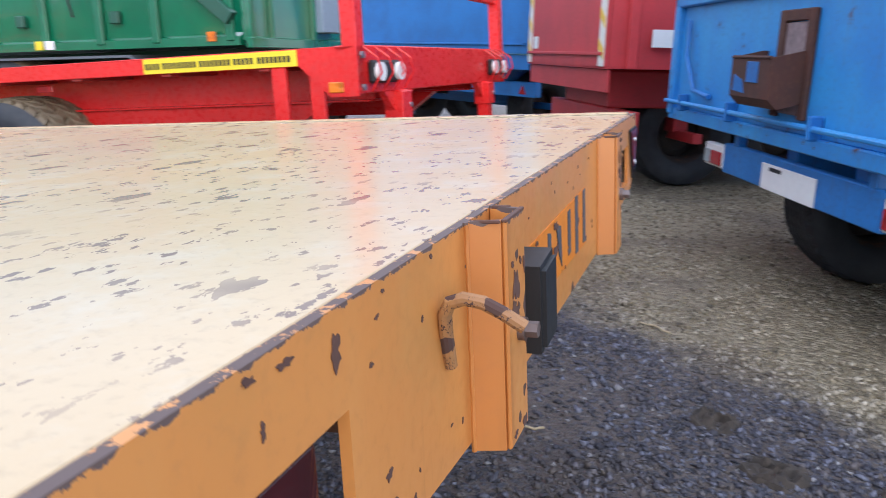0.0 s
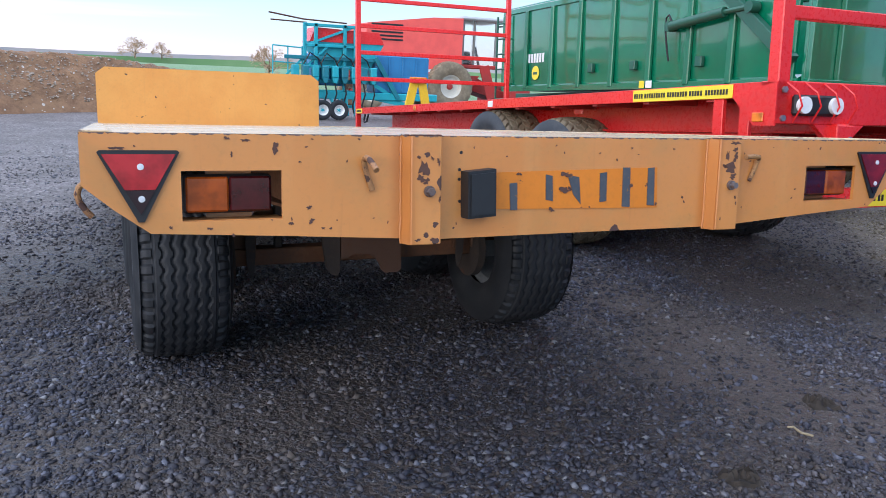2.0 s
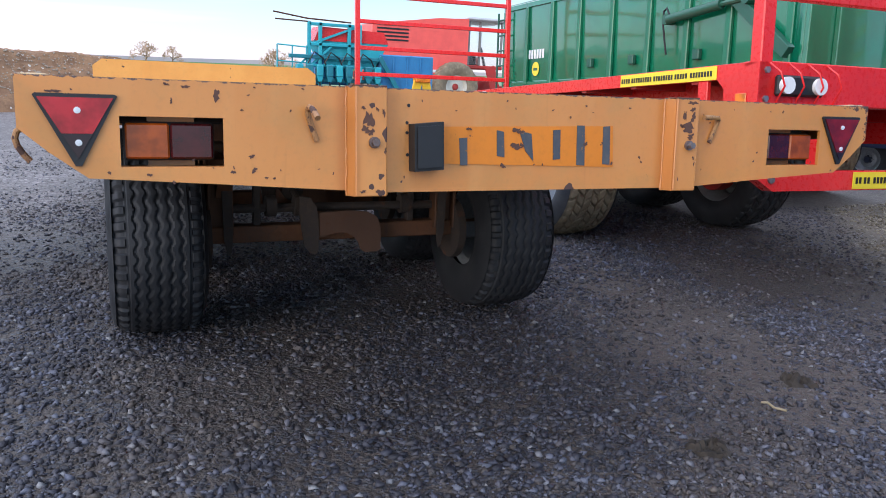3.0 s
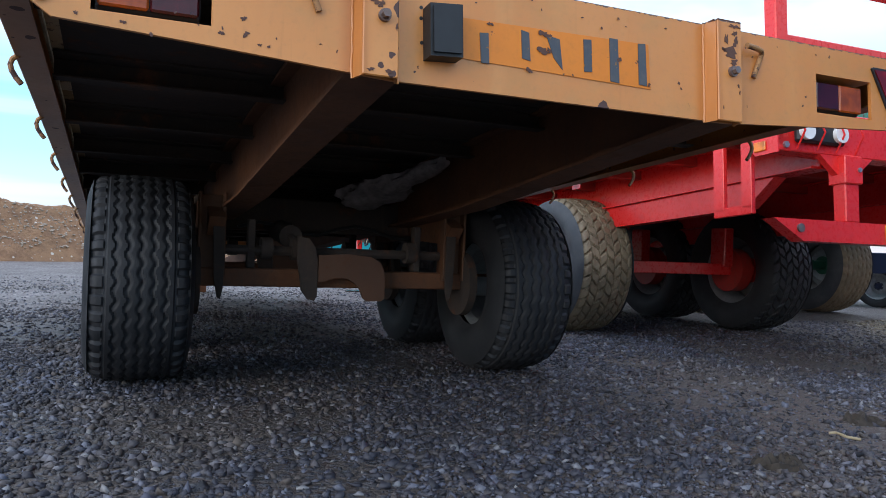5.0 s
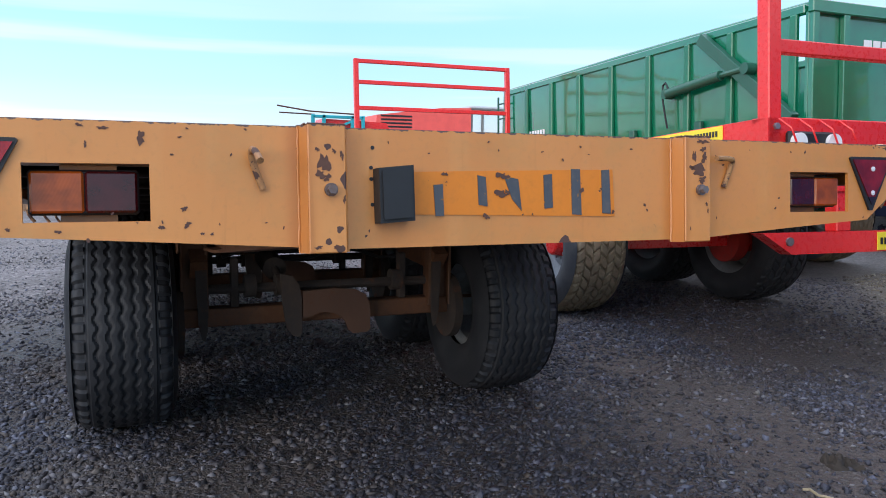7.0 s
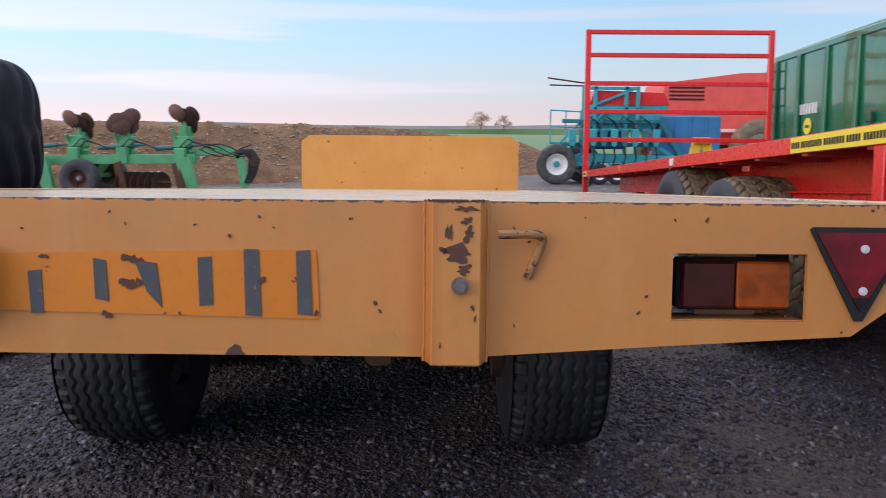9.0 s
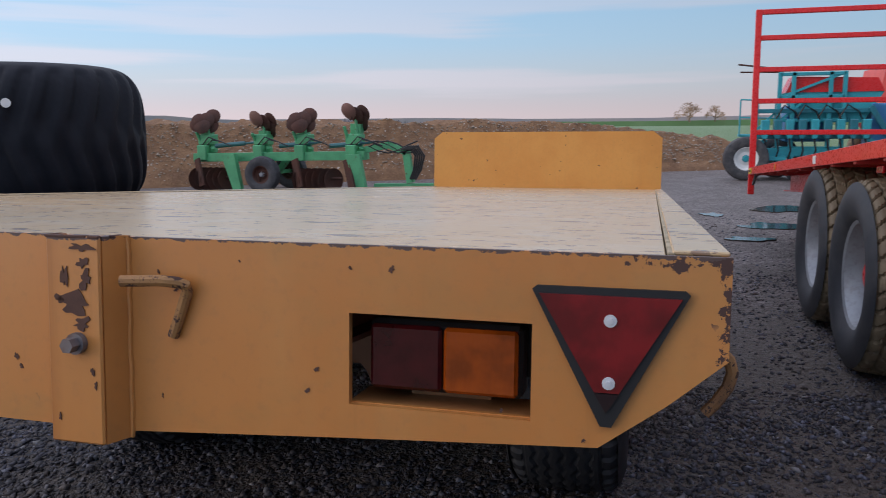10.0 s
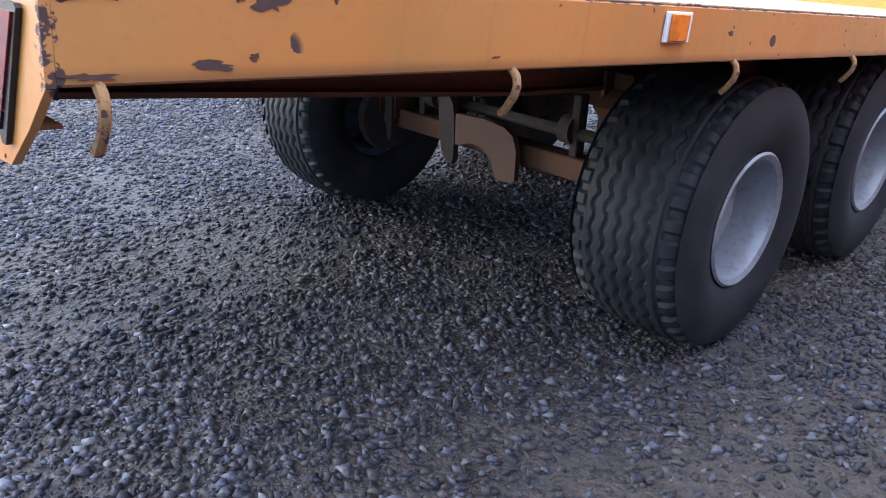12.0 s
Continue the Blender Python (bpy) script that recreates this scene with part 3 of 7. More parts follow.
def uneven(x, y):
    """Small rise and fall of the yard."""
    k = max(0.0, 1 - max(abs(x), abs(y)) / 40)
    return k * (0.012 * math.sin(1.3 * x + 0.7 * y) * math.sin(0.9 * y - 0.4 * x))


def build_ground():
    axis = sorted({round(s * v, 3) for s in (-1, 1) for v in [i * 0.5 for i in range(0, 31)] + [18, 22, 28, 36, 50, 80, 150, 300, 600, 1200, 2500]})
    b = Mesh()
    n = len(axis)
    b.v = [(x, y, uneven(x, y) - 0.012) for x in axis for y in axis]
    b.f = [(i * n + j, (i + 1) * n + j, (i + 1) * n + j + 1, i * n + j + 1) for i in range(n - 1) for j in range(n - 1)]
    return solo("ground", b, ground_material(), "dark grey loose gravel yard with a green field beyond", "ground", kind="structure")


build_ground()


def stone_material():
    m, nt, b = material("gravel_stones")
    g = node(nt, "ShaderNodeNewGeometry")
    c = ramp(nt, g.outputs["Random Per Island"], [(0.0, (0.026, 0.025, 0.031)), (0.28, (0.040, 0.039, 0.051)), (0.50, (0.056, 0.056, 0.073)), (0.68, (0.078, 0.062, 0.052)), (0.86, (0.108, 0.112, 0.15)), (0.97, (0.145, 0.149, 0.18)), (1.0, (0.26, 0.25, 0.245))])
    co = node(nt, "ShaderNodeTexCoord")
    sep = node(nt, "ShaderNodeSeparateXYZ")
    nt.links.new(co.outputs["Object"], sep.inputs[0])
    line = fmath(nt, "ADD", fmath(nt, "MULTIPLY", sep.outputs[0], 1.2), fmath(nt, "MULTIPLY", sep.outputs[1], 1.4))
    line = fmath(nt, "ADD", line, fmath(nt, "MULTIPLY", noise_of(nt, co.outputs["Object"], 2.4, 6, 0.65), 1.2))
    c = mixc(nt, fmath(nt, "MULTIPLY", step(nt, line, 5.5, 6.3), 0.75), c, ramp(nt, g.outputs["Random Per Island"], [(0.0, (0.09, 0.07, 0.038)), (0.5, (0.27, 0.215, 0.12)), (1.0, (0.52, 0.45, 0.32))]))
    drift = fmath(nt, "MULTIPLY", step(nt, noise_of(nt, co.outputs["Object"], 0.8, 5, 0.6), 0.48, 0.62), 0.42)
    c = mixc(nt, drift, c, ramp(nt, g.outputs["Random Per Island"], [(0.0, (0.05, 0.036, 0.026)), (0.6, (0.12, 0.092, 0.070)), (1.0, (0.24, 0.20, 0.165))]))
    vec = coords(nt)
    f = noise_of(nt, vec, 90, 3)
    c = mixc(nt, fmath(nt, "MULTIPLY", step(nt, f, 0.4, 0.8), 0.3), c, (0.06, 0.055, 0.05))
    nt.links.new(c, b.inputs["Base Color"])
    nt.links.new(fmath(nt, "ADD", fmath(nt, "MULTIPLY", f, 0.3), 0.46), b.inputs["Roughness"])
    b.inputs["Specular IOR Level"].default_value = 0.4
    return m


def build_gravel():
    """Loose angular stones, denser along the ground that is passed nearest."""
    rng = np.random.default_rng(5)
    octa = np.array([(1, 0, 0), (-1, 0, 0), (0, 1, 0), (0, -1, 0), (0, 0, 1), (0, 0, -1)], float)
    tri = np.array([(0, 2, 4), (2, 1, 4), (1, 3, 4), (3, 0, 4), (2, 0, 5), (1, 2, 5), (3, 1, 5), (0, 3, 5)])
    spots = []
    for x0, x1, y0, y1, count, small, large in ((-3.2, 2.0, -2.6, 3.8, 124000, 0.0050, 0.021), (-6.5, 2.4, -4.0, 5.5, 46000, 0.007, 0.022), (-4.5, 1.9, 3.4, 9.0, 38000, 0.006, 0.021), (-12.5, -3.0, -7.0, 5.0, 64000, 0.008, 0.020)):
        x, y = rng.uniform(x0, x1, count), rng.uniform(y0, y1, count)
        s = small + (large - small) * rng.random(count) ** 3.0
        spots.append(np.stack([x, y, s], 1))
    p = np.concatenate(spots)
    p = p[rng.random(len(p)) < np.clip((p[:, 0] + 12.5) / 8.0, 0.0, 1.0) * np.clip((2.2 - p[:, 0]) / 1.2, 0.0, 1.0) * np.clip((p[:, 1] + 7.0) / 6.0, 0.0, 1.0)]
    patch = np.array([noise.noise((0.9 * px, 0.9 * py, 2.0)) + 0.6 * noise.noise((3.1 * px, 3.1 * py, 5.0)) for px, py in p[:, :2]])
    p = p[rng.random(len(p)) < np.clip(0.78 + 1.1 * patch - 0.45 * np.exp(-((p[:, 1] - 2.95) / 0.42) ** 2) * (p[:, 0] < 0.0), 0.22, 1.0)]
    n = len(p)
    shape = octa[None] * rng.uniform(0.65, 1.35, (n, 6, 1)) + rng.normal(0, 0.24, (n, 6, 3))
    shape = shape * np.stack([rng.uniform(0.85, 1.30, n), rng.uniform(0.75, 1.1, n), rng.uniform(0.45, 0.80, n)], 1)[:, None, :]
    a = rng.uniform(0, 2 * np.pi, n)
    ca, sa = np.cos(a)[:, None], np.sin(a)[:, None]
    t = rng.normal(0, 0.4, n)[:, None]
    x, y, z = shape[..., 0], shape[..., 1], shape[..., 2]
    x, z = x * np.cos(t) - z * np.sin(t), x * np.sin(t) + z * np.cos(t)
    x, y = x * ca - y * sa, x * sa + y * ca
    s = p[:, 2:3]
    lift = np.array([uneven(px, py) for px, py in p[:, :2]])[:, None] - 0.012
    verts = np.stack([p[:, :1] + x * s, p[:, 1:2] + y * s, lift + s * 0.10 + z * s], 2).reshape(-1, 3)
    faces = (tri[None] + 6 * np.arange(n)[:, None, None]).reshape(-1, 3)
    me = bpy.data.meshes.new("gravel")
    me.vertices.add(len(verts))
    me.vertices.foreach_set("co", verts.ravel())
    me.loops.add(faces.size)
    me.loops.foreach_set("vertex_index", faces.ravel())
    me.polygons.add(len(faces))
    me.polygons.foreach_set("loop_start", np.arange(len(faces)) * 3)
    me.update(calc_edges=True)
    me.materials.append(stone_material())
    tagged(new("gravel", me), "loose grey angular gravel stones on the yard", "gravel", kind="stuff")


build_gravel()


# ---- ochre flatbed trailer ----
TILT, DECK_Z, LENGTH, WIDTH = -4.06, 1.195, 7.37, 2.44
FRONT_AXLE = -2.0
TRAILER = pose(-0.004, 0, DECK_Z, 0, TILT, 0)      # nose-down on its drawbar
INTO = TRAILER.inverted()
FACE = -0.252                                       # lower edge of the rear plate
SIDE = -0.108                                       # lower edge of the side channels


def plate(cells, x0, x1):
    """One solid plate from flat cells in the y-z plane that share their edges."""
    m = Mesh()
    key, uses = {}, {}
    def vid(p, x):
        k = (round(p[0], 4), round(p[1], 4), x)
        if k not in key:
            key[k] = len(m.v)
            m.v.append((x, p[0], p[1]))
        return key[k]
    for cell in cells:
        m.f.append(tuple(vid(p, x1) for p in cell))
        m.f.append(tuple(vid(p, x0) for p in reversed(cell)))
        for p, q in zip(cell, cell[1:] + cell[:1]):
            e = tuple(sorted(((round(p[0], 4), round(p[1], 4)), (round(q[0], 4), round(q[1], 4)))))
            uses[e] = uses.get(e, 0) + 1
    for (p, q), n in uses.items():
        if n == 1:
            m.f.append((vid(p, x0), vid(q, x0), vid(q, x1), vid(p, x1)))
    return m


def rear_plate():
    """Rear plate, deeper in the middle, with two lamp openings cut through it and chamfered lower corners."""
    zt, zb = -0.080, -0.189
    cols = [0.13, 0.194, 0.409, 0.79, 1.70, 2.021, 2.236, 2.31]
    low = [-0.212, -0.2155, -0.228, FACE, FACE, -0.230, -0.2165, -0.212]
    cells = [[(0, 0), (0.13, 0), (0.13, zt), (0, zt)], [(0, zt), (0.13, zt), (0.13, zb), (0.13, -0.212), (0.06, -0.160), (0, SIDE)],
             [(2.31, 0), (WIDTH, 0), (WIDTH, zt), (2.31, zt)], [(2.31, zt), (WIDTH, zt), (WIDTH, SIDE), (2.38, -0.160), (2.31, -0.212), (2.31, zb)]]
    for y0, y1, l0, l1 in zip(cols, cols[1:], low, low[1:]):
        cells.append([(y0, 0), (y1, 0), (y1, zt), (y0, zt)])
        if y0 not in (0.194, 2.021):
            cells.append([(y0, zt), (y1, zt), (y1, zb), (y0, zb)])
        cells.append([(y0, zb), (y1, zb), (y1, l1), (y0, l0)])
    return plate(cells, -0.010, 0.0)


def flake(y, z, ry, rz, seed, place, parent):
    """An irregular bare rusty patch where paint has come off."""
    rng = random.Random(seed)
    n = 18
    ph = [rng.uniform(0, 6.28) for _ in range(3)]
    pts = []
    for i in range(n):
        a = 2 * math.pi * i / n
        r = 0.62 + 0.20 * math.sin(2 * a + ph[0]) + 0.16 * math.sin(5 * a + ph[1]) + rng.uniform(-0.18, 0.18)
        pts.append((y + ry * r * math.cos(a), z + rz * r * math.sin(a)))
    part("rust_patch", Mesh().prism(pts, "x", 0.0002, 0.0011), FLAKE, parent, "", place, 0)


FLAKE = paint("bare_rusty_patch", (0.085, 0.042, 0.034), (0.11, 0.05, 0.032), 0.8, 0.5, (0.055, 0.033, 0.03), grain=0.5)


def lamp_unit(y0, y1, amber_left, trailer):
    """Recessed combination lamp: housing shelf, black body and two lenses."""
    zt, zb = -0.080, -0.189
    b = Mesh()
    b.box(-0.080, -0.010, y0 - 0.004, y1 + 0.004, zb - 0.004, zb + 0.001, 0)
    b.box(-0.080, -0.010, y0 - 0.004, y1 + 0.004, zt, zt + 0.004, 0)
    ym = (y0 + y1) / 2
    b.box(-0.072, -0.064, ym - 0.05, ym + 0.05, zb, zt, 0)
    if not amber_left:
        # added black sheet: the recess is open here and only shade darkens it
        part("recess_shade", Mesh().box(-0.079, -0.074, y0 + 0.10, y1 + 0.002, zb + 0.030, zt - 0.002, 0), BLACK, trailer, "black sheet added for the shade behind the lamp")
    part("lamp_recess", b, OCHRE, trailer, "ochre steel lamp shelf, open at the back")
    a0, a1 = (y0 + 0.006, y1 - 0.018) if amber_left else (y0 + 0.016, y1 - 0.014)
    lamp = part("rear_lamp", Mesh().box(-0.064, -0.028, a0, a1, zb + 0.014, zt - 0.010, 0.005), BLACK, trailer, "recessed rear lamp with amber and red lenses")
    mid = (a0 + a1) / 2
    first, second = (AMBER, REDLENS) if amber_left else (REDLENS, AMBER)
    part("lens", Mesh().box(-0.028, -0.016, a0 + 0.004, mid - 0.001, zb + 0.018, zt - 0.014, 0.004), first, lamp, "amber lens" if amber_left else "dark red lens")
    part("lens", Mesh().box(-0.028, -0.016, mid + 0.001, a1 - 0.004, zb + 0.018, zt - 0.014, 0.004), second, lamp, "dark red lens" if amber_left else "amber lens")


def triangle(yc, w, mat, trailer, label, split=0.0):
    zt, zb = -0.040, -0.186
    def tri(inset, x0, x1, top=None, bot=None):
        t, u = zt - inset * 0.6, zb + inset * 1.5
        h = w / 2 - inset * 1.1
        return Mesh().prism([(yc - h, t), (yc - h * 0.94, t + 0.004), (yc + h * 0.94, t + 0.004), (yc + h, t), (yc + 0.006, u), (yc - 0.006, u)], "x", x0, x1)
    base = part("reflector_triangle", tri(0, 0.001, 0.007), BLACK, trailer, label)
    if split:
        # the lowest part of the face is dark
        zs = split
        t, u, h = zt - 0.004, zb + 0.016, w / 2 - 0.008
        hs = h * (zs - u) / (t - u)
        part("reflective_face", Mesh().prism([(yc - h, t), (yc + h, t), (yc + hs, zs), (yc - hs, zs)], "x", 0.007, 0.010), mat, base, "bright red reflective face")
        part("reflective_face", Mesh().prism([(yc - hs, zs - 0.001), (yc + hs, zs - 0.001), (yc, u)], "x", 0.007, 0.010), REFLECTD, base, "dark lower reflective face")
    else:
        part("reflective_face", tri(0.009, 0.007, 0.010), mat, base, "red reflective face")
    for z in (zt - 0.030, zt - 0.097):
        s = Mesh().cyl((0.009, yc + 0.002, z), (0.0125, yc + 0.002, z), 0.0068, 14)
        s.cyl((0.012, yc + 0.002, z), (0.0145, yc + 0.002, z), 0.0032, 6)
        part("screw", s, ZINC, base)


def rope_hook(m, trailer):
    """Bent rod under the side channel."""
    pts = [(0, -0.012, 0.012), (0, 0.006, 0.002), (0, 0.017, -0.008), (0, 0.021, -0.022), (0, 0.017, -0.038), (0, 0.006, -0.056), (0, -0.006, -0.070)]
    part("rope_hook", Mesh().tube(pts, 0.0068, 8), RODP, trailer, "", m)


RODP = paint("painted_rod", (0.42, 0.21, 0.07), (0.22, 0.10, 0.045), 0.6, 0.35, (0.06, 0.035, 0.03), (46, 0.38, 0.80, 0.010), (0.075, 0.04, 0.032))


def stake_pocket(y, trailer):
    """Open-topped stake pocket welded on the rear plate, with its bolt."""
    p, w, t = 0.042, 0.078, 0.006
    z0, z1 = FACE - 0.006, 0.002
    b = Mesh()
    b.box(p - t, p, y - w / 2, y + w / 2, z0, z1, 0.0028)
    b.prism([(0.001, y - w / 2 - 0.010), (p - t, y - w / 2), (p - t, y - w / 2 + t), (0.001, y - w / 2 - 0.010 + t)], "z", z0, z1)
    b.prism([(0.001, y + w / 2 + 0.010 - t), (p - t, y + w / 2 - t), (p - t, y + w / 2), (0.001, y + w / 2 + 0.010)], "z", z0, z1)
    pocket = part("stake_pocket", b, OCHRE, trailer, "open-topped ochre steel stake pocket")
    rng = random.Random(int(y * 100))
    for yy in (y - w / 2 - 0.011, y + w / 2 + 0.011):
        bead = [(0.0015, yy + rng.uniform(-0.0012, 0.0012), z0 + (z1 - z0) * k / 24) for k in range(25)]
        part("weld_bead", Mesh().tube(bead, 0.0032, 6), OCHRE, pocket)
    for x0, x1, y0, y1 in ((p - t + 0.0004, p + 0.0004, y - w / 2, y - w / 2 + 0.058), (p - t + 0.0006, p + 0.0004, y + w / 2 - 0.017, y + w / 2 - 0.001), (0.008, p - t, y - w / 2 - 0.006, y - w / 2 - 0.003), (0.004, 0.026, y + w / 2 + 0.001, y + w / 2 + 0.005)):
        part("worn_rim", Mesh().box(x0, x1, y0, y1, z1 - 0.0025, z1 + 0.0012, 0.0008), FLAKE, pocket)
    bolt = Mesh().cyl((p, y + 0.006, -0.130), (p + 0.008, y + 0.006, -0.130), 0.0135, 14)
    bolt.cyl((p + 0.007, y + 0.006, -0.130), (p + 0.022, y + 0.006, -0.130), 0.0095, 6)
    part("bolt", bolt, BOLT, pocket, "rusty bolt head")


BOLT = paint("bolt_steel", (0.27, 0.29, 0.32), (0.13, 0.08, 0.06), 0.5, 0.6, (0.15, 0.06, 0.03), metal=0.5)


def rope_pin(y, pts, trailer):
    """Bent rope pin: leg welded on the plate, arm sticking out."""
    part("rope_pin", Mesh().tube([(x, y + s, z) for x, s, z in pts], 0.0070, 10), RODP, trailer, "rusty bent rope pin")


def build_trailer():
    t = thing("flatbed_trailer", "faded ochre steel flatbed farm trailer, unhitched and nose-down on gravel", "trailer", TRAILER)
    part("rear_plate", rear_plate(), OCHRE, t, "ochre steel rear plate with rust flakes")
    # deck sheet between the channels, split across by its seams
    seams = [-0.012, -1.85, -3.70, -5.55, -LENGTH]
    for x1, x0 in zip(seams, seams[1:]):
        part("deck_sheet", Mesh().box(x0 + 0.002, x1 - 0.002, 0.066, WIDTH - 0.066, -0.0138, -0.0012, 0.001), DECK, t, "worn cream and ochre painted deck sheet")
    part("underfloor", Mesh().box(-LENGTH + 0.01, -0.02, 0.10, WIDTH - 0.10, -0.0185, -0.0145, 0), UNDERDARK, t, "rusty underside of the deck, shade put into its dark colour")
    for y0, y1, s in ((0.0, 0.060, 1), (WIDTH - 0.060, WIDTH, -1)):
        yo = y0 if s > 0 else y1
        sec = [(0.0, -0.004), (0.003, -0.001), (0.060, -0.001), (0.060, -0.008), (0.007, -0.008), (0.007, SIDE + 0.007), (0.07, SIDE + 0.007), (0.07, SIDE), (0.003, SIDE), (0.0, SIDE + 0.003)]
        c = Mesh().prism([(yo + s * p, q) for p, q in sec], "x", -LENGTH, -0.0105)
        part("side_channel", c, OCHRE, t, "ochre steel side channel")
        part("channel_top", Mesh().box(-LENGTH, -0.0205, y0 + 0.001, y1 - 0.001, -0.0009, 0.0042, 0.0015), DECK, t, "cream-painted top of the side channel")
        part("seam_dirt", Mesh().box(-LENGTH + 0.02, -0.02, (y1 if s > 0 else y0) - 0.004, (y1 if s > 0 else y0) + 0.004, -0.02, 0.0018, 0.001), SOILSEAM, t, "grit in the deck seam")
        for x in (-0.050, -0.665, -1.385, -2.09, -2.80, -3.52, -4.24, -4.96, -5.68):
            m = Matrix.Translation((x, yo + s * 0.012, SIDE)) @ (Matrix.Rotation(math.pi, 4, "Z") if s > 0 else Matrix.Identity(4))
            rope_hook(m, t)
    part("front_channel", Mesh().box(-LENGTH - 0.01, -LENGTH, 0, WIDTH, SIDE, -0.001, 0.003), OCHRE, t)
    # headboard
    hb = Mesh().prism([(0.03, -0.004), (WIDTH - 0.01, -0.004), (WIDTH - 0.01, 0.52), (WIDTH - 0.10, 0.59), (0.12, 0.59), (0.03, 0.52)], "x", -LENGTH - 0.004, -LENGTH + 0.010)
    part("headboard", hb, BOARD, t, "plain bright yellow steel headboard")
    lamp_unit(0.194, 0.409, True, t)
    lamp_unit(2.021, 2.236, False, t)
    triangle(0.112, 0.160, REFLECT, t, "red reflective triangle with black edge", -0.118)
    triangle(2.318, 0.164, REFLECTR, t, "dark red reflective triangle with black edge", -0.148)
    stake_pocket(0.742, t)
    stake_pocket(1.674, t)
    rope_pin(0.600, [(0.004, 0.020, -0.128), (0.006, 0.006, -0.090), (0.008, -0.001, -0.068), (0.014, -0.003, -0.056), (0.028, -0.003, -0.051), (0.046, -0.002, -0.054), (0.064, 0.001, -0.064), (0.084, 0.003, -0.077)], t)
    rope_pin(1.812, [(0.004, -0.024, -0.122), (0.006, -0.010, -0.088), (0.007, -0.001, -0.064), (0.011, 0.0, -0.056), (0.018, -0.008, -0.052), (0.024, -0.028, -0.050), (0.036, -0.074, -0.051)], t)
    # rubber buffer and painted band
    bu = Mesh().prism([(0.850, -0.085), (0.926, -0.078), (0.928, -0.195), (0.852, -0.200)], "x", 0.001, 0.044)
    bu2 = Mesh().prism([(0.856, -0.092), (0.920, -0.086), (0.922, -0.188), (0.858, -0.192)], "x", 0.044, 0.050)
    bu.add(bu2.v, bu2.f)
    part("buffer", bu, BLACK, t, "black rubber buffer block")
    band = part("painted_band", Mesh().prism([(0.933, -0.090), (1.450, -0.080), (1.456, -0.192), (0.940, -0.182)], "x", 0.0005, 0.0022), STRIP, t, "darker orange band with worn grey bars")
    bars = [[(0.986, -0.118), (1.008, -0.116), (1.010, -0.186), (0.990, -0.186)], [(1.092, -0.096), (1.112, -0.100), (1.116, -0.166), (1.094, -0.162)],
            [(1.158, -0.098), (1.194, -0.104), (1.202, -0.176), (1.178, -0.150)], [(1.260, -0.094), (1.282, -0.092), (1.284, -0.170), (1.262, -0.172)],
            [(1.334, -0.080), (1.358, -0.080), (1.362, -0.188), (1.336, -0.186)], [(1.418, -0.082), (1.440, -0.080), (1.444, -0.186), (1.420, -0.184)]]
    for poly in bars:
        part("bar", Mesh().prism(poly, "x", 0.0024, 0.0040), BARGREY, band)
    # orange side marker
    for x in (-1.105, -4.2):
        base = part("side_marker", Mesh().box(x - 0.050, x + 0.038, WIDTH + 0.001, WIDTH + 0.009, -0.068, -0.012, 0.002), WHITE, t, "orange side marker reflector")
        part("reflector", Mesh().box(x - 0.030, x + 0.030, WIDTH + 0.009, WIDTH + 0.017, -0.066, -0.014, 0.004), ORANGE, base)
    # bare patches: rear plate, pockets, worn corner and side channel
    rear = [(0.395, -0.030, 0.012, 0.016), (0.470, -0.165, 0.008, 0.008), (0.475, -0.196, 0.009, 0.008), (0.428, -0.200, 0.007, 0.007), (0.330, -0.014, 0.014, 0.005), (0.290, -0.010, 0.010, 0.004),
            (0.300, -0.045, 0.004, 0.008), (0.250, -0.205, 0.008, 0.006), (0.070, -0.032, 0.020, 0.006), (1.152, -0.097, 0.024, 0.011), (1.148, -0.137, 0.024, 0.012), (1.166, -0.134, 0.010, 0.008), (1.112, -0.188, 0.012, 0.009), (1.012, -0.094, 0.010, 0.007),
            (1.362, -0.130, 0.009, 0.010), (1.450, -0.182, 0.006, 0.006), (1.545, -0.165, 0.005, 0.007), (1.552, -0.178, 0.004, 0.005), (1.98, -0.150, 0.004, 0.005), (1.36, -0.028, 0.006, 0.004), (1.12, -0.022, 0.004, 0.003), (0.52, -0.215, 0.004, 0.005), (0.56, -0.060, 0.003, 0.004), (0.66, -0.205, 0.003, 0.005), (0.30, -0.222, 0.006, 0.005), (0.17, -0.200, 0.005, 0.006), (0.84, -0.215, 0.003, 0.004)]
    rng = random.Random(21)
    rear += [(rng.uniform(0.06, 2.30), rng.choice((-0.012, -0.03, -0.05, -0.07, -0.20, -0.215, -0.225)) * rng.uniform(0.8, 1.0), rng.uniform(0.0018, 0.0055), rng.uniform(0.0018, 0.0050)) for _ in range(34)]
    for k, (y, z, ry, rz) in enumerate(rear):
        flake(y, z, ry, rz, k, Matrix.Translation((0.0032 if 1.0 < y < 1.5 else 0.0, 0, 0)), t)
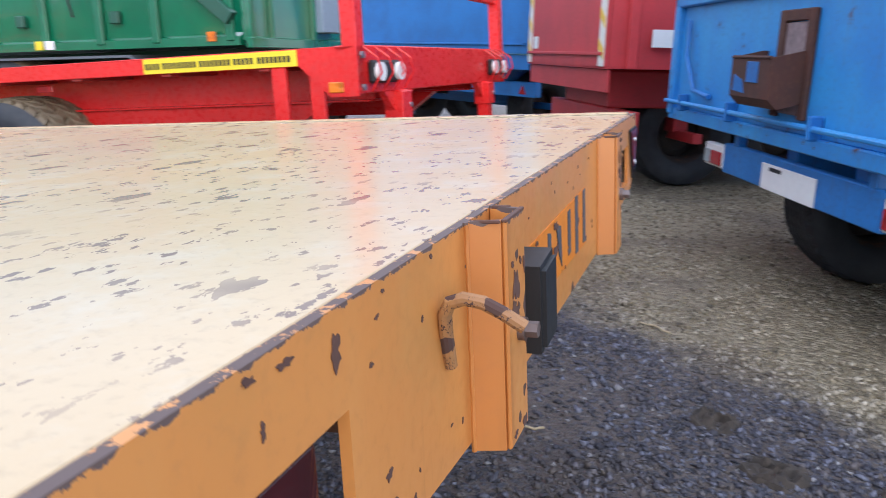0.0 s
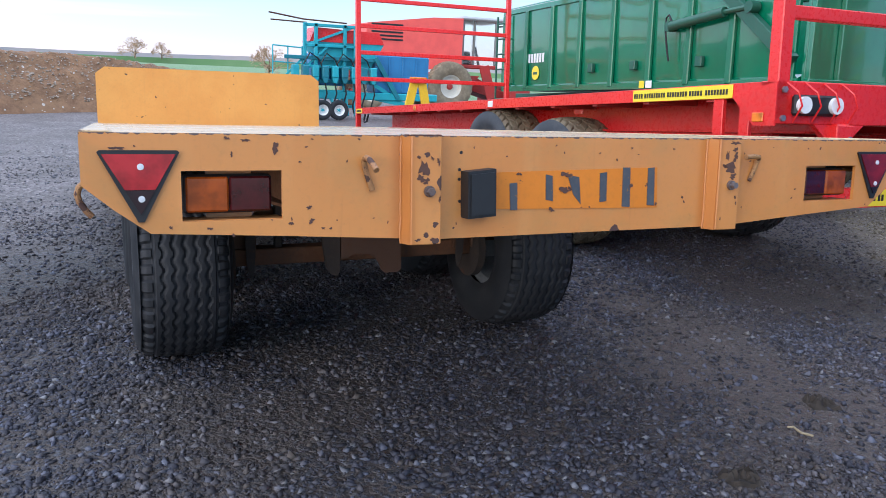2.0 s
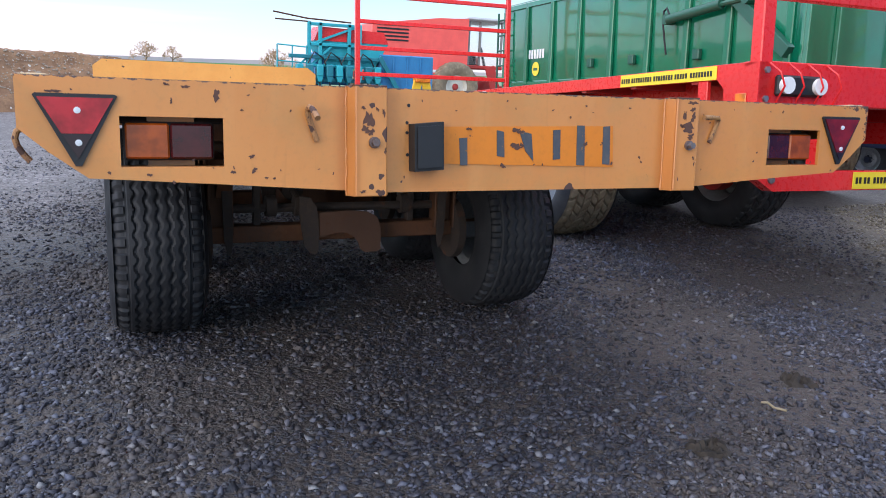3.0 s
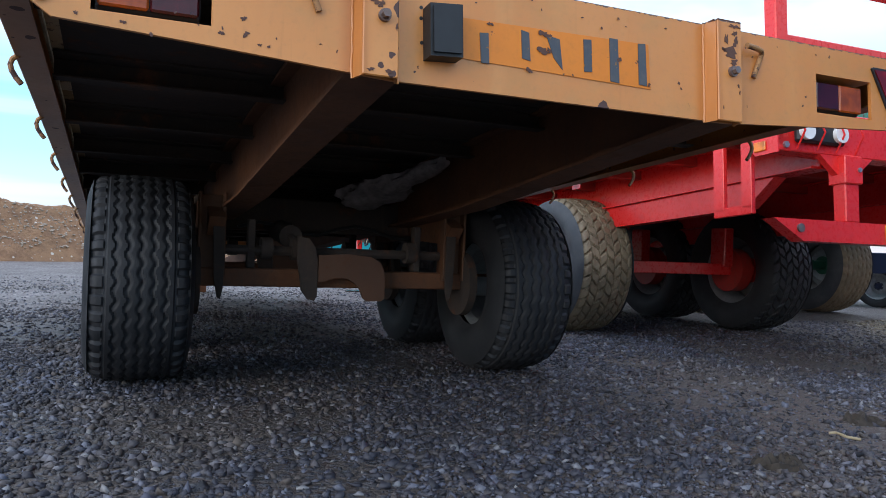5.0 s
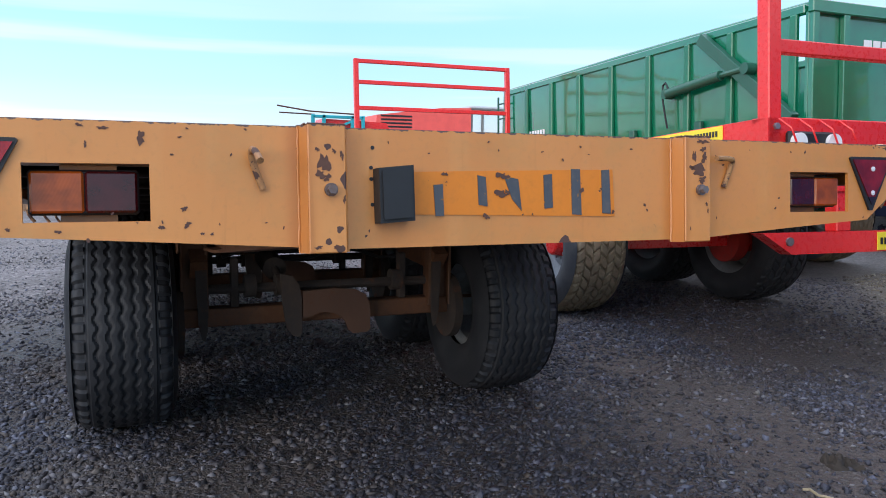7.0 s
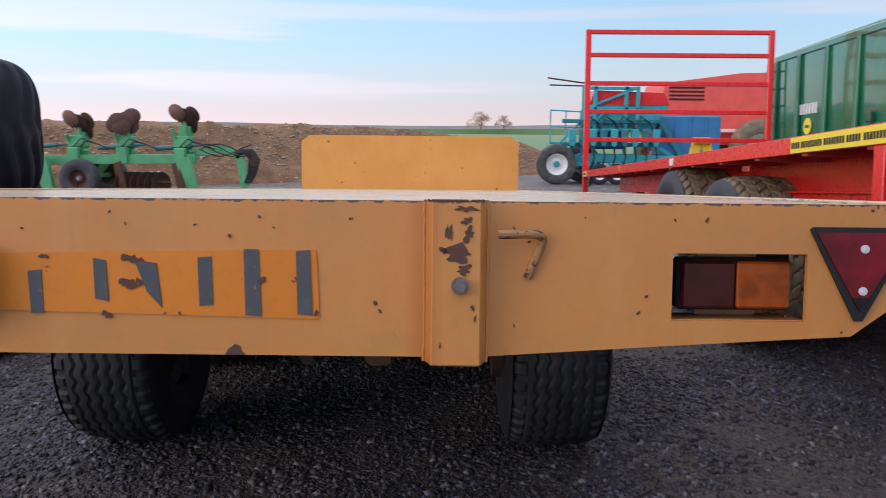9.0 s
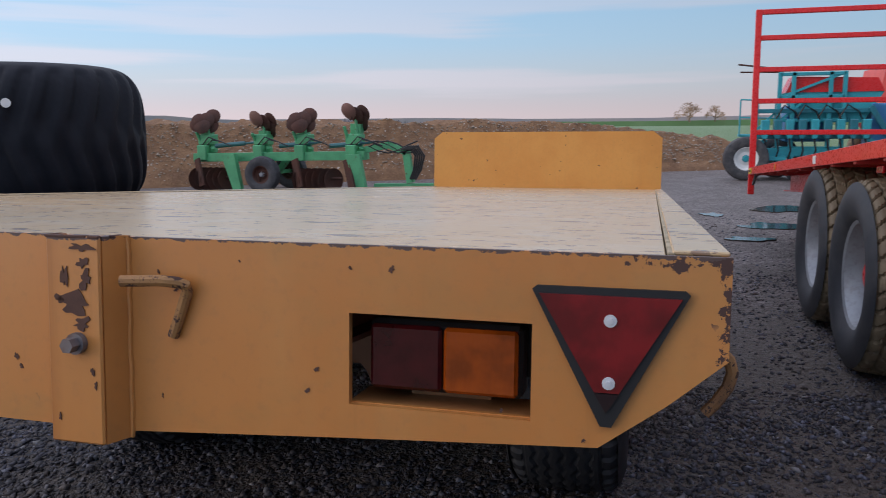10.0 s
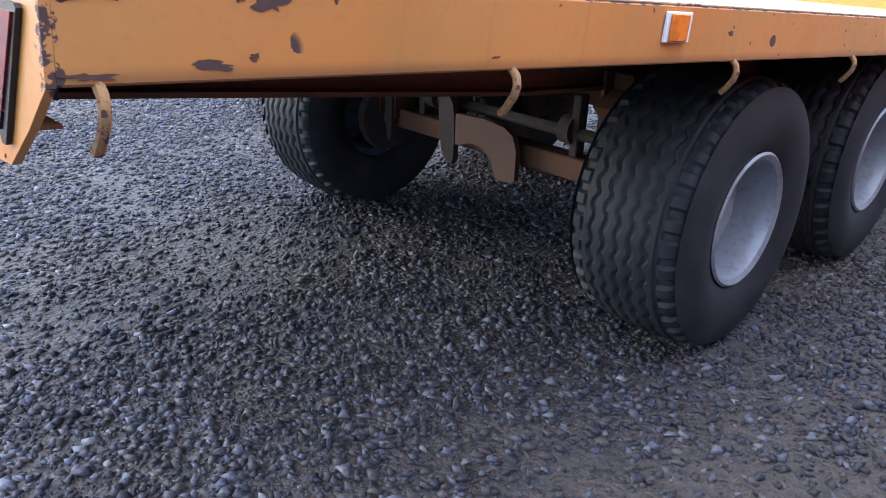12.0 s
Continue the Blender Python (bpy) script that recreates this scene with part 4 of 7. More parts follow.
    pocket = [(0.735, -0.078, 0.017, 0.030), (0.728, -0.100, 0.014, 0.014), (0.742, -0.106, 0.012, 0.010), (0.756, -0.052, 0.005, 0.007), (0.722, -0.050, 0.007, 0.006), (0.772, -0.060, 0.005, 0.014), (0.776, -0.150, 0.004, 0.012), (0.720, -0.246, 0.010, 0.006), (0.760, -0.246, 0.016, 0.005),
              (1.676, -0.082, 0.038, 0.019), (1.692, -0.052, 0.013, 0.018), (1.662, -0.048, 0.007, 0.024), (1.690, -0.030, 0.012, 0.009), (1.688, -0.011, 0.022, 0.008), (1.686, -0.106, 0.018, 0.011), (1.654, -0.076, 0.010, 0.008), (1.700, -0.165, 0.004, 0.008), (1.704, -0.182, 0.004, 0.006), (1.650, -0.225, 0.003, 0.006)]
    for k, (y, z, ry, rz) in enumerate(pocket):
        flake(y, z, ry, rz, 60 + k, Matrix.Translation((0.0422, 0, 0)), t)
    side = [(0.05, -0.020, 0.060, 0.012), (0.24, -0.024, 0.030, 0.014), (0.20, -0.018, 0.010, 0.010), (0.33, -0.010, 0.008, 0.014), (0.17, -0.090, 0.040, 0.008), (0.22, -0.082, 0.012, 0.006), (0.04, -0.098, 0.035, 0.006), (0.62, -0.088, 0.010, 0.003), (1.34, -0.050, 0.012, 0.010)]
    turn = Matrix(((0, -1, 0, 0), (1, 0, 0, WIDTH), (0, 0, 1, 0), (0, 0, 0, 1)))
    for k, (x, z, rx, rz) in enumerate(side):
        flake(x, z, rx, rz, 90 + k, turn, t)
    for y, z in ((0.846, -0.082), (0.846, -0.106), (0.848, -0.160), (0.850, -0.040)):
        part("bolt_hole", Mesh().cyl((0.0002, y, z), (0.0012, y, z), 0.0042, 12), INK, t)
    # main beams with flanges, deepening towards the axles
    for y in (0.742, 1.690):
        web = Mesh().prism([(-0.012, -0.016), (-0.012, FACE + 0.02), (-1.55, -0.300), (-6.9, -0.300), (-6.9, -0.016)], "y", y - 0.006, y + 0.006)
        fl = [(-0.012, FACE + 0.02), (-1.55, -0.300), (-6.9, -0.300), (-6.9, -0.312), (-1.55, -0.312), (-0.012, FACE + 0.008)]
        web.prism(fl, "y", y - 0.06, y + 0.06)
        web.box(-6.9, -0.014, y - 0.05, y + 0.05, -0.032, -0.019, 0.002)
        part("main_beam", web, UNDER, t, "rusty ochre main beam")
    for i in range(12):
        x = -0.30 - 0.6 * i
        for y0, y1 in ((0.07, 0.735), (0.75, 1.683), (1.697, WIDTH - 0.07)):
            sec = [(x - 0.04, -0.019), (x + 0.04, -0.019), (x + 0.04, -0.026), (x - 0.034, -0.026), (x - 0.034, -0.082), (x + 0.01, -0.082), (x + 0.01, -0.088), (x - 0.04, -0.088)]
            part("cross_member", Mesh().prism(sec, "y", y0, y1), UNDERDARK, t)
    # running gear, level on the ground
    tyre = tyre_mesh("tyre", TYRE, 0.437, 0.412, 0.205, road_tread, 0.0075, 272, 64, 0.018, 0.012)
    rm = rim_mesh("rim", RIM, 0.205, 0.465, 0.13, inner=0.72)
    hm = hub_mesh("wheel", RIM, 0.205, 0.465, 0.14, 0.07, 0.05)
    for x in (FRONT_AXLE, -3.10):
        add_wheel(t, tyre, rm, hm, INTO @ pose(x, 0.346, 0.426), "grey wheel with zigzag-ribbed black tyre")
        add_wheel(t, tyre, rm, hm, INTO @ pose(x, WIDTH - 0.346, 0.426, 0, 0, 180), "grey wheel with zigzag-ribbed black tyre")
        part("axle", Mesh().box(x - 0.045, x + 0.045, 0.40, WIDTH - 0.40, 0.396, 0.478, 0.006), UNDER, t, "", INTO)
        for y, s in ((0.640, 1), (WIDTH - 0.640, -1)):
            h = Mesh()
            for q in (y - 0.060, y + 0.044):
                h.box(x + 0.020, x + 0.075, q, q + 0.014, 0.44, 0.81, 0.003)
            h.box(x + 0.012, x + 0.024, y - 0.050, y + 0.048, 0.44, 0.80, 0.003)
            h.box(x - 0.05, x + 0.012, y - 0.045, y + 0.045, 0.47, 0.80, 0.004)
            part("axle_hanger", h, HANGER, t, "ochre channel-section axle hanger", INTO)
            bl = [(y + s * 0.002, 0.66), (y + s * 0.050, 0.66), (y + s * 0.052, 0.50), (y + s * 0.050, 0.385), (y + s * 0.040, 0.34), (y + s * 0.026, 0.35), (y + s * 0.012, 0.42)]
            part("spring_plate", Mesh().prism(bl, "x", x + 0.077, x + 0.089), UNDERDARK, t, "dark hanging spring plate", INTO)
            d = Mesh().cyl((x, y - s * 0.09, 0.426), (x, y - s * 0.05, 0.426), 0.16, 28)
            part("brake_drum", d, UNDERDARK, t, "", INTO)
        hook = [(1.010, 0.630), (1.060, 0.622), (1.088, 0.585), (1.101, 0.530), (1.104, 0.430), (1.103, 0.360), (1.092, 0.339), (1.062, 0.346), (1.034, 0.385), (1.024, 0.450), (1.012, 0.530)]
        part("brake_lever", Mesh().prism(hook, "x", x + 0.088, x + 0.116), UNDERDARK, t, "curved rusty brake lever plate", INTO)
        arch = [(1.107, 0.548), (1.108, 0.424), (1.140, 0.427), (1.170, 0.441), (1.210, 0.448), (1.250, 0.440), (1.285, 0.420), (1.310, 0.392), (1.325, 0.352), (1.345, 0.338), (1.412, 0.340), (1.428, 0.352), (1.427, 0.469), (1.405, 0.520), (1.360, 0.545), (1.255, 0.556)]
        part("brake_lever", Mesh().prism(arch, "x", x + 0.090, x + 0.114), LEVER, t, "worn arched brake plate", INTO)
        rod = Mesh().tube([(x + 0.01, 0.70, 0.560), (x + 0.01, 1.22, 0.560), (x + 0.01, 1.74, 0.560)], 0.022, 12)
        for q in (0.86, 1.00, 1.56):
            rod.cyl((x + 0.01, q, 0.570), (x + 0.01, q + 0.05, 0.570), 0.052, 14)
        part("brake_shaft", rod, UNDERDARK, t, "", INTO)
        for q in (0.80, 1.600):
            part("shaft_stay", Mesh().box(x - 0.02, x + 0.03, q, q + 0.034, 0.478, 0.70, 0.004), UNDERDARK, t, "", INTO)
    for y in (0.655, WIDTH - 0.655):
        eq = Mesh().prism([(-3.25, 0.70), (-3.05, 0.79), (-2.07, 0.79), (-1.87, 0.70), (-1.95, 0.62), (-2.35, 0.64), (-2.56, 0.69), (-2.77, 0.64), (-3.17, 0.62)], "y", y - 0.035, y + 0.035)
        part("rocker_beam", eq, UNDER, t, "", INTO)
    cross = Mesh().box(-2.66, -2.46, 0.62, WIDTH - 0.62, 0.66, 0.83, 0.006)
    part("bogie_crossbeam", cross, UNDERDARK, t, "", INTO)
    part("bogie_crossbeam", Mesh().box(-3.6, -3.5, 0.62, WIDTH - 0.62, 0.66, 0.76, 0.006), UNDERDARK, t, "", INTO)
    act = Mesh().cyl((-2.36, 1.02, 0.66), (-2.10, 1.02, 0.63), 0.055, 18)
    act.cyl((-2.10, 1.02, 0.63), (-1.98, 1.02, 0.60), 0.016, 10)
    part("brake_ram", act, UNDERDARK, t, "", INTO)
    pts = [(-2.3, 0.8 + 0.1 * i, 0.67 + 0.03 * math.sin(i * 1.3)) for i in range(10)]
    part("brake_hose", Mesh().tube(pts, 0.009, 8), HOSE, t, "", INTO)
    # drawbar resting on the ground
    dbar = Mesh()
    for y in (0.742, 1.690):
        dbar.beam((-6.6, y, 0.56), (-8.6, 1.22 + (y - 1.216) * 0.12, 0.17), 0.09, 0.14)
    dbar.cyl((-8.55, 1.22, 0.17), (-8.85, 1.22, 0.12), 0.045, 14)
    part("drawbar", dbar, UNDER, t, "ochre drawbar resting on the ground", INTO)
    eye = Mesh().lathe([(-0.02 + 0.02 * math.cos(a * math.pi / 4), 0.055 + 0.02 * math.sin(a * math.pi / 4)) for a in range(8)], 20, pose(-8.93, 1.22, 0.085, 90), True)
    part("towing_eye", eye, RUSTY, t, "", INTO)
    stand = Mesh().box(-8.12, -8.02, 1.17, 1.27, -0.005, 0.30, 0.006)
    part("drawbar_stand", stand, UNDER, t, "", INTO)
    return t


SOILSEAM = plain("seam_grit", (0.46, 0.38, 0.25), 0.95, vary=0.5)
# hanger and lever paint, darkened for the shade between the wheels
HANGER = paint("dirty_shaded_ochre_hanger", (0.105, 0.042, 0.016), (0.06, 0.025, 0.012), 0.65, 0.4, (0.07, 0.045, 0.03), rust=0.5, grain=0.3)
LEVER = paint("worn_shaded_brown_paint", (0.10, 0.046, 0.024), (0.065, 0.030, 0.018), 0.7, 0.4, (0.1, 0.06, 0.04), rust=0.5, grain=0.3)
build_trailer()


def plastic_sheet():
    """A crumpled grey plastic sheet caught on the underframe."""
    b = Mesh()
    n, k = 44, 26
    for i in range(n + 1):
        s = i / n
        c = Vector((-2.15 + 0.50 * s, 1.40 + 0.20 * s, 0.84 + 0.145 * s))
        r = 0.10 * (1 - 0.55 * s) + 0.012 * math.sin(9 * s)
        for j in range(k):
            a = 2 * math.pi * j / k
            q = r * (1 + 0.4 * noise.noise((5 * s, 2.2 * math.cos(a), 2.2 * math.sin(a))) + 0.18 * noise.noise((17 * s, 5 * math.cos(a), 5 * math.sin(a))) + 0.10 * math.sin(3 * a + 14 * s))
            b.v.append((c.x + 0.3 * q * math.sin(a), c.y + 1.6 * q * math.cos(a) * (1 - 0.6 * s), c.z + 0.55 * q * math.sin(a)))
    for i in range(n):
        b.f += [(i * k + j, i * k + (j + 1) % k, (i + 1) * k + (j + 1) % k, (i + 1) * k + j) for j in range(k)]
    b.f += [tuple(range(k))[::-1], tuple(n * k + j for j in range(k))]
    solo("plastic_sheet", b, CLOTH, "crumpled grey plastic sheet bundled up under the trailer bed", "plastic sheet", smooth=60)


plastic_sheet()


# ---- red bale trailer ----
RED_M = pose(-1.40, 3.32, 1.385, 0, -4.25, -1.05)
RED_IN = RED_M.inverted()
RED_W, RED_L = 2.46, 7.80


def build_red_trailer():
    t = thing("bale_trailer", "bright red steel bale trailer with end rails, unhitched on gravel", "trailer", RED_M)
    L, W = RED_L, RED_W
    for y0, y1, s in ((0, 0.10, 1), (W - 0.10, W, -1)):
        yo = y0 if s > 0 else y1
        c = Mesh().box(-L, -0.02, min(yo, yo + s * 0.09), max(yo, yo + s * 0.09), -0.010, -0.001, 0.002)
        c.box(-L, -0.02, min(yo, yo + s * 0.012), max(yo, yo + s * 0.012), -0.085, -0.003, 0.003)
        part("side_rail", c, RED, t, "red side rail")
    part("deck", Mesh().box(-L, -0.03, 0.10, W - 0.10, -0.03, -0.008, 0.002), REDDULL, t, "dusty red deck")
    for x in [-0.6 * i - 0.5 for i in range(12)]:
        part("cross_member", Mesh().box(x - 0.03, x + 0.03, 0.012, W - 0.012, -0.10, -0.03, 0.003), REDDULL, t)
    # deep inner chassis
    for y in (0.42, W - 0.42):
        web = Mesh().box(-L + 0.4, -0.10, y - 0.006, y + 0.006, -0.262, -0.03, 0)
        web.box(-L + 0.4, -0.10, y - 0.075, y + 0.075, -0.274, -0.2625, 0.002).box(-L + 0.4, -0.10, y - 0.06, y + 0.06, -0.042, -0.031, 0)
        part("chassis_beam", web, RED, t, "red flanged chassis beam")
        low = Mesh().prism([(-0.38, -0.276), (-0.60, -0.432), (-3.9, -0.415), (-4.5, -0.276)], "y", y - 0.045, y + 0.045)
        part("subframe_beam", low, RED, t, "deep red box beam below the chassis")
        for x in (-0.9, -1.7, -2.5, -3.3):
            part("weld_plate", Mesh().box(x - 0.09, x + 0.09, y - 0.062, y + 0.062, -0.2765, -0.2745, 0), REDDULL, t)
    # rear beam with lamps
    rb = Mesh().box(-0.10, 0.02, 0.0, W, -0.225, 0.002, 0.006)
    beam = part("rear_beam", rb, RED, t, "red rear cross beam")
    plate = Mesh().prism([(-0.30, -0.075), (0.021, -0.003), (0.021, -0.235), (-0.13, -0.235)], "y", -0.006, 0.004)
    part("end_plate", plate, RED, t)
    part("end_plate", Mesh().prism([(-0.30, -0.075), (0.021, -0.003), (0.021, -0.235), (-0.13, -0.235)], "y", W - 0.004, W + 0.006), RED, t)
    for z in (-0.045, -0.195):
        part("bolt", Mesh().cyl((0.02, 0.045, z), (0.034, 0.045, z), 0.018, 6), STEEL, t)
        part("bolt", Mesh().cyl((0.02, W - 0.045, z), (0.034, W - 0.045, z), 0.018, 6), STEEL, t)
    for yc in (0.26, W - 0.26):
        box = part("lamp_box", Mesh().box(0.021, 0.060, yc - 0.165, yc + 0.165, -0.18, -0.07, 0.012), BLACK, t, "black rear lamp panel")
        for dy in (-0.115, 0.115):
            part("round_lamp", Mesh().cyl((0.058, yc + dy, -0.125), (0.082, yc + dy, -0.125), 0.045, 24), WHITE, box, "round white lamp")
        for i in range(4):
            y = yc - 0.20 + 0.135 * i
            g = Mesh().tube([(0.024, y, -0.008), (0.088, y + 0.018, -0.06), (0.096, y + 0.042, -0.13), (0.034, y + 0.05, -0.215)], 0.0052, 8)
            part("lamp_guard", g, RED, t)
    m = part("side_marker", Mesh().box(-0.135, -0.055, -0.016, -0.006, -0.215, -0.165, 0.004), ORANGE, t, "orange reflector")
    # yellow dealer plate on the side rail, lettering as bars
    sign = part("side_sign", Mesh().box(-1.22, -0.30, -0.006, -0.001, -0.082, -0.006, 0.001), SIGNY, t, "yellow sign with black lettering bars")
    for a, b_ in ((-1.205, -1.170), (-1.155, -1.120), (-1.095, -0.900), (-0.865, -0.690), (-0.660, -0.550), (-0.520, -0.330)):
        for i in range(int((b_ - a) / 0.024) + 1):
            part("bar", Mesh().box(a + 0.024 * i, a + 0.024 * i + 0.015, -0.0085, -0.006, -0.060, -0.030, 0), INK, sign)
    sm = part("front_sign", Mesh().box(-L + 0.02, -L + 0.30, -0.005, -0.001, -0.075, -0.012, 0.001), SIGNY, t, "small yellow sign")
    part("bar", Mesh().box(-L + 0.05, -L + 0.26, -0.007, -0.005, -0.055, -0.032, 0), INK, sm)
    for x, mat in ((-3.4, WHITE), (-5.4, ORANGE)):
        part("reflector", Mesh().box(x - 0.05, x + 0.05, -0.006, -0.001, -0.07, -0.015, 0.002), mat, t)
    part("reflector", Mesh().box(-2.05, -1.94, 0.06, 0.075, -0.150, -0.115, 0.003), REFLECT, t)
    # dark handle under the front end
    part("handle", Mesh().tube([(-7.52, 0.05, -0.09), (-7.52, 0.03, -0.17), (-7.46, 0.02, -0.20), (-7.36, 0.02, -0.19), (-7.34, 0.04, -0.09)], 0.014, 8), BLACK, t, "dark bent handle")
    # U-shaped ladder bracket
    lad = Mesh().box(-0.455, -0.375, 0.0, 0.03, -0.50, -0.085, 0.004)
    lad.box(-0.245, -0.170, 0.0, 0.03, -0.50, -0.085, 0.004)
    lad.box(-0.455, -0.170, 0.0, 0.03, -0.53, -0.48, 0.004)
    part("side_step", lad, RED, t, "red U-shaped step bracket")
    # end rails
    def rail(x, lean, n, gap, top, first=None):
        ya, yb = 0.0, W
        r = Mesh().box(x - 0.03, x + 0.05, ya, ya + 0.085, -0.20, top, 0.006)
        part("rail_post", r, RED, t)
        part("rail_post", Mesh().box(x - 0.03, x + 0.05, yb - 0.085, yb, -0.20, top, 0.006), RED, t)
        for i in range(n):
            z = (first if first is not None else gap) + gap * i
            part("rail_bar", Mesh().box(x - 0.025, x + 0.03, ya + 0.085, yb - 0.085, z - 0.035, z + 0.035, 0.006), RED, t)
    rail(-0.03, 0, 4, 0.372, 1.50, 0.360)
    # thinner front rail
    for y in (0.03, W - 0.03):
        part("rail_post", Mesh().box(-L - 0.03, -L + 0.03, y - 0.035, y + 0.035, -0.32, 1.86, 0.006), RED, t)
    for z in (0.42, 0.79, 1.16, 1.53, 1.83):
        part("rail_bar", Mesh().box(-L - 0.025, -L + 0.025, 0.06, W - 0.06, z - 0.028, z + 0.028, 0.005), RED, t)
    # underrun bar with its yellow plate
    bar = Mesh().prism([(-0.07, -0.575), (W + 0.07, -0.575), (W - 0.12, -0.685), (0.12, -0.685)], "x", -0.03, 0.05)
    ub = part("underrun_bar", bar, RED, t, "red underrun bar")
    part("bolt", Mesh().cyl((0.05, 0.10, -0.62), (0.062, 0.10, -0.62), 0.022, 12), BOLT, ub)
    for y in (0.42, W - 0.52):
        part("underrun_post", Mesh().box(-0.03, 0.05, y, y + 0.10, -0.575, -0.22, 0.006), RED, t)
        sleeve = part("post_sleeve", Mesh().box(-0.045, 0.065, y - 0.015, y + 0.115, -0.375, -0.226, 0.006), RED, t)
        part("bolt", Mesh().cyl((0.065, y + 0.085, -0.30), (0.075, y + 0.085, -0.30), 0.013, 8), STEEL, sleeve)
        part("gusset", Mesh().prism([(y - 0.14, -0.225), (y + 0.24, -0.225), (y + 0.11, -0.33), (y - 0.01, -0.33)], "x", -0.02, 0.02), RED, t)
    s2 = part("underrun_sign", Mesh().box(0.052, 0.057, 0.70, 1.76, -0.678, -0.582, 0.001), SIGNY, t, "yellow sign with black lettering bars")
    for a, b_ in ((0.72, 0.765), (0.785, 0.83), (0.86, 1.10), (1.14, 1.34), (1.37, 1.47), (1.50, 1.72)):
        for i in range(int((b_ - a) / 0.027) + 1):
            part("bar", Mesh().box(0.057, 0.0595, a + 0.027 * i, a + 0.027 * i + 0.017, -0.648, -0.612, 0), INK, s2)
    # running gear
    tyre = tyre_mesh("tyre", TYREMUD, 0.53, 0.50, 0.292, block_tread, 0.018, 288, 63, 0.022, 0.012, side_mat=TYRESIDE)
    dark = tyre_mesh("tyre", TYRE, 0.53, 0.50, 0.292, block_tread, 0.018, 288, 63, 0.022, 0.012, side_mat=TYRE)
    rm = rim_mesh("rim", RIM, 0.292, 0.50, 0.14, bolts=10)
    hm = hub_mesh("wheel", RED, 0.292, 0.50, 0.15, 0.085, 0.09)
    for x in (-3.72, -4.86):
        add_wheel(t, tyre, rm, hm, RED_IN @ pose(x, 3.32 + 0.31, 0.518), "grey wheel with muddy block-tread tyre")
        add_wheel(t, dark, rm, hm, RED_IN @ pose(x, 3.32 + W - 0.31, 0.518, 0, 0, 180), "grey wheel with black block-tread tyre")
        part("axle", Mesh().box(x - 0.05, x + 0.05, 3.8, 3.32 + W - 0.5, 0.47, 0.57, 0.006), RED, t, "", RED_IN)
        for y in (3.32 + 0.50, 3.32 + W - 0.50):
            part("brake_drum", Mesh().cyl((x, y - 0.06, 0.518), (x, y + 0.06, 0.518), 0.19, 28), REDDULL, t, "", RED_IN)
        for y in (3.32 + 0.62, 3.32 + W - 0.62):
            part("axle_hanger", Mesh().box(x - 0.09, x + 0.09, y - 0.05, y + 0.05, 0.54, 0.88, 0.01), RED, t, "", RED_IN)
    d = Mesh().beam((-9.0, 4.2, 0.55), (-10.8, 4.55, 0.30), 0.10, 0.14).beam((-9.0, 4.9, 0.55), (-10.8, 4.55, 0.30), 0.10, 0.14)
    part("drawbar", d, REDDULL, t, "", RED_IN)
    part("drawbar_stand", Mesh().box(-10.7, -10.6, 4.5, 4.6, -0.01, 0.32, 0.006), REDDULL, t, "", RED_IN)
    part("towing_eye", Mesh().cyl((-10.8, 4.55, 0.29), (-11.1, 4.55, 0.27), 0.05, 14), RUSTY, t, "", RED_IN)


build_red_trailer()


# ---- green grain trailer ----
GR_M = pose(-4.05, 6.40, 1.40, 0, -2.6, 0)
GR_IN = GR_M.inverted()


def pillow(x0, x1, height, face, s, seed):
    """A sheet-metal panel that leans out a little and bellies between its ribs."""
    rng = random.Random(seed)
    b, n, m = Mesh(), 10, 12
    bulge, dent = rng.uniform(0.007, 0.013), rng.uniform(-0.12, 0.12)
    v = []
    for back in (0, 1):
        for i in range(n + 1):
            for j in range(m + 1):
                u, w = 2 * i / n - 1, 2 * j / m - 1
                out = 0.028 * j / m + bulge * (1 - u * u) * (1 - w * w) * (1 + dent * math.sin(3 * u + seed))
                v.append((x0 + (x1 - x0) * i / n, face + s * (out - 0.004 * back), height * j / m))
    f, q = [], (n + 1) * (m + 1)
    for i in range(n):
        for j in range(m):
            a = i * (m + 1) + j
            quad = (a, a + m + 1, a + m + 2, a + 1)
            f.append(quad if s < 0 else quad[::-1])
            f.append(tuple(q + c for c in (quad[::-1] if s < 0 else quad)))
    b.add(v, f)
    return b


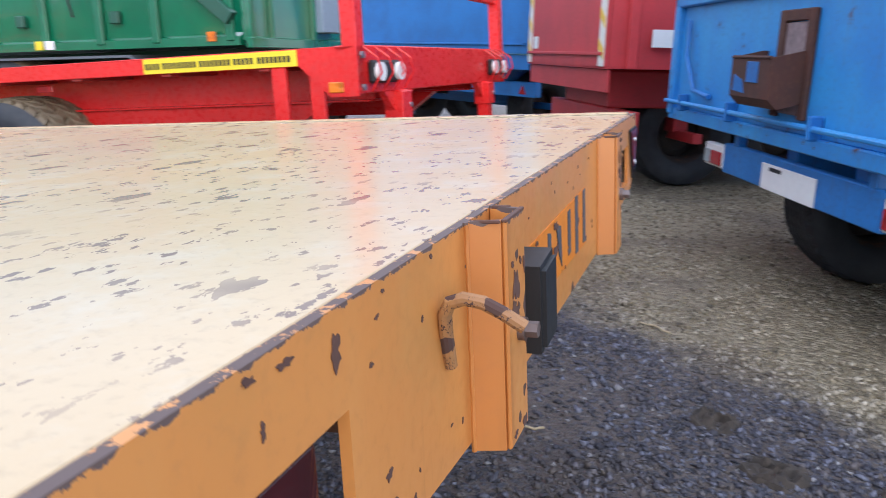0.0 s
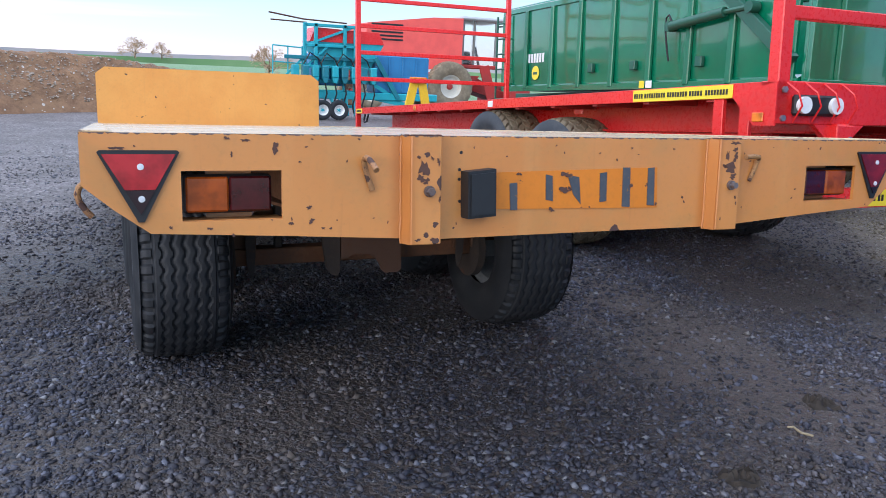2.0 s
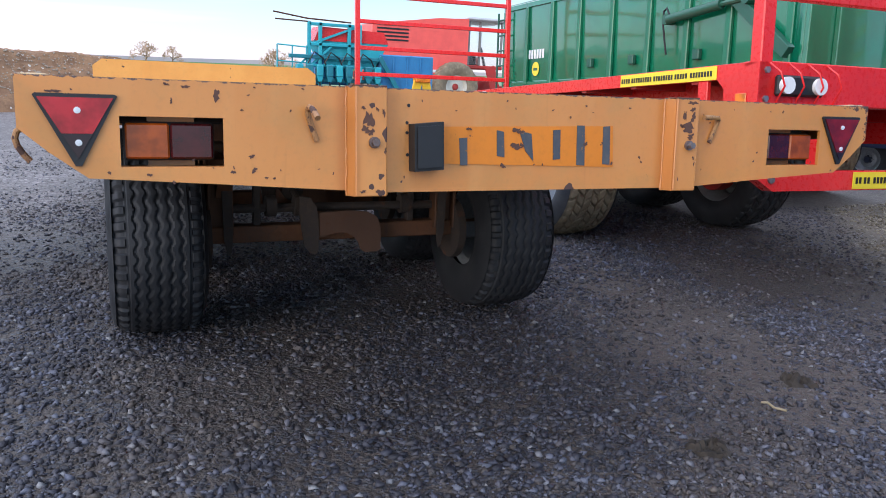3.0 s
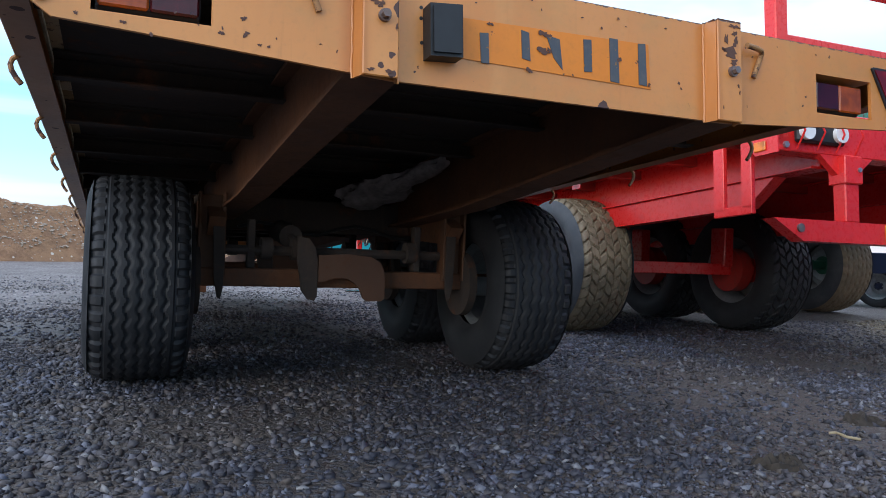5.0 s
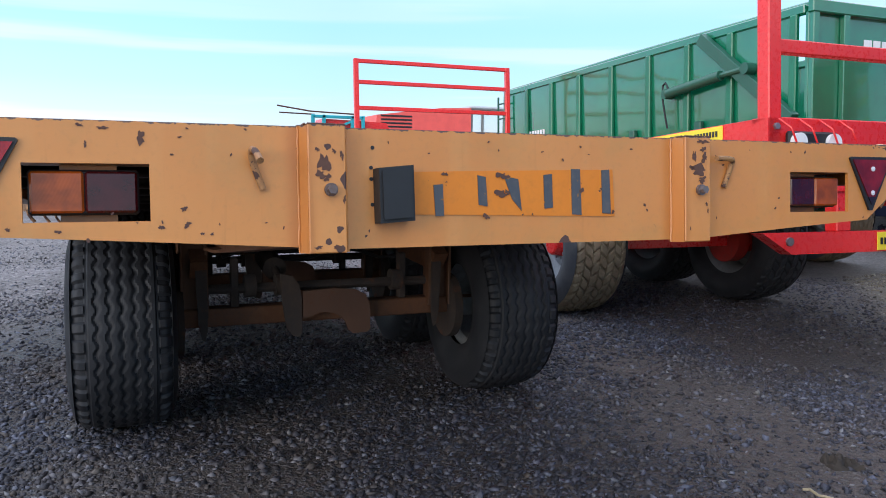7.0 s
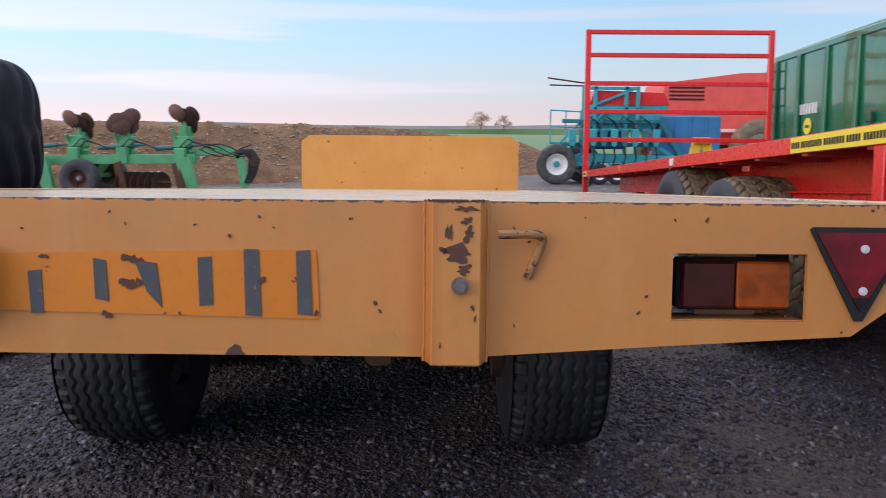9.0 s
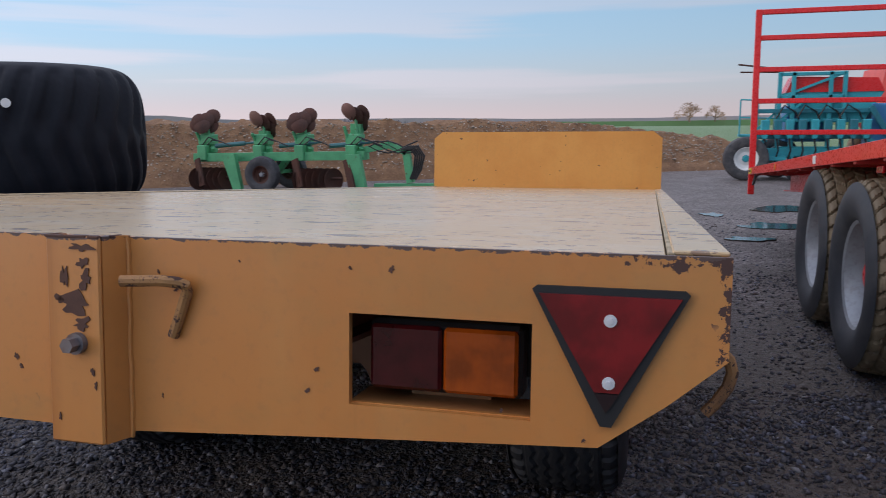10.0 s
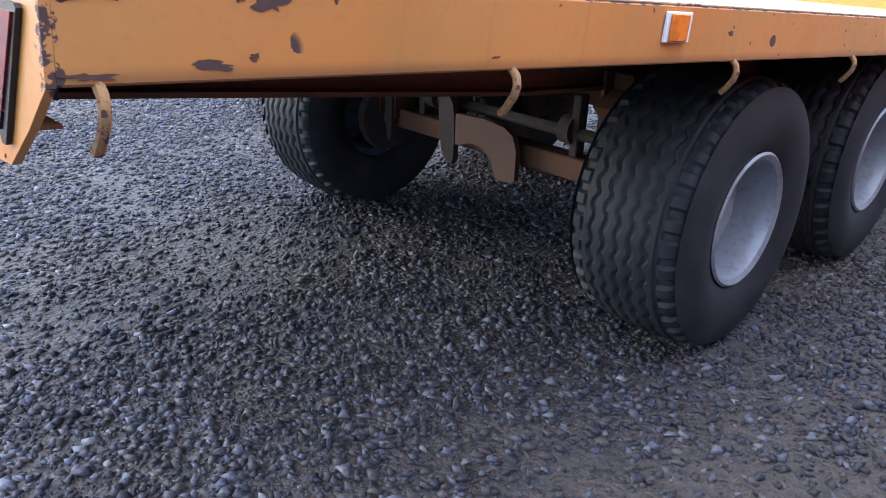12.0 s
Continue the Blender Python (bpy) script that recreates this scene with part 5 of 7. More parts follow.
def build_green_trailer():
    t = thing("grain_trailer", "glossy dark green bulk trailer with ribbed sides and a hydraulic tailgate", "trailer", GR_M)
    L, W, H = 6.25, 2.5, 1.22
    ribs = (-6.2, -5.45, -4.68, -3.92, -3.13, -2.34, -1.63, -0.95, -0.10)
    for k, (x0, x1) in enumerate(zip(ribs, ribs[1:])):
        for face, s in ((0.050, -1), (W - 0.050, 1)):
            part("side_panel", pillow(x0 - 0.02, x1 + 0.02, H, face, s, k), GREEN, t, "glossy green side panel")
    part("front_panel", Mesh().box(-L, -L + 0.02, 0.05, W - 0.05, 0.0, H, 0.003), GREEN, t)
    part("floor", Mesh().box(-L, 0, 0.05, W - 0.05, 0.0, 0.03, 0.003), GREEND, t)
    for y0, y1 in ((0.0, 0.08), (W - 0.08, W)):
        part("top_rail", Mesh().box(-L - 0.02, 0.02, y0, y1, H, H + 0.09, 0.012), GREEN, t)
        part("bottom_rail", Mesh().prism([(y0, -0.02), (y1, -0.02), (y1 if y0 else y1, 0.10), (y0, 0.06)], "x", -L, 0.0), GREEN, t)
    for x in ribs:
        for y0, y1 in ((-0.015, 0.035), (W - 0.035, W + 0.015)):
            rb = Mesh().box(x - 0.045, x + 0.045, y0, y1, 0.02, H + 0.01, 0.010)
            part("rib", rb, GREENR, t)
    # raised cover rail along the top
    part("cover_rail", Mesh().tube([(-L, 0.1, H + 0.10), (-3, 0.1, H + 0.12), (0, 0.1, H + 0.10)], 0.03, 10), GREEN, t)
    # tailgate
    g = part("tailgate", Mesh().box(0.02, 0.06, 0.02, W - 0.02, 0.02, H + 0.02, 0.006), GREEN, t, "green tailgate")
    for y in (0.02, 0.42, 1.25, 2.08, W - 0.10):
        part("tailgate_rib", Mesh().box(0.06, 0.12, y, y + 0.08, 0.0, H + 0.04, 0.008), GREEN, g)
    part("tailgate_rib", Mesh().box(0.06, 0.13, 0.0, W, H, H + 0.12, 0.010), GREEN, g)
    part("tailgate_rib", Mesh().box(0.06, 0.13, 0.0, W, -0.05, 0.05, 0.010), GREEN, g)
    em = Mesh().cyl((0.062, 1.22, 0.86), (0.066, 1.22, 0.86), 0.10, 28)
    e = part("round_badge", em, SIGNY, g, "round yellow badge")
    part("badge_mark", Mesh().box(0.066, 0.069, 1.175, 1.265, 0.845, 0.875, 0.001), INK, e)
    part("tool_box", Mesh().box(0.062, 0.20, 1.30, 1.70, 0.12, 0.60, 0.012), plain("grey_box_paint", (0.25, 0.33, 0.40), 0.5), g, "grey-blue box on the tailgate")
    for a, b_ in ((0.75, 0.86), (0.88, 0.98), (1.0, 1.1)):
        part("bar", Mesh().box(0.062, 0.065, a, b_, 0.90, 1.02, 0), WHITE, g)
    # tailgate arms and ram on the side
    part("tailgate_arm", Mesh().beam((-0.05, -0.04, 0.22), (-1.35, -0.04, H + 0.02), 0.09, 0.13), GREEND, t, "diagonal green tailgate arm")
    ram = Mesh().cyl((-1.85, -0.09, 0.70), (-0.98, -0.09, 0.78), 0.055, 16)
    ram.cyl((-0.98, -0.09, 0.78), (-0.62, -0.09, 0.80), 0.028, 12)
    ram.cyl((-0.62, -0.12, 0.80), (-0.62, 0.0, 0.80), 0.06, 14)
    ram.cyl((-1.88, -0.12, 0.70), (-1.88, 0.0, 0.70), 0.06, 14)
    part("tailgate_ram", ram, GREEND, t, "green hydraulic ram")
    part("hydraulic_hose", Mesh().tube([(-1.82, -0.10, 0.74), (-1.87, -0.11, 0.83), (-1.93, -0.10, 0.80), (-1.94, -0.09, 0.64), (-1.92, -0.07, 0.46), (-1.90, -0.05, 0.30)], 0.012, 8), HOSE, t)
    for x in (-3.55, -1.38, -2.6):
        part("catch", Mesh().box(x - 0.09, x + 0.02, -0.03, 0.03, 0.22, 0.34, 0.01), GREEND, t)
    for x, z, w, mat in ((-2.42, 0.03, 0.10, SIGNY), (-2.28, 0.03, 0.12, WHITE), (-0.30, 0.06, 0.10, ORANGE)):
        part("label_plate", Mesh().box(x - w / 2, x + w / 2, -0.020, -0.014, z - 0.04, z + 0.05, 0.002), mat, t)
    bd = part("round_badge", Mesh().cyl((-5.16, 0.027, 0.26), (-5.16, 0.022, 0.26), 0.11, 28), SIGNY, t, "round yellow badge")
    part("badge_mark", Mesh().box(-5.22, -5.10, 0.018, 0.022, 0.235, 0.275, 0.001), GREEND, bd)
    for i in range(6):
        part("letter_bar", Mesh().box(-5.40 + 0.085 * i, -5.345 + 0.085 * i, 0.024, 0.029, 0.42, 0.56, 0), WHITE, t)
    # front ladder
    for x in (-6.38, -6.05):
        part("ladder_rail", Mesh().tube([(x, -0.04, -0.25), (x, -0.04, H)], 0.018, 8), GREEND, t)
    for i in range(6):
        part("ladder_rung", Mesh().tube([(-6.38, -0.04, -0.15 + 0.25 * i), (-6.05, -0.04, -0.15 + 0.25 * i)], 0.014, 8), GREEND, t)
    # mudguards
    mg = [(-3.70, -0.20), (-3.55, -0.08), (-1.30, -0.08), (-1.15, -0.20), (-1.18, -0.22), (-1.32, -0.105), (-3.53, -0.105), (-3.67, -0.22)]
    part("mudguard", Mesh().prism(mg, "y", 0.02, 0.55), plain("grey_mudguard", (0.12, 0.14, 0.16), 0.5), t, "grey mudguard")
    part("mudguard", Mesh().prism(mg, "y", W - 0.55, W - 0.02), bpy.data.materials["grey_mudguard"], t, "grey mudguard")
    for y in (0.75, W - 0.75):
        part("chassis_beam", Mesh().box(-7.0, -0.1, y - 0.05, y + 0.05, -0.32, -0.03, 0.006), GREEND, t)
    tyre = tyre_mesh("tyre", TYREMUD, 0.60, 0.58, 0.32, block_tread, 0.018, 144, 35, 0.025, 0.012, side_mat=TYRESIDE)
    rm, hm = rim_mesh("rim", RIM, 0.32, 0.58, 0.14, bolts=10), hub_mesh("wheel", GREEND, 0.32, 0.58, 0.15, 0.09, 0.08)
    for x in (-5.65, -7.05):
        add_wheel(t, tyre, rm, hm, GR_IN @ pose(x, 6.40 + 0.34, 0.588))
        add_wheel(t, tyre, rm, hm, GR_IN @ pose(x, 6.40 + W - 0.34, 0.588, 0, 0, 180))
        part("axle", Mesh().box(x - 0.06, x + 0.06, 6.9, 8.4, 0.53, 0.65, 0.006), GREEND, t, "", GR_IN)
    part("tail_skirt", Mesh().box(-0.05, 0.06, 0.1, W - 0.1, -0.55, -0.42, 0.01), GREEND, t)
    for y in (0.6, W - 0.7):
        part("skirt_post", Mesh().box(-0.04, 0.03, y, y + 0.1, -0.43, -0.02, 0.01), GREEND, t)
    part("drawbar", Mesh().beam((-10.9, 7.65, 0.75), (-13.0, 7.65, 0.40), 0.2, 0.2), GREEND, t, "", GR_IN)
    part("drawbar_stand", Mesh().box(-12.8, -12.68, 7.59, 7.71, -0.01, 0.45, 0.01), GREEND, t, "", GR_IN)


build_green_trailer()


# ---- low navy trailer beyond the green one ----
def build_low_trailer():
    t = thing("low_trailer", "low navy blue flat trailer with a small grey deck", "trailer", pose(-4.2, 11.2, 0, 0, 0, 20))
    part("deck", Mesh().box(-3.6, 0.0, 0.0, 2.0, 0.56, 0.66, 0.01), GREYDECK, t)
    for y in (-0.02, 1.96):
        part("side_board", Mesh().box(-3.6, 0.02, y, y + 0.05, 0.50, 0.80, 0.008), NAVY, t, "navy side board")
    tb = part("tail_board", Mesh().box(0.0, 0.05, 0.05, 1.95, 0.40, 0.80, 0.008), NAVY, t, "navy tail board with white bars")
    for y0 in (0.2, 0.42, 0.75, 0.95, 1.15):
        part("bar", Mesh().box(0.05, 0.054, y0, y0 + 0.14, 0.60, 0.72, 0), WHITE, tb)
    tyre = tyre_mesh("tyre", TYRE, 0.32, 0.22, 0.19, road_tread, 0.008, 60, 16, 0.02, 0.01)
    rm, hm = rim_mesh("rim", RIM, 0.19, 0.22, 0.06), hub_mesh("wheel", NAVY, 0.19, 0.22, 0.07, 0.05, 0.04)
    for x in (-1.5, -2.25):
        add_wheel(t, tyre, rm, hm, pose(x, 0.22, 0.312))
        add_wheel(t, tyre, rm, hm, pose(x, 1.78, 0.312, 0, 0, 180))
        part("axle", Mesh().box(x - 0.04, x + 0.04, 0.3, 1.7, 0.28, 0.36, 0.006), NAVY, t)
        part("axle_hanger", Mesh().box(x - 0.05, x + 0.05, 0.4, 0.5, 0.34, 0.57, 0.006), NAVY, t)


NAVY = paint("navy_paint", (0.012, 0.02, 0.06), (0.01, 0.016, 0.05), 0.4, 0.2, (0.05, 0.05, 0.05), coat=0.3)
GREYDECK = plain("grey_deck_board", (0.16, 0.16, 0.17), 0.8, vary=0.3)
build_low_trailer()


# ---- parked tipping trailers, tails in a row ----
def row_pose(near, far):
    """Pose of a tail whose near lower corner and far lower corner are given: x along the tail from near to far, y into the trailer."""
    a, b_ = Vector(near), Vector(far)
    d = (b_ - a)
    return pose(a.x, a.y, 0, 0, 0, math.degrees(math.atan2(d.y, d.x))), d.length


def build_blue_tipper():
    m, w = row_pose((1.14, 3.10), (-0.095, 6.356))
    t = thing("blue_tipping_trailer", "scuffed blue tipping trailer with a rusty grain chute", "trailer", m)
    # local: x along the tail, -y into the body
    z0 = 0.985
    g = part("tailgate", Mesh().box(0.0, w, -0.03, 0.0, z0, 2.35, 0.006), BLUE, t, "scuffed blue tailgate")
    for x in (0.0, w - 0.10):
        part("tail_post", Mesh().box(x, x + 0.10, -0.10, 0.045, z0 - 0.05, 2.40, 0.01), BLUE, t)
    part("top_rail", Mesh().box(0, w, -0.05, 0.05, 2.30, 2.40, 0.01), BLUE, t)
    part("top_rail", Mesh().box(0, w, 0.0, 0.045, 1.72, 1.79, 0.01), BLUE, g)
    part("hinge_bar", Mesh().tube([(0.0, 0.055, z0 + 0.05), (w, 0.055, z0 + 0.05)], 0.017, 10), BLUE, t)
    for x in (0.30, 1.13, 2.20, 3.10):
        part("hinge", Mesh().box(x, x + 0.028, 0.0, 0.078, z0 - 0.01, z0 + 0.115, 0.008), BLUED, g)
    part("sill", Mesh().box(0, w, -0.06, 0.03, z0 - 0.085, z0, 0.008), BLUE, t)
    part("side", Mesh().box(-0.01, 0.03, -4.6, -0.10, z0, 2.35, 0.006), BLUE, t)
    part("side", Mesh().box(w - 0.03, w + 0.01, -4.6, -0.10, z0, 2.35, 0.006), BLUE, t)
    part("front", Mesh().box(0.03, w - 0.03, -4.6, -4.55, z0, 2.35, 0.006), BLUE, t)
    part("floor", Mesh().box(0.03, w - 0.03, -4.55, -0.10, z0, z0 + 0.05, 0.006), BLUED, t)
    # rusty chute
    cx = 1.45
    for x in (cx - 0.14, cx + 0.18):
        part("slide_rail", Mesh().box(x, x + 0.07, 0.001, 0.030, 1.06, 1.62, 0.006), RUSTY, g, "rusty chute slide rail")
    part("slide_head", Mesh().box(cx - 0.069, cx + 0.179, 0.001, 0.028, 1.56, 1.62, 0.006), RUSTY, g)
    part("slide_plate", Mesh().box(cx - 0.066, cx + 0.176, 0.001, 0.018, 1.08, 1.555, 0.004), plain("grey_plate", (0.26, 0.19, 0.19), 0.6, vary=0.4), g, "scuffed grey slide plate")
    side = [(0.002, 1.15), (0.15, 1.11), (0.20, 1.16), (0.20, 1.37), (0.032, 1.41), (0.002, 1.41)]
    ch = Mesh()
    for x in (cx - 0.10, cx + 0.40):
        ch.prism(side, "x", x, x + 0.012)
    ch.prism([(0.15, 1.11), (0.20, 1.16), (0.20, 1.37), (0.19, 1.37), (0.19, 1.165), (0.147, 1.12)], "x", cx - 0.088, cx + 0.40)
    ch.prism([(0.032, 1.14), (0.15, 1.11), (0.147, 1.12), (0.032, 1.15)], "x", cx - 0.088, cx + 0.40)
    chute = part("chute", ch, RUSTY, g, "rusty open-topped grain chute with blue paint left")
    part("chute_patch", Mesh().prism([(cx + 0.21, 1.18), (cx + 0.37, 1.19), (cx + 0.36, 1.28), (cx + 0.25, 1.25)], "y", 0.2005, 0.2025), BLUED, chute, "remains of blue paint")
    part("chute_tab", Mesh().box(cx + 0.05, cx + 0.19, 0.2005, 0.206, 1.24, 1.35, 0.002), BLUED, chute, "dull blue tab")
    part("chute_rim", Mesh().tube([(cx - 0.094, 0.20, 1.372), (cx + 0.406, 0.20, 1.372)], 0.009, 8), RUSTY, chute)
    part("latch_bar", Mesh().tube([(3.16, 0.03, 1.62), (3.14, 0.04, 1.37), (2.93, 0.04, 1.135), (2.64, 0.03, 1.105)], 0.018, 8), BLUED, g)
    # bumper with lamps and number board
    part("bumper", Mesh().box(0.66, 2.50, -0.12, -0.06, 0.62, 0.815, 0.008), BLUED, t, "dark blue light bar")
    for x in (0.72, 2.28):
        part("bumper_post", Mesh().box(x, x + 0.07, -0.12, -0.06, 0.81, 0.92, 0.006), BLUED, t)
    pl = part("number_board", Mesh().box(1.235, 1.882, -0.059, -0.053, 0.622, 0.773, 0.003), WHITE, t, "white board with a plain dark bar")
    part("bar", Mesh().box(1.63, 1.78, -0.053, -0.051, 0.735, 0.757, 0), INK, pl)
    for x0, s in ((2.51, 1), (0.65, -1)):
        q = lambda a: x0 + s * a
        lb = part("tail_lamp", Mesh().box(min(q(0), q(0.34)), max(q(0), q(0.34)), -0.115, -0.062, 0.635, 0.790, 0.010), WHITE, t, "white tail lamp with a red lens")
        part("lens", Mesh().box(min(q(0.02), q(0.20)), max(q(0.02), q(0.20)), -0.064, -0.048, 0.650, 0.745, 0.006), REFLECT, lb)
        part("lens", Mesh().box(min(q(0.22), q(0.32)), max(q(0.22), q(0.32)), -0.064, -0.050, 0.650, 0.745, 0.006), GLASS, lb)
    part("mudflap", Mesh().box(2.10, 2.13, -1.75, -1.40, 0.15, 0.80, 0.004), BLACK, t)
    for x in (0.98, 1.70):
        part("chassis_beam", Mesh().box(x - 0.06, x + 0.06, -4.6, -0.14, 0.60, 0.985, 0.006), BLUED, t)
    tyre = tyre_mesh("tyre", TYRE, 0.51, 0.42, 0.27, road_tread, 0.012, 136, 40, 0.02, 0.012)
    rm, hm = rim_mesh("rim", UNDERDARK, 0.27, 0.42, 0.12), hub_mesh("wheel", BLUED, 0.27, 0.42, 0.13, 0.08, 0.06)
    for x, rz in ((2.12, 90), (0.62, -90)):
        for y in (-0.90, -2.05):
            add_wheel(t, tyre, rm, hm, pose(x, y, 0.498, 0, 0, rz))
    for y in (-0.90, -2.05):
        part("axle", Mesh().box(0.7, 2.02, y - 0.05, y + 0.05, 0.45, 0.55, 0.006), BLUED, t)
    part("drawbar", Mesh().beam((w / 2, -4.4, 0.75), (w / 2, -6.2, 0.45), 0.2, 0.2), BLUED, t)
    part("drawbar_stand", Mesh().box(w / 2 - 0.06, w / 2 + 0.06, -6.1, -5.98, -0.01, 0.46, 0.01), BLUED, t)


build_blue_tipper()
CHEV = plain("white_marker_strip", (0.75, 0.72, 0.66), 0.5)
CHEVY = plain("yellow_marker_stripe", (0.78, 0.50, 0.06), 0.5)


def build_plain_tipper(name, label, near, far, mat, dark, z0, z1, strips, length=4.6):
    m, w = row_pose(near, far)
    t = thing(name, label, "trailer", m)
    g = part("tailgate", Mesh().box(0.0, w, -0.03, 0.0, z0, z1, 0.006), mat, t)
    part("sill", Mesh().prism([(-0.35, z0), (0.0, z0), (0.0, z0 + 0.02), (-0.35, z0 + 0.02)], "x", 0, w), mat, t)
    part("lower_panel", Mesh().box(0.0, w, -0.06, -0.035, z0 - 0.22, z0 - 0.004, 0.006), mat, t)
    for x in (0.0, w - 0.02):
        part("side", Mesh().box(x, x + 0.02, -length, -0.035, z0, z1, 0.004), mat, t)
        for k in range(5):
            y = -0.25 - k * (length - 0.5) / 4
            part("side_rib", Mesh().box(x - 0.05 if x == 0 else x + 0.02, x if x == 0 else x + 0.07, y - 0.05, y + 0.05, z0, z1, 0.008), mat, t)
    part("front", Mesh().box(0.02, w - 0.02, -length, -length + 0.03, z0, z1, 0.004), mat, t)
    part("floor", Mesh().box(0.02, w - 0.02, -length + 0.03, -0.06, z0 + 0.03, z0 + 0.07, 0.004), dark, t)
    part("top_rail", Mesh().box(-0.02, w + 0.02, -0.04, 0.05, z1 - 0.02, z1 + 0.08, 0.01), mat, t)
    part("tail_rib", Mesh().box(0.05, w - 0.05, 0.0, 0.03, z0 + 0.12, z0 + 0.15, 0.004), mat, g)
    if strips:
        for x in (0.02, w - 0.16):
            s = part("marker_strip", Mesh().box(x, x + 0.14, 0.001, 0.014, z0 + 0.02, z1 - 0.1, 0.003), CHEV, g, "white marker strip with yellow stripes")
            for k in range(int((z1 - z0) / 0.28)):
                z = z0 + 0.08 + 0.28 * k
                part("stripe", Mesh().prism([(x, z), (x + 0.14, z + 0.10), (x + 0.14, z + 0.20), (x, z + 0.10)], "y", 0.0142, 0.0165), CHEVY, s)
        part("label_plate", Mesh().box(w - 0.42, w - 0.22, 0.001, 0.006, z0 + 0.18, z0 + 0.32, 0.002), WHITE, g)
        part("label_plate", Mesh().box(-0.056, -0.051, -0.72, -0.42, z0 + 0.20, z0 + 0.36, 0.002), WHITE, t)
    part("chassis", Mesh().box(w * 0.24, w * 0.76, -length + 0.2, -0.30, z0 - 0.40, z0 - 0.02, 0.02), dark, t)
    part("rear_beam", Mesh().box(0.1, w - 0.1, -0.42, -0.30, z0 - 0.62, z0 - 0.40, 0.01), mat, t)
    part("reflector_triangle", Mesh().prism([(0.3, z0 - 0.58), (0.46, z0 - 0.58), (0.38, z0 - 0.44)], "y", -0.30, -0.292), REFLECT, t)
    tyre = tyre_mesh("tyre", TYRE, 0.56, 0.44, 0.30, road_tread, 0.012, 102, 24, 0.02, 0.012)
    rm, hm = rim_mesh("rim", UNDERDARK, 0.30, 0.44, 0.12), hub_mesh("wheel", UNDERDARK, 0.30, 0.44, 0.13, 0.08, 0.06)
    for x, rz in ((w - 0.34, -90), (0.98, 90)):
        for y in (-1.25, -2.45):
            add_wheel(t, tyre, rm, hm, pose(x, y, 0.548, 0, 0, rz))
    for y in (-1.2, -2.45):
        part("axle", Mesh().box(0.4, w - 0.4, y - 0.05, y + 0.05, 0.50, 0.60, 0.006), dark, t)
        part("hanger", Mesh().box(w * 0.3, w * 0.7, y - 0.08, y + 0.08, 0.58, z0 - 0.38, 0.006), dark, t)
    part("drawbar", Mesh().beam((w / 2, -length + 0.3, z0 - 0.3), (w / 2, -length - 1.6, 0.45), 0.2, 0.2), dark, t)
    part("drawbar_stand", Mesh().box(w / 2 - 0.06, w / 2 + 0.06, -length - 1.5, -length - 1.38, -0.01, 0.46, 0.01), dark, t)


build_plain_tipper("maroon_tipping_trailer", "maroon steel tipping trailer with white and yellow marker strips", (-0.78, 7.35), (-2.05, 9.7), MAROON, MAROON, 1.24, 2.75, True)
build_plain_tipper("far_blue_trailer", "blue steel tipping trailer parked at the end of the row", (-2.35, 10.9), (-6.2, 13.4), BLUED, BLUED, 1.35, 2.8, False)


# ---- stacked flotation tyres beside the trailer ----
def split_tyre(me, name, mat):
    """The faces of one material of a tyre as a mesh of their own."""
    b = bmesh.new()
    b.from_mesh(me)
    bmesh.ops.delete(b, geom=[f for f in b.faces if f.material_index != mat], context="FACES")
    out = bpy.data.meshes.new(name)
    for f in b.faces:
        f.material_index = 0
    b.to_mesh(out)
    b.free()
    out.materials.append(me.materials[mat])
    return out


def flotation_mesh(R, W, bead, n=260, k=64):
    """A barrel-shaped tyre with its axis along y: rounded shoulders, shallow slanting lugs."""
    verts, faces, mats = [], [], []
    power = 0.58
    for i in range(n):
        a = 2 * math.pi * i / n
        for j in range(k + 1):
            f = math.pi * (j / k - 0.5) * 0.995
            sn, cs = math.sin(f), math.cos(f)
            y = 0.5 * W * math.copysign(abs(sn) ** power, sn)
            r = bead + (R - bead) * cs ** power
            u = 2 * y / W
            r -= 0.026 * lug_tread(u, i / n) * min(1.0, max(0.0, (0.93 - abs(u)) / 0.10))
            verts.append((r * math.cos(a), y, r * math.sin(a)))
    for i in range(n):
        m = (i + 1) % n
        for j in range(k):
            faces.append((i * (k + 1) + j, i * (k + 1) + j + 1, m * (k + 1) + j + 1, m * (k + 1) + j))
            mats.append(1 if j < 8 else 2 if j >= k - 8 else 0)
    me = bpy.data.meshes.new("flotation_tyre")
    me.from_pydata(verts, [], faces)
    me.shade_smooth()
    for _ in range(3):
        me.materials.append(TYREBIG)
    me.polygons.foreach_set("material_index", mats)
    return me


STACK = (-3.25, -1.43)


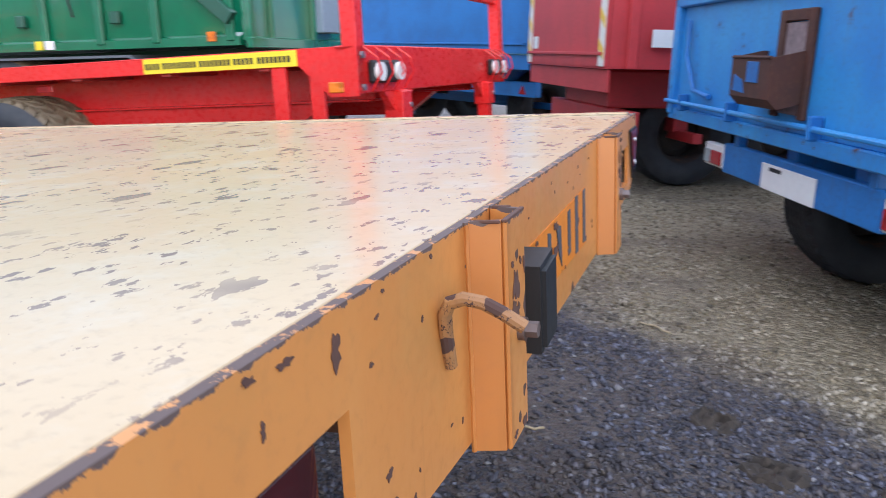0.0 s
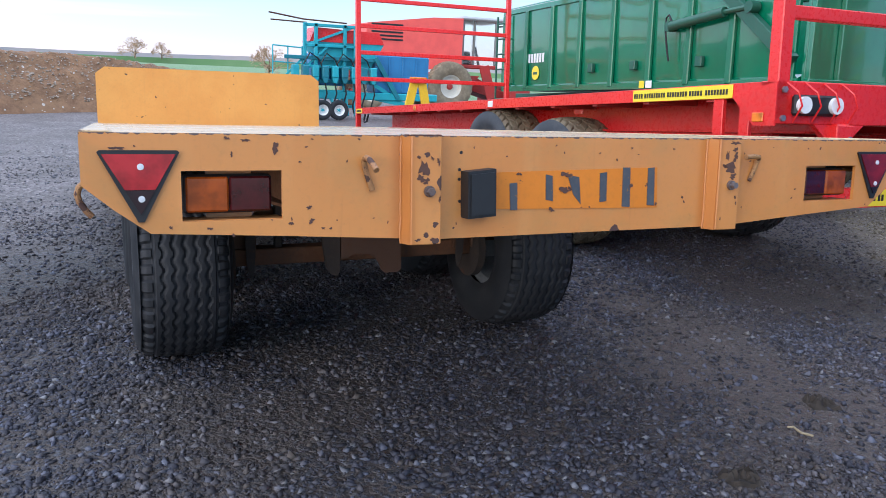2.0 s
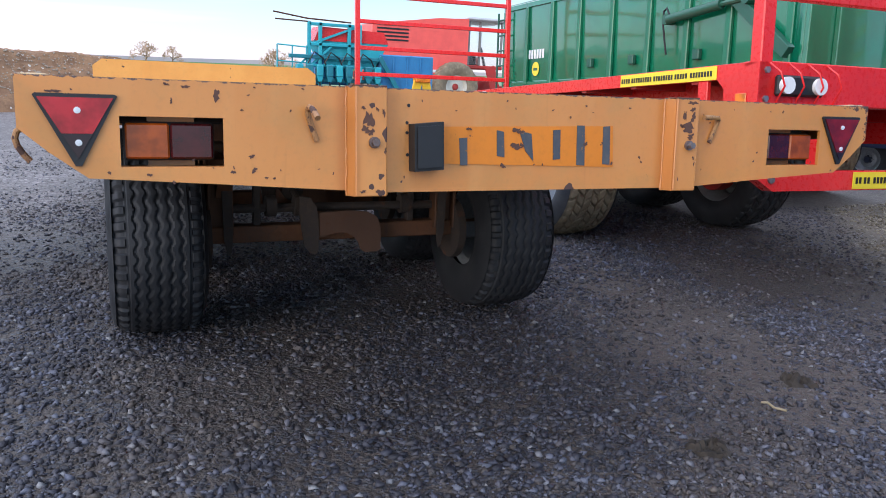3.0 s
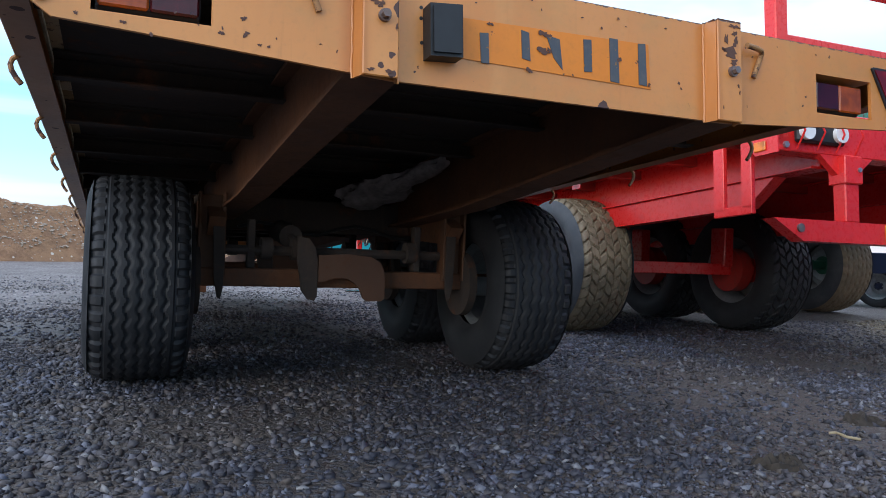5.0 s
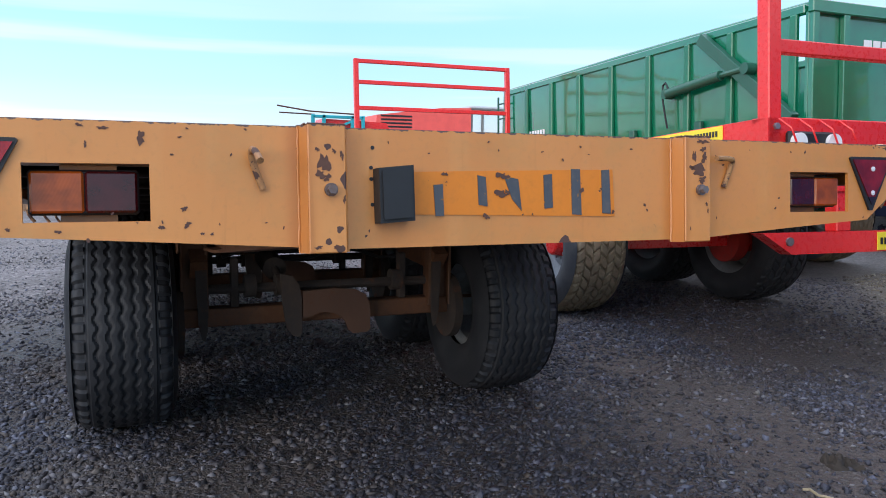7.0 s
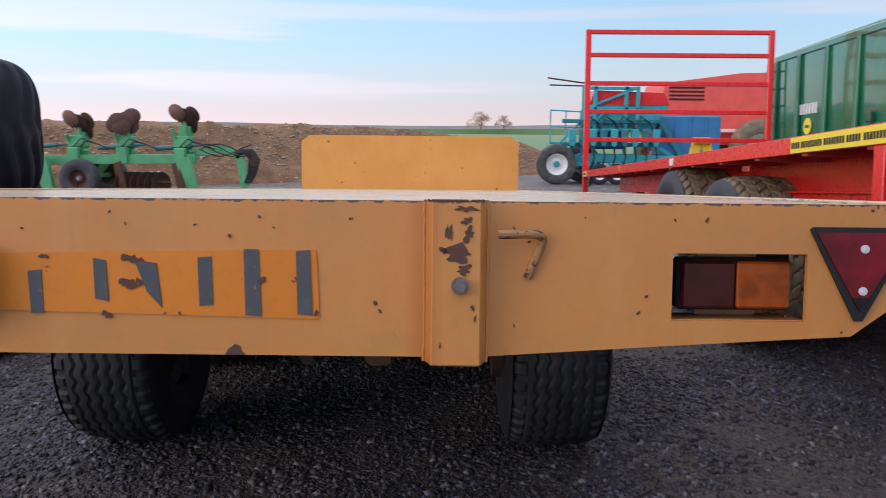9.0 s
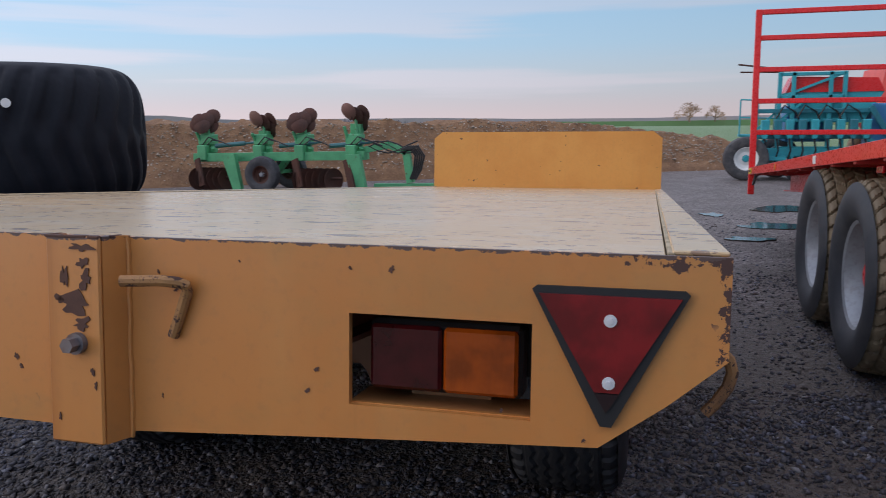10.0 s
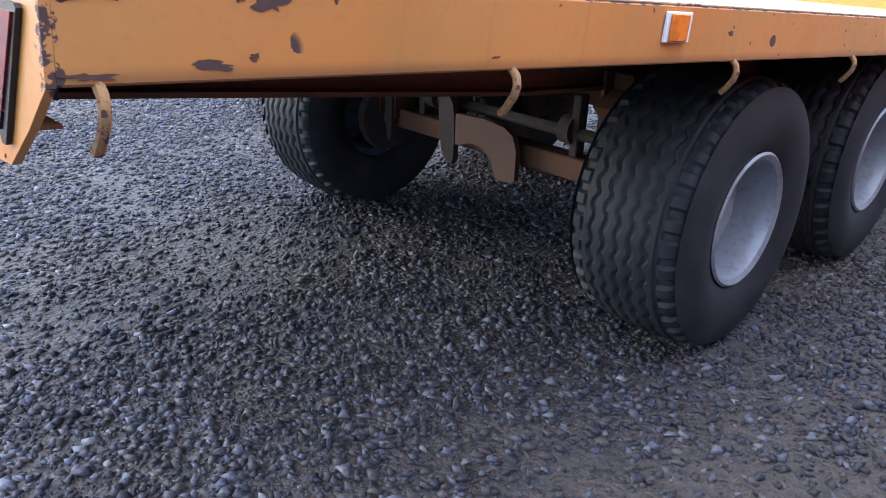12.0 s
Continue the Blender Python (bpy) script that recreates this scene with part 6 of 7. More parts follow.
def build_tyre_stack():
    me = flotation_mesh(0.668, 0.862, 0.34)
    tread, wall, wall_2 = split_tyre(me, "tread", 0), split_tyre(me, "sidewall", 1), split_tyre(me, "sidewall", 2)
    for i, z in enumerate((0.434, 1.290)):
        t = thing("flotation_tyre", "large black flotation tyre lying flat in a stack of two", "tyre", pose(*STACK, z - 0.01, 90, 0, 40 + 75 * i), "stacked flotation tyres")
        part("tread", tread, None, t)
        part("sidewall", wall, None, t)
        part("sidewall", wall_2, None, t)
    s = Mesh().cyl((0, 0, 0), (0, 0, 0.004), 0.026, 20)
    n = Vector((0.84, 0.54, 0.12)).normalized()
    solo("round_sticker", s, WHITE, "small round white sticker on the upper tyre's tread", "sticker", Matrix.Translation(Vector((*STACK, 1.470)) + Vector((0.84, 0.54, 0)) * 0.668) @ n.to_track_quat("Z", "Y").to_matrix().to_4x4())


build_tyre_stack()


# ---- soil bank ----
def bank_material():
    m, nt, b = material("stony_soil")
    vec = coords(nt)
    n = noise_of(nt, vec, 3, 6, 0.65)
    f = noise_of(nt, vec, 22, 5, 0.7)
    c = mixc(nt, step(nt, n, 0.35, 0.65), (0.34, 0.190, 0.098), (0.22, 0.118, 0.064))
    c = mixc(nt, fmath(nt, "MULTIPLY", step(nt, f, 0.45, 0.7), 0.5), c, (0.34, 0.195, 0.105))
    k = chips(nt, vec, 7, 0.80, 0.34, 0.05)
    k = fmath(nt, "MAXIMUM", k, chips(nt, vec, 16, 0.80, 0.40, 0.02))
    c = mixc(nt, k, c, (0.60, 0.54, 0.47))
    nt.links.new(c, b.inputs["Base Color"])
    b.inputs["Roughness"].default_value = 0.95
    bump(nt, b, fmath(nt, "ADD", f, n), 0.8, 0.08)
    return m


def bank_point(y, u):
    """A place on the bank: y along it, u from its foot over the top to its back."""
    foot = -20.3 - 0.72 * y
    top = 1.40 - 0.098 * min(5.0, max(0.0, y)) - 0.42 * min(2.2, max(0.0, y - 5.0)) + 0.15 * min(1.0, max(0.0, (-y - 7) / 6))
    d = 4.2 * u
    h = top * min(1.0, (u / 0.30)) if u < 0.30 else top * (1 - max(0.0, (u - 0.75) / 0.25))
    q = noise.noise((0.9 * y, 2.0 * d, 0.3)) * 0.16 + noise.noise((3.1 * y, 5 * d, 1.3)) * 0.08 + noise.noise((8.3 * y, 9 * d, 4.3)) * 0.06
    w = d + 0.4 * noise.noise((0.5 * y, 0.2, 7.0))
    return (foot - 0.81 * w, y - 0.58 * w, max(-0.05, h + (q if 0.05 < u < 0.97 else 0) - (0.05 if u in (0, 1) else 0)))


def build_bank():
    """A long tipped bank of soil whose end runs out behind the trailers."""
    b = Mesh()
    n, steps = 620, [0, 0.02, 0.045] + [0.07 + 0.023 * i for i in range(13)] + [0.40, 0.46, 0.53, 0.6, 0.68, 0.75, 0.83, 0.92, 1]
    for i in range(n + 1):
        for u in steps:
            b.v.append(bank_point(7.4 - 40 * i / n, u))
    w = len(steps)
    b.f = [(i * w + j, i * w + j + 1, (i + 1) * w + j + 1, (i + 1) * w + j) for i in range(n) for j in range(w - 1)]
    solo("soil_bank", b, bank_material(), "long tipped bank of brown stony soil along the yard edge", "soil bank", kind="structure", smooth=50)
    rng = random.Random(8)
    st = Mesh()
    for i in range(4600):
        y = rng.uniform(-20, 5)
        r = rng.uniform(0.010, 0.036) * (1.5 if rng.random() < 0.06 else 1)
        x, y, z = bank_point(y, rng.uniform(0.055, 0.31))
        x, z = x + r * 0.3, z + r * 0.3
        pts = [(x + r * (rng.uniform(0.7, 1.2)) * a, y + r * rng.uniform(0.8, 1.4) * b_, z + r * rng.uniform(0.6, 1.0) * c) for a, b_, c in ((1, 0, 0), (-1, 0, 0), (0, 1, 0), (0, -1, 0), (0, 0, 1), (0, 0, -1))]
        st.add(pts, [(0, 2, 4), (2, 1, 4), (1, 3, 4), (3, 0, 4), (2, 0, 5), (1, 2, 5), (3, 1, 5), (0, 3, 5)])
    solo("bank_stones", st, plain("pale_stones", (0.42, 0.34, 0.26), 0.9, vary=0.5), "pale stones lying in the soil bank", "stones", kind="stuff", smooth=0)


build_bank()


# ---- distance ----
def build_hills():
    # the haze of the distance is part of the hill and field colours
    m, nt, b = material("hazy_hill")
    vec = coords(nt)
    n = noise_of(nt, vec, 0.01, 5)
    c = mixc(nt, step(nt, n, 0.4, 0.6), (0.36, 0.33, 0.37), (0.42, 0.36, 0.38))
    nt.links.new(c, b.inputs["Base Color"])
    b.inputs["Roughness"].default_value = 1.0
    field, ft, fb = material("hazy_green_field")
    fn = noise_of(ft, coords(ft), 0.03, 4)
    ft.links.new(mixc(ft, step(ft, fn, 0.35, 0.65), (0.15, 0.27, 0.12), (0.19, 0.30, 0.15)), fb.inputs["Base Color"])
    fb.inputs["Roughness"].default_value = 1.0
    for name, r, h0, seed in (("far_hills", 2100, 21.0, 2.0), ("far_field", 650, 4.3, 5.0)):
        h = Mesh()
        k = 120
        for i in range(k + 1):
            a = radians(88 + 190 * i / k)
            z = (h0 if r > 1000 else h0 * min(1.0, max(0.0, (205 - math.degrees(a)) / 12))) * (0.8 + 0.4 * (0.5 + noise.noise((i * 0.09, seed, 0))) + 0.5 * math.exp(-((math.degrees(a) - 215.5) / 2.6) ** 2)) + (1.5 * noise.noise((i * 1.7, seed, 3)) if r > 1000 else 0)
            h.v += [(r * math.cos(a), r * math.sin(a), -4), (r * math.cos(a), r * math.sin(a), z), (1.25 * r * math.cos(a), 1.25 * r * math.sin(a), -4)]
        for i in range(k):
            h.f += [(3 * i, 3 * i + 1, 3 * i + 4, 3 * i + 3), (3 * i + 1, 3 * i + 2, 3 * i + 5, 3 * i + 4)]
        solo(name, h, m if r > 1000 else field, "low hazy hills on the horizon" if r > 1000 else "hazy pale green field rising to the skyline", "hills" if r > 1000 else "field", kind="structure", smooth=80)


build_hills()


def bare_tree(x, y, height, spread, seed, group="bare trees", z=0.0):
    rng = random.Random(seed)
    t = thing("tree", "bare winter tree with fine brown twigs", "tree", pose(x, y, z), group)
    trunk, crown = Mesh(), Mesh()
    trunk.cyl((0, 0, -0.2), (0, 0, height * 0.2), height * 0.035, 8, height * 0.026)

    def grow(p, d, ln, r, depth):
        q = p + d * ln
        (trunk if depth < 2 else crown).cyl(p, q, max(r, height * 0.0035), 5 if depth < 3 else 3, max(r * 0.62, height * 0.0025), False)
        if depth >= 5:
            return
        for _ in range(3 if depth < 2 else 4):
            e = Vector((rng.gauss(0, 1), rng.gauss(0, 1), rng.gauss(0, 0.6) + 0.15)).normalized()
            nd = (d * 0.9 + e * spread * 0.8).normalized()
            grow(q, nd, ln * rng.uniform(0.60, 0.80), r * 0.58, depth + 1)
    grow(Vector((0, 0, height * 0.18)), Vector((0.05, 0.05, 1)).normalized(), height * 0.22, height * 0.022, 1)
    for k in range(6):
        a = 1.05 * k + rng.uniform(-0.4, 0.4)
        up = rng.uniform(0.25, 1.1)
        grow(Vector((0, 0, height * (0.10 + 0.02 * k))), Vector((math.cos(a), math.sin(a), up)).normalized(), height * rng.uniform(0.19, 0.27), height * 0.017, 1)
    part("trunk", trunk, BARK, t)
    part("crown", crown, TWIGS, t)


# two trees and one larger beyond the field, and trees behind the green trailer
for x, y, h, s, seed in ((-640, 27.5, 20.0, 1.05, 1), (-640, 46.5, 16.5, 1.05, 2), (-107, 21.7, 5.4, 1.0, 3)):
    bare_tree(x, y, h, s, seed, "bare trees beyond the field", 3.2 if x < -300 else 0.0)
for x, y, h, seed in ((-40, 31, 9.5, 5), (-37, 34.5, 11.0, 6), (-42, 39, 11.5, 7)):
    bare_tree(x, y, h, 0.9, seed, "bare trees behind the machines")


def build_hedge():
    """A far hedge and tree line as many small clumps of twigs."""
    rng = random.Random(4)
    b = Mesh()
    for i in range(4200):
        a = radians(rng.uniform(196, 262))
        r = rng.uniform(150, 175)
        tall = 0.55 + min(1.0, max(0.0, (math.degrees(a) - 214) / 14))
        h = (1.9 + 1.1 * math.sin(21 * a) * math.sin(8.3 * a + 1) + rng.uniform(-0.5, 1.0)) * tall
        c = Vector((r * math.cos(a), r * math.sin(a), 0))
        for _ in range(3):
            q = c + Vector((rng.gauss(0, 0.9), rng.gauss(0, 0.9), h * rng.uniform(0.3, 1.0)))
            s = rng.uniform(0.35, 0.9)
            pts = [q + s * Vector(p) * rng.uniform(0.6, 1.3) for p in ((1, 0, 0), (-0.6, 0.8, 0), (-0.6, -0.8, 0), (0, 0, 1.1), (0, 0, -1.0))]
            b.add(pts, [(0, 1, 3), (1, 2, 3), (2, 0, 3), (1, 0, 4), (2, 1, 4), (0, 2, 4)])
    # the hedge's pale grey includes the haze in front of it
    solo("far_hedge", b, plain("hedge_haze_grey", (0.24, 0.225, 0.235), 0.95, vary=0.4), "far winter hedge and tree line, haze-grey in its colour", "hedge", kind="stuff", smooth=0)


build_hedge()


# ---- green disc cultivator ----
def disc(b, c, axis, r=0.30):
    """A dished cultivator disc."""
    c, axis = Vector(c), Vector(axis).normalized()
    q = axis.to_track_quat("Y", "Z").to_matrix().to_4x4()
    b.lathe([(-0.055, 0.001), (-0.05, r * 0.35), (-0.028, r * 0.72), (0.0, r), (0.006, r), (-0.020, r * 0.72), (-0.042, r * 0.35), (-0.047, 0.001)], 22, Matrix.Translation(c) @ q)


DISCP = paint("worn_disc_steel", (0.24, 0.12, 0.10), (0.18, 0.09, 0.07), 0.6, 0.3, (0.12, 0.06, 0.04), metal=0.2)


RAMTEAL = paint("dull_teal_ram_paint", (0.03, 0.15, 0.16), (0.025, 0.12, 0.13), 0.5, 0.3, (0.05, 0.06, 0.06))


def build_cultivator():
    t = thing("disc_cultivator", "green disc cultivator with raised rusty discs, folded and parked", "cultivator", pose(-14.0, -4.63, 0, 0, 0, 0) @ Matrix.Scale(0.94, 4))
    # local y along the machine (towards +y is its right end)
    fr = Mesh().beam((0.12, -2.7, 0.74), (0.12, 1.45, 0.80), 0.16, 0.19)
    fr.beam((-0.7, -2.5, 0.70), (-0.7, 1.2, 0.76), 0.14, 0.16)
    fr.beam((-0.7, -1.4, 0.72), (0, -1.4, 0.74), 0.12, 0.14).beam((-0.7, 0.9, 0.75), (0, 0.9, 0.77), 0.12, 0.14)
    part("frame", fr, CULT, t, "green steel frame")
    for y in (-1.75, 1.20):
        leg = Mesh().prism([(y - 0.10, 0.83), (y + 0.22, 0.83), (y + 0.36, 0.05), (y + 0.16, 0.05)], "x", 0.30, 0.44)
        part("leg", leg, CULT, t, "tapered green leg")
    arm = Mesh().beam((0, 1.3, 0.90), (0, 1.95, 1.02), 0.12, 0.14).beam((0, 1.95, 1.02), (0, 2.35, 0.86), 0.12, 0.14).beam((0, 2.33, 0.90), (0, 2.42, 0.22), 0.12, 0.16)
    arm.beam((0, 1.6, 0.14), (0, 3.2, 0.17), 0.10, 0.10)
    part("drawbar_arm", arm, CULT, t, "green headstock arm")
    # two lower gangs
    for y0 in (-2.55, 0.0):
        for i in range(6):
            g = Mesh()
            disc(g, (0.25, y0 + 0.15 * i, 0.27), (0.55, 1, 0), 0.26)
            part("disc", g, RUSTY, t)
        part("gang_shaft", Mesh().cyl((0.25, y0 - 0.1, 0.31), (0.25, y0 + 0.95, 0.31), 0.03, 10), RUSTY, t)
    # raised wings
    for y, h, s in ((-2.45, 1.62, -1), (-1.05, 1.58, 1), (-0.05, 1.62, -1), (1.15, 1.72, 1)):
        w = Mesh().beam((-0.1, y, 0.85), (-0.1, y + 0.04 * s, h - 0.25), 0.20, 0.24).beam((-0.1, y, 1.05), (0.1, y + 0.2, 0.90), 0.08, 0.10)
        w.box(-0.22, 0.10, y - 0.17, y + 0.17, 1.02, 1.26, 0.02).box(-0.2, 0.06, y - 0.12, y + 0.16, 0.84, 0.98, 0.02)
        part("wing_arm", w, CULT, t, "raised green wing arm")
        spots = ((0.14, -0.06, 0.02), (0.02, 0.06, -0.06), (-0.08, 0.14, -0.14), (-0.04, 0.20, -0.02), (-0.16, 0.10, -0.24)) if s > 0 else ((-0.12, 0.10, 0.04), (0.02, 0.02, -0.04), (0.10, -0.10, -0.06), (0.14, -0.02, -0.17), (0.04, -0.18, -0.14), (-0.06, 0.08, -0.16))
        for p, q, r in spots:
            g = Mesh()
            disc(g, (p, y + q, h + r), (-1.0, 0.30 * s + 0.6 * q, 0.45 * s), 0.185)
            part("disc", g, DISCP if p > 0.13 and s > 0 else RUSTY, t, "rusty brown raised disc")
        br = Mesh().beam((0.0, y - 0.10, 0.98), (0.16, y - 0.16, h - 0.30), 0.05, 0.06).beam((0.05, y + 0.10, 1.0), (0.0, y + 0.05, h - 0.15), 0.05, 0.05)
        part("wing_bracket", br, CULT, t)
        part("scraper", Mesh().beam((0.36, y - 0.05, 0.72), (0.44, y + 0.10, 0.12), 0.05, 0.20), RUSTY, t, "rusty leg plate")
        part("clamp", Mesh().box(0.02, 0.26, y - 0.11, y + 0.11, 0.68, 1.02, 0.015), CULT, t)
        for i in range(2):
            hz = [(0.12, y - 0.05 + 0.12 * i, 1.02), (0.18, y + 0.15 + 0.1 * i, 1.20 - 0.06 * i), (0.16, y + 0.45, 1.10), (0.14, y + 0.70, 1.00)]
            part("hose", Mesh().tube(hz, 0.014, 6), HOSE, t)
        part("wing_shaft", Mesh().cyl((0.16, y - 0.02 * s, h - 0.16), (-0.2, y + 0.1 * s, h + 0.10), 0.025, 8), RUSTY, t)
    for y in (-2.2, -0.6, 0.6):
        r = Mesh().cyl((0.05, y, 1.0), (0.05, y + 0.75, 1.06), 0.05, 12).cyl((0.05, y + 0.75, 1.06), (0.05, y + 1.0, 1.08), 0.025, 10)
        part("hydraulic_ram", r, RAMTEAL, t)
    for i in range(4):
        h = [(0.05, 1.5 + 0.22 * k, 0.98 + 0.13 * math.sin(k * 0.9 + i)) for k in range(6)]
        part("hose", Mesh().tube(h, 0.016, 7), HOSE, t)
    for i in range(5):
        part("hose", Mesh().tube([(0.1, 2.25 + 0.05 * i, 0.92), (0.1, 2.42 + 0.05 * i, 1.00), (0.1, 2.56 + 0.05 * i, 0.80), (0.1, 2.52 + 0.04 * i, 0.50), (0.1, 2.44 + 0.03 * i, 0.30)], 0.022, 7), HOSE, t)
    tyre = tyre_mesh("tyre", rubber("grey_worn_rubber", (0.04, 0.042, 0.048), (0.10, 0.10, 0.11), 0.6), 0.40, 0.26, 0.19, road_tread, 0.008, 90, 24, 0.02, 0.01)
    rm, hm = rim_mesh("rim", RUSTY, 0.19, 0.26, 0.06), hub_mesh("wheel", RIM, 0.19, 0.26, 0.07, 0.05, 0.04)
    add_wheel(t, tyre, rm, hm, pose(0.42, -0.85, 0.39, 0, 0, 90), "transport wheel with grey tyre")
    add_wheel(t, tyre, rm, hm, pose(-0.95, -0.85, 0.39, 0, 0, 90), "transport wheel with grey tyre")
    part("axle", Mesh().box(-0.95, 0.42, -0.90, -0.80, 0.36, 0.44, 0.006), CULT, t)
    part("axle_arm", Mesh().beam((-0.3, -0.85, 0.40), (-0.3, -0.5, 0.82), 0.12, 0.12), CULT, t)


build_cultivator()


# ---- teal seed drill with its blue hopper ----
def build_drill():
    t = thing("seed_drill", "teal farm drill with folded frame, red hopper lid and white-rimmed wheel", "drill", pose(-19.2, 4.4, 0))
    BL = paint("drill_blue_paint", (0.03, 0.20, 0.42), (0.025, 0.16, 0.34), 0.45, 0.25, (0.08, 0.09, 0.10), grain=0.1)
    fr = Mesh()
    for y in (0.75, 1.05, 1.85, 2.15):
        fr.box(-0.05, 0.05, y - 0.045, y + 0.045, 0.25, 2.52, 0.01)
    for z in (0.35, 0.75, 1.4, 1.95, 2.47):
        fr.box(-0.05, 0.05, 0.75, 2.15, z - 0.04, z + 0.04, 0.01)
    fr.beam((0, 0.8, 1.95), (0, 2.1, 2.47), 0.06, 0.06).beam((0, 0.8, 1.4), (0, 1.4, 1.95), 0.06, 0.06)
    part("upright_frame", fr, TEAL, t, "teal folded upright frame")
    base = Mesh().box(-0.3, 0.1, 0.4, 4.6, 0.55, 0.75, 0.02).beam((0, 2.2, 0.7), (0, 4.4, 0.30), 0.10, 0.12).beam((0, 2.3, 1.2), (0, 3.6, 0.45), 0.08, 0.10).beam((0, 0.1, 1.0), (0, 0.8, 1.7), 0.05, 0.05)
    part("toolbar", base, TEAL, t)
    part("hopper", Mesh().prism([(0.9, 2.05), (3.0, 2.05), (2.6, 1.35), (1.3, 1.35)], "x", -0.9, -0.08), TEAL, t, "teal seed hopper")
    part("hopper_lid", Mesh().prism([(0.9, 2.05), (3.0, 2.05), (2.85, 2.36), (1.05, 2.42)], "x", -0.9, -0.06), RED, t, "red hopper lid")
    part("blue_tank", Mesh().box(-1.0, -0.1, 0.95, 1.9, 0.9, 1.75, 0.03), BL, t)
    part("front_tank", Mesh().box(-0.8, 0.0, 2.75, 4.35, 0.75, 1.78, 0.03), BL, t, "blue steel box")
    for y in (3.15, 3.55, 3.95):
        part("tank_rib", Mesh().box(0.0, 0.03, y - 0.02, y + 0.02, 0.78, 1.75, 0.005), BL, t)
    mk = Mesh().tube([(0, 1.9, 2.56), (0, 0.7, 2.60), (0, -0.2, 2.72)], 0.020, 8).tube([(0, 0.8, 2.52), (0, -0.15, 2.54)], 0.018, 8)
    part("marker_arm", mk, RUSTY, t, "thin folded marker arm")
    pl = Mesh().box(-0.4, 0.0, -0.1, 0.7, 1.02, 1.08, 0.01)
    for y in (-0.1, 0.3, 0.68):
        pl.tube([(0, y, 1.05), (0, y, 1.90)], 0.018, 7)
    pl.tube([(0, -0.1, 1.90), (0, 0.7, 1.86)], 0.018, 7).tube([(0, -0.1, 1.48), (0, 0.7, 1.45)], 0.018, 7)
    part("loading_platform", pl, TEAL, t, "teal loading platform with rails")
    deep = paint("drill_deep_teal", (0.012, 0.20, 0.25), (0.012, 0.16, 0.20), 0.45, 0.3, (0.05, 0.06, 0.07))
    for z in (1.02, 1.62):
        part("cross_beam", Mesh().box(-0.02, 0.10, 0.2, 2.75, z - 0.05, z + 0.05, 0.01), deep, t)
    for i in range(9):
        y = 0.45 + 0.27 * i
        u = part("seed_meter", Mesh().box(0.10, 0.30, y - 0.09, y + 0.09, 1.12, 1.42, 0.02).prism([(y - 0.09, 1.12), (y + 0.09, 1.12), (y + 0.04, 0.98), (y - 0.04, 0.98)], "x", 0.12, 0.28), deep if i % 2 else TEAL, t, "teal seed metering unit")
        part("seed_tube", Mesh().tube([(0.20, y, 0.99), (0.26, y + 0.04, 0.70), (0.20, y - 0.03, 0.40), (0.26, y, 0.18)], 0.022, 7), HOSE, u)
    for i in range(4):
        part("hose", Mesh().tube([(0.1, 0.7 + 0.45 * i, 1.45), (0.18, 0.85 + 0.45 * i, 1.75), (0.12, 1.1 + 0.45 * i, 1.60), (0.1, 1.2 + 0.45 * i, 1.40)], 0.02, 7), HOSE, t)
    part("lift_arm", Mesh().beam((0.1, 2.7, 1.7), (0.1, 3.4, 0.6), 0.09, 0.12).beam((0.12, 0.2, 0.95), (0.12, -0.4, 0.60), 0.07, 0.10), deep, t)
    for i in range(7):
        part("coulter", Mesh().beam((0.05, 0.9 + 0.2 * i, 0.6), (0.25, 0.9 + 0.2 * i, 0.12), 0.05, 0.08), TEAL, t)
    tyre = tyre_mesh("tyre", rubber("grey_worn_rubber_light", (0.05, 0.05, 0.055), (0.15, 0.145, 0.14), 0.6), 0.52, 0.34, 0.27, road_tread, 0.008, 90, 24, 0.02, 0.01)
    rm, hm = rim_mesh("rim", WHITE, 0.27, 0.34, 0.07), hub_mesh("wheel", TEAL, 0.27, 0.34, 0.08, 0.07, 0.05)
    add_wheel(t, tyre, rm, hm, pose(0.25, 0.05, 0.51, 0, 0, 90), "white-rimmed wheel with grey tyre")
    add_wheel(t, tyre, rm, hm, pose(-1.0, 0.9, 0.51, 0, 0, 90), "white-rimmed wheel with grey tyre")
    part("axle", Mesh().box(-1.0, 0.25, 0.0, 0.95, 0.46, 0.56, 0.01), TEAL, t)
    small = tyre_mesh("tyre", TYRE, 0.27, 0.20, 0.14, road_tread, 0.006, 60, 16, 0.02, 0.008)
    rms, hms = rim_mesh("rim", WHITE, 0.14, 0.20, 0.05), hub_mesh("wheel", TEAL, 0.14, 0.20, 0.06, 0.04, 0.03)
    for y in (1.17, 1.62):
        add_wheel(t, small, rms, hms, pose(0.30, y, 0.264, 0, 0, 90), "small white-rimmed press wheel")
        part("wheel_arm", Mesh().beam((0.16, y, 0.27), (0.05, y - 0.2, 0.60), 0.05, 0.06), TEAL, t)
    part("wheel_arm", Mesh().beam((0.0, 0.05, 0.5), (0.0, 0.5, 0.95), 0.08, 0.10), TEAL, t)


build_drill()


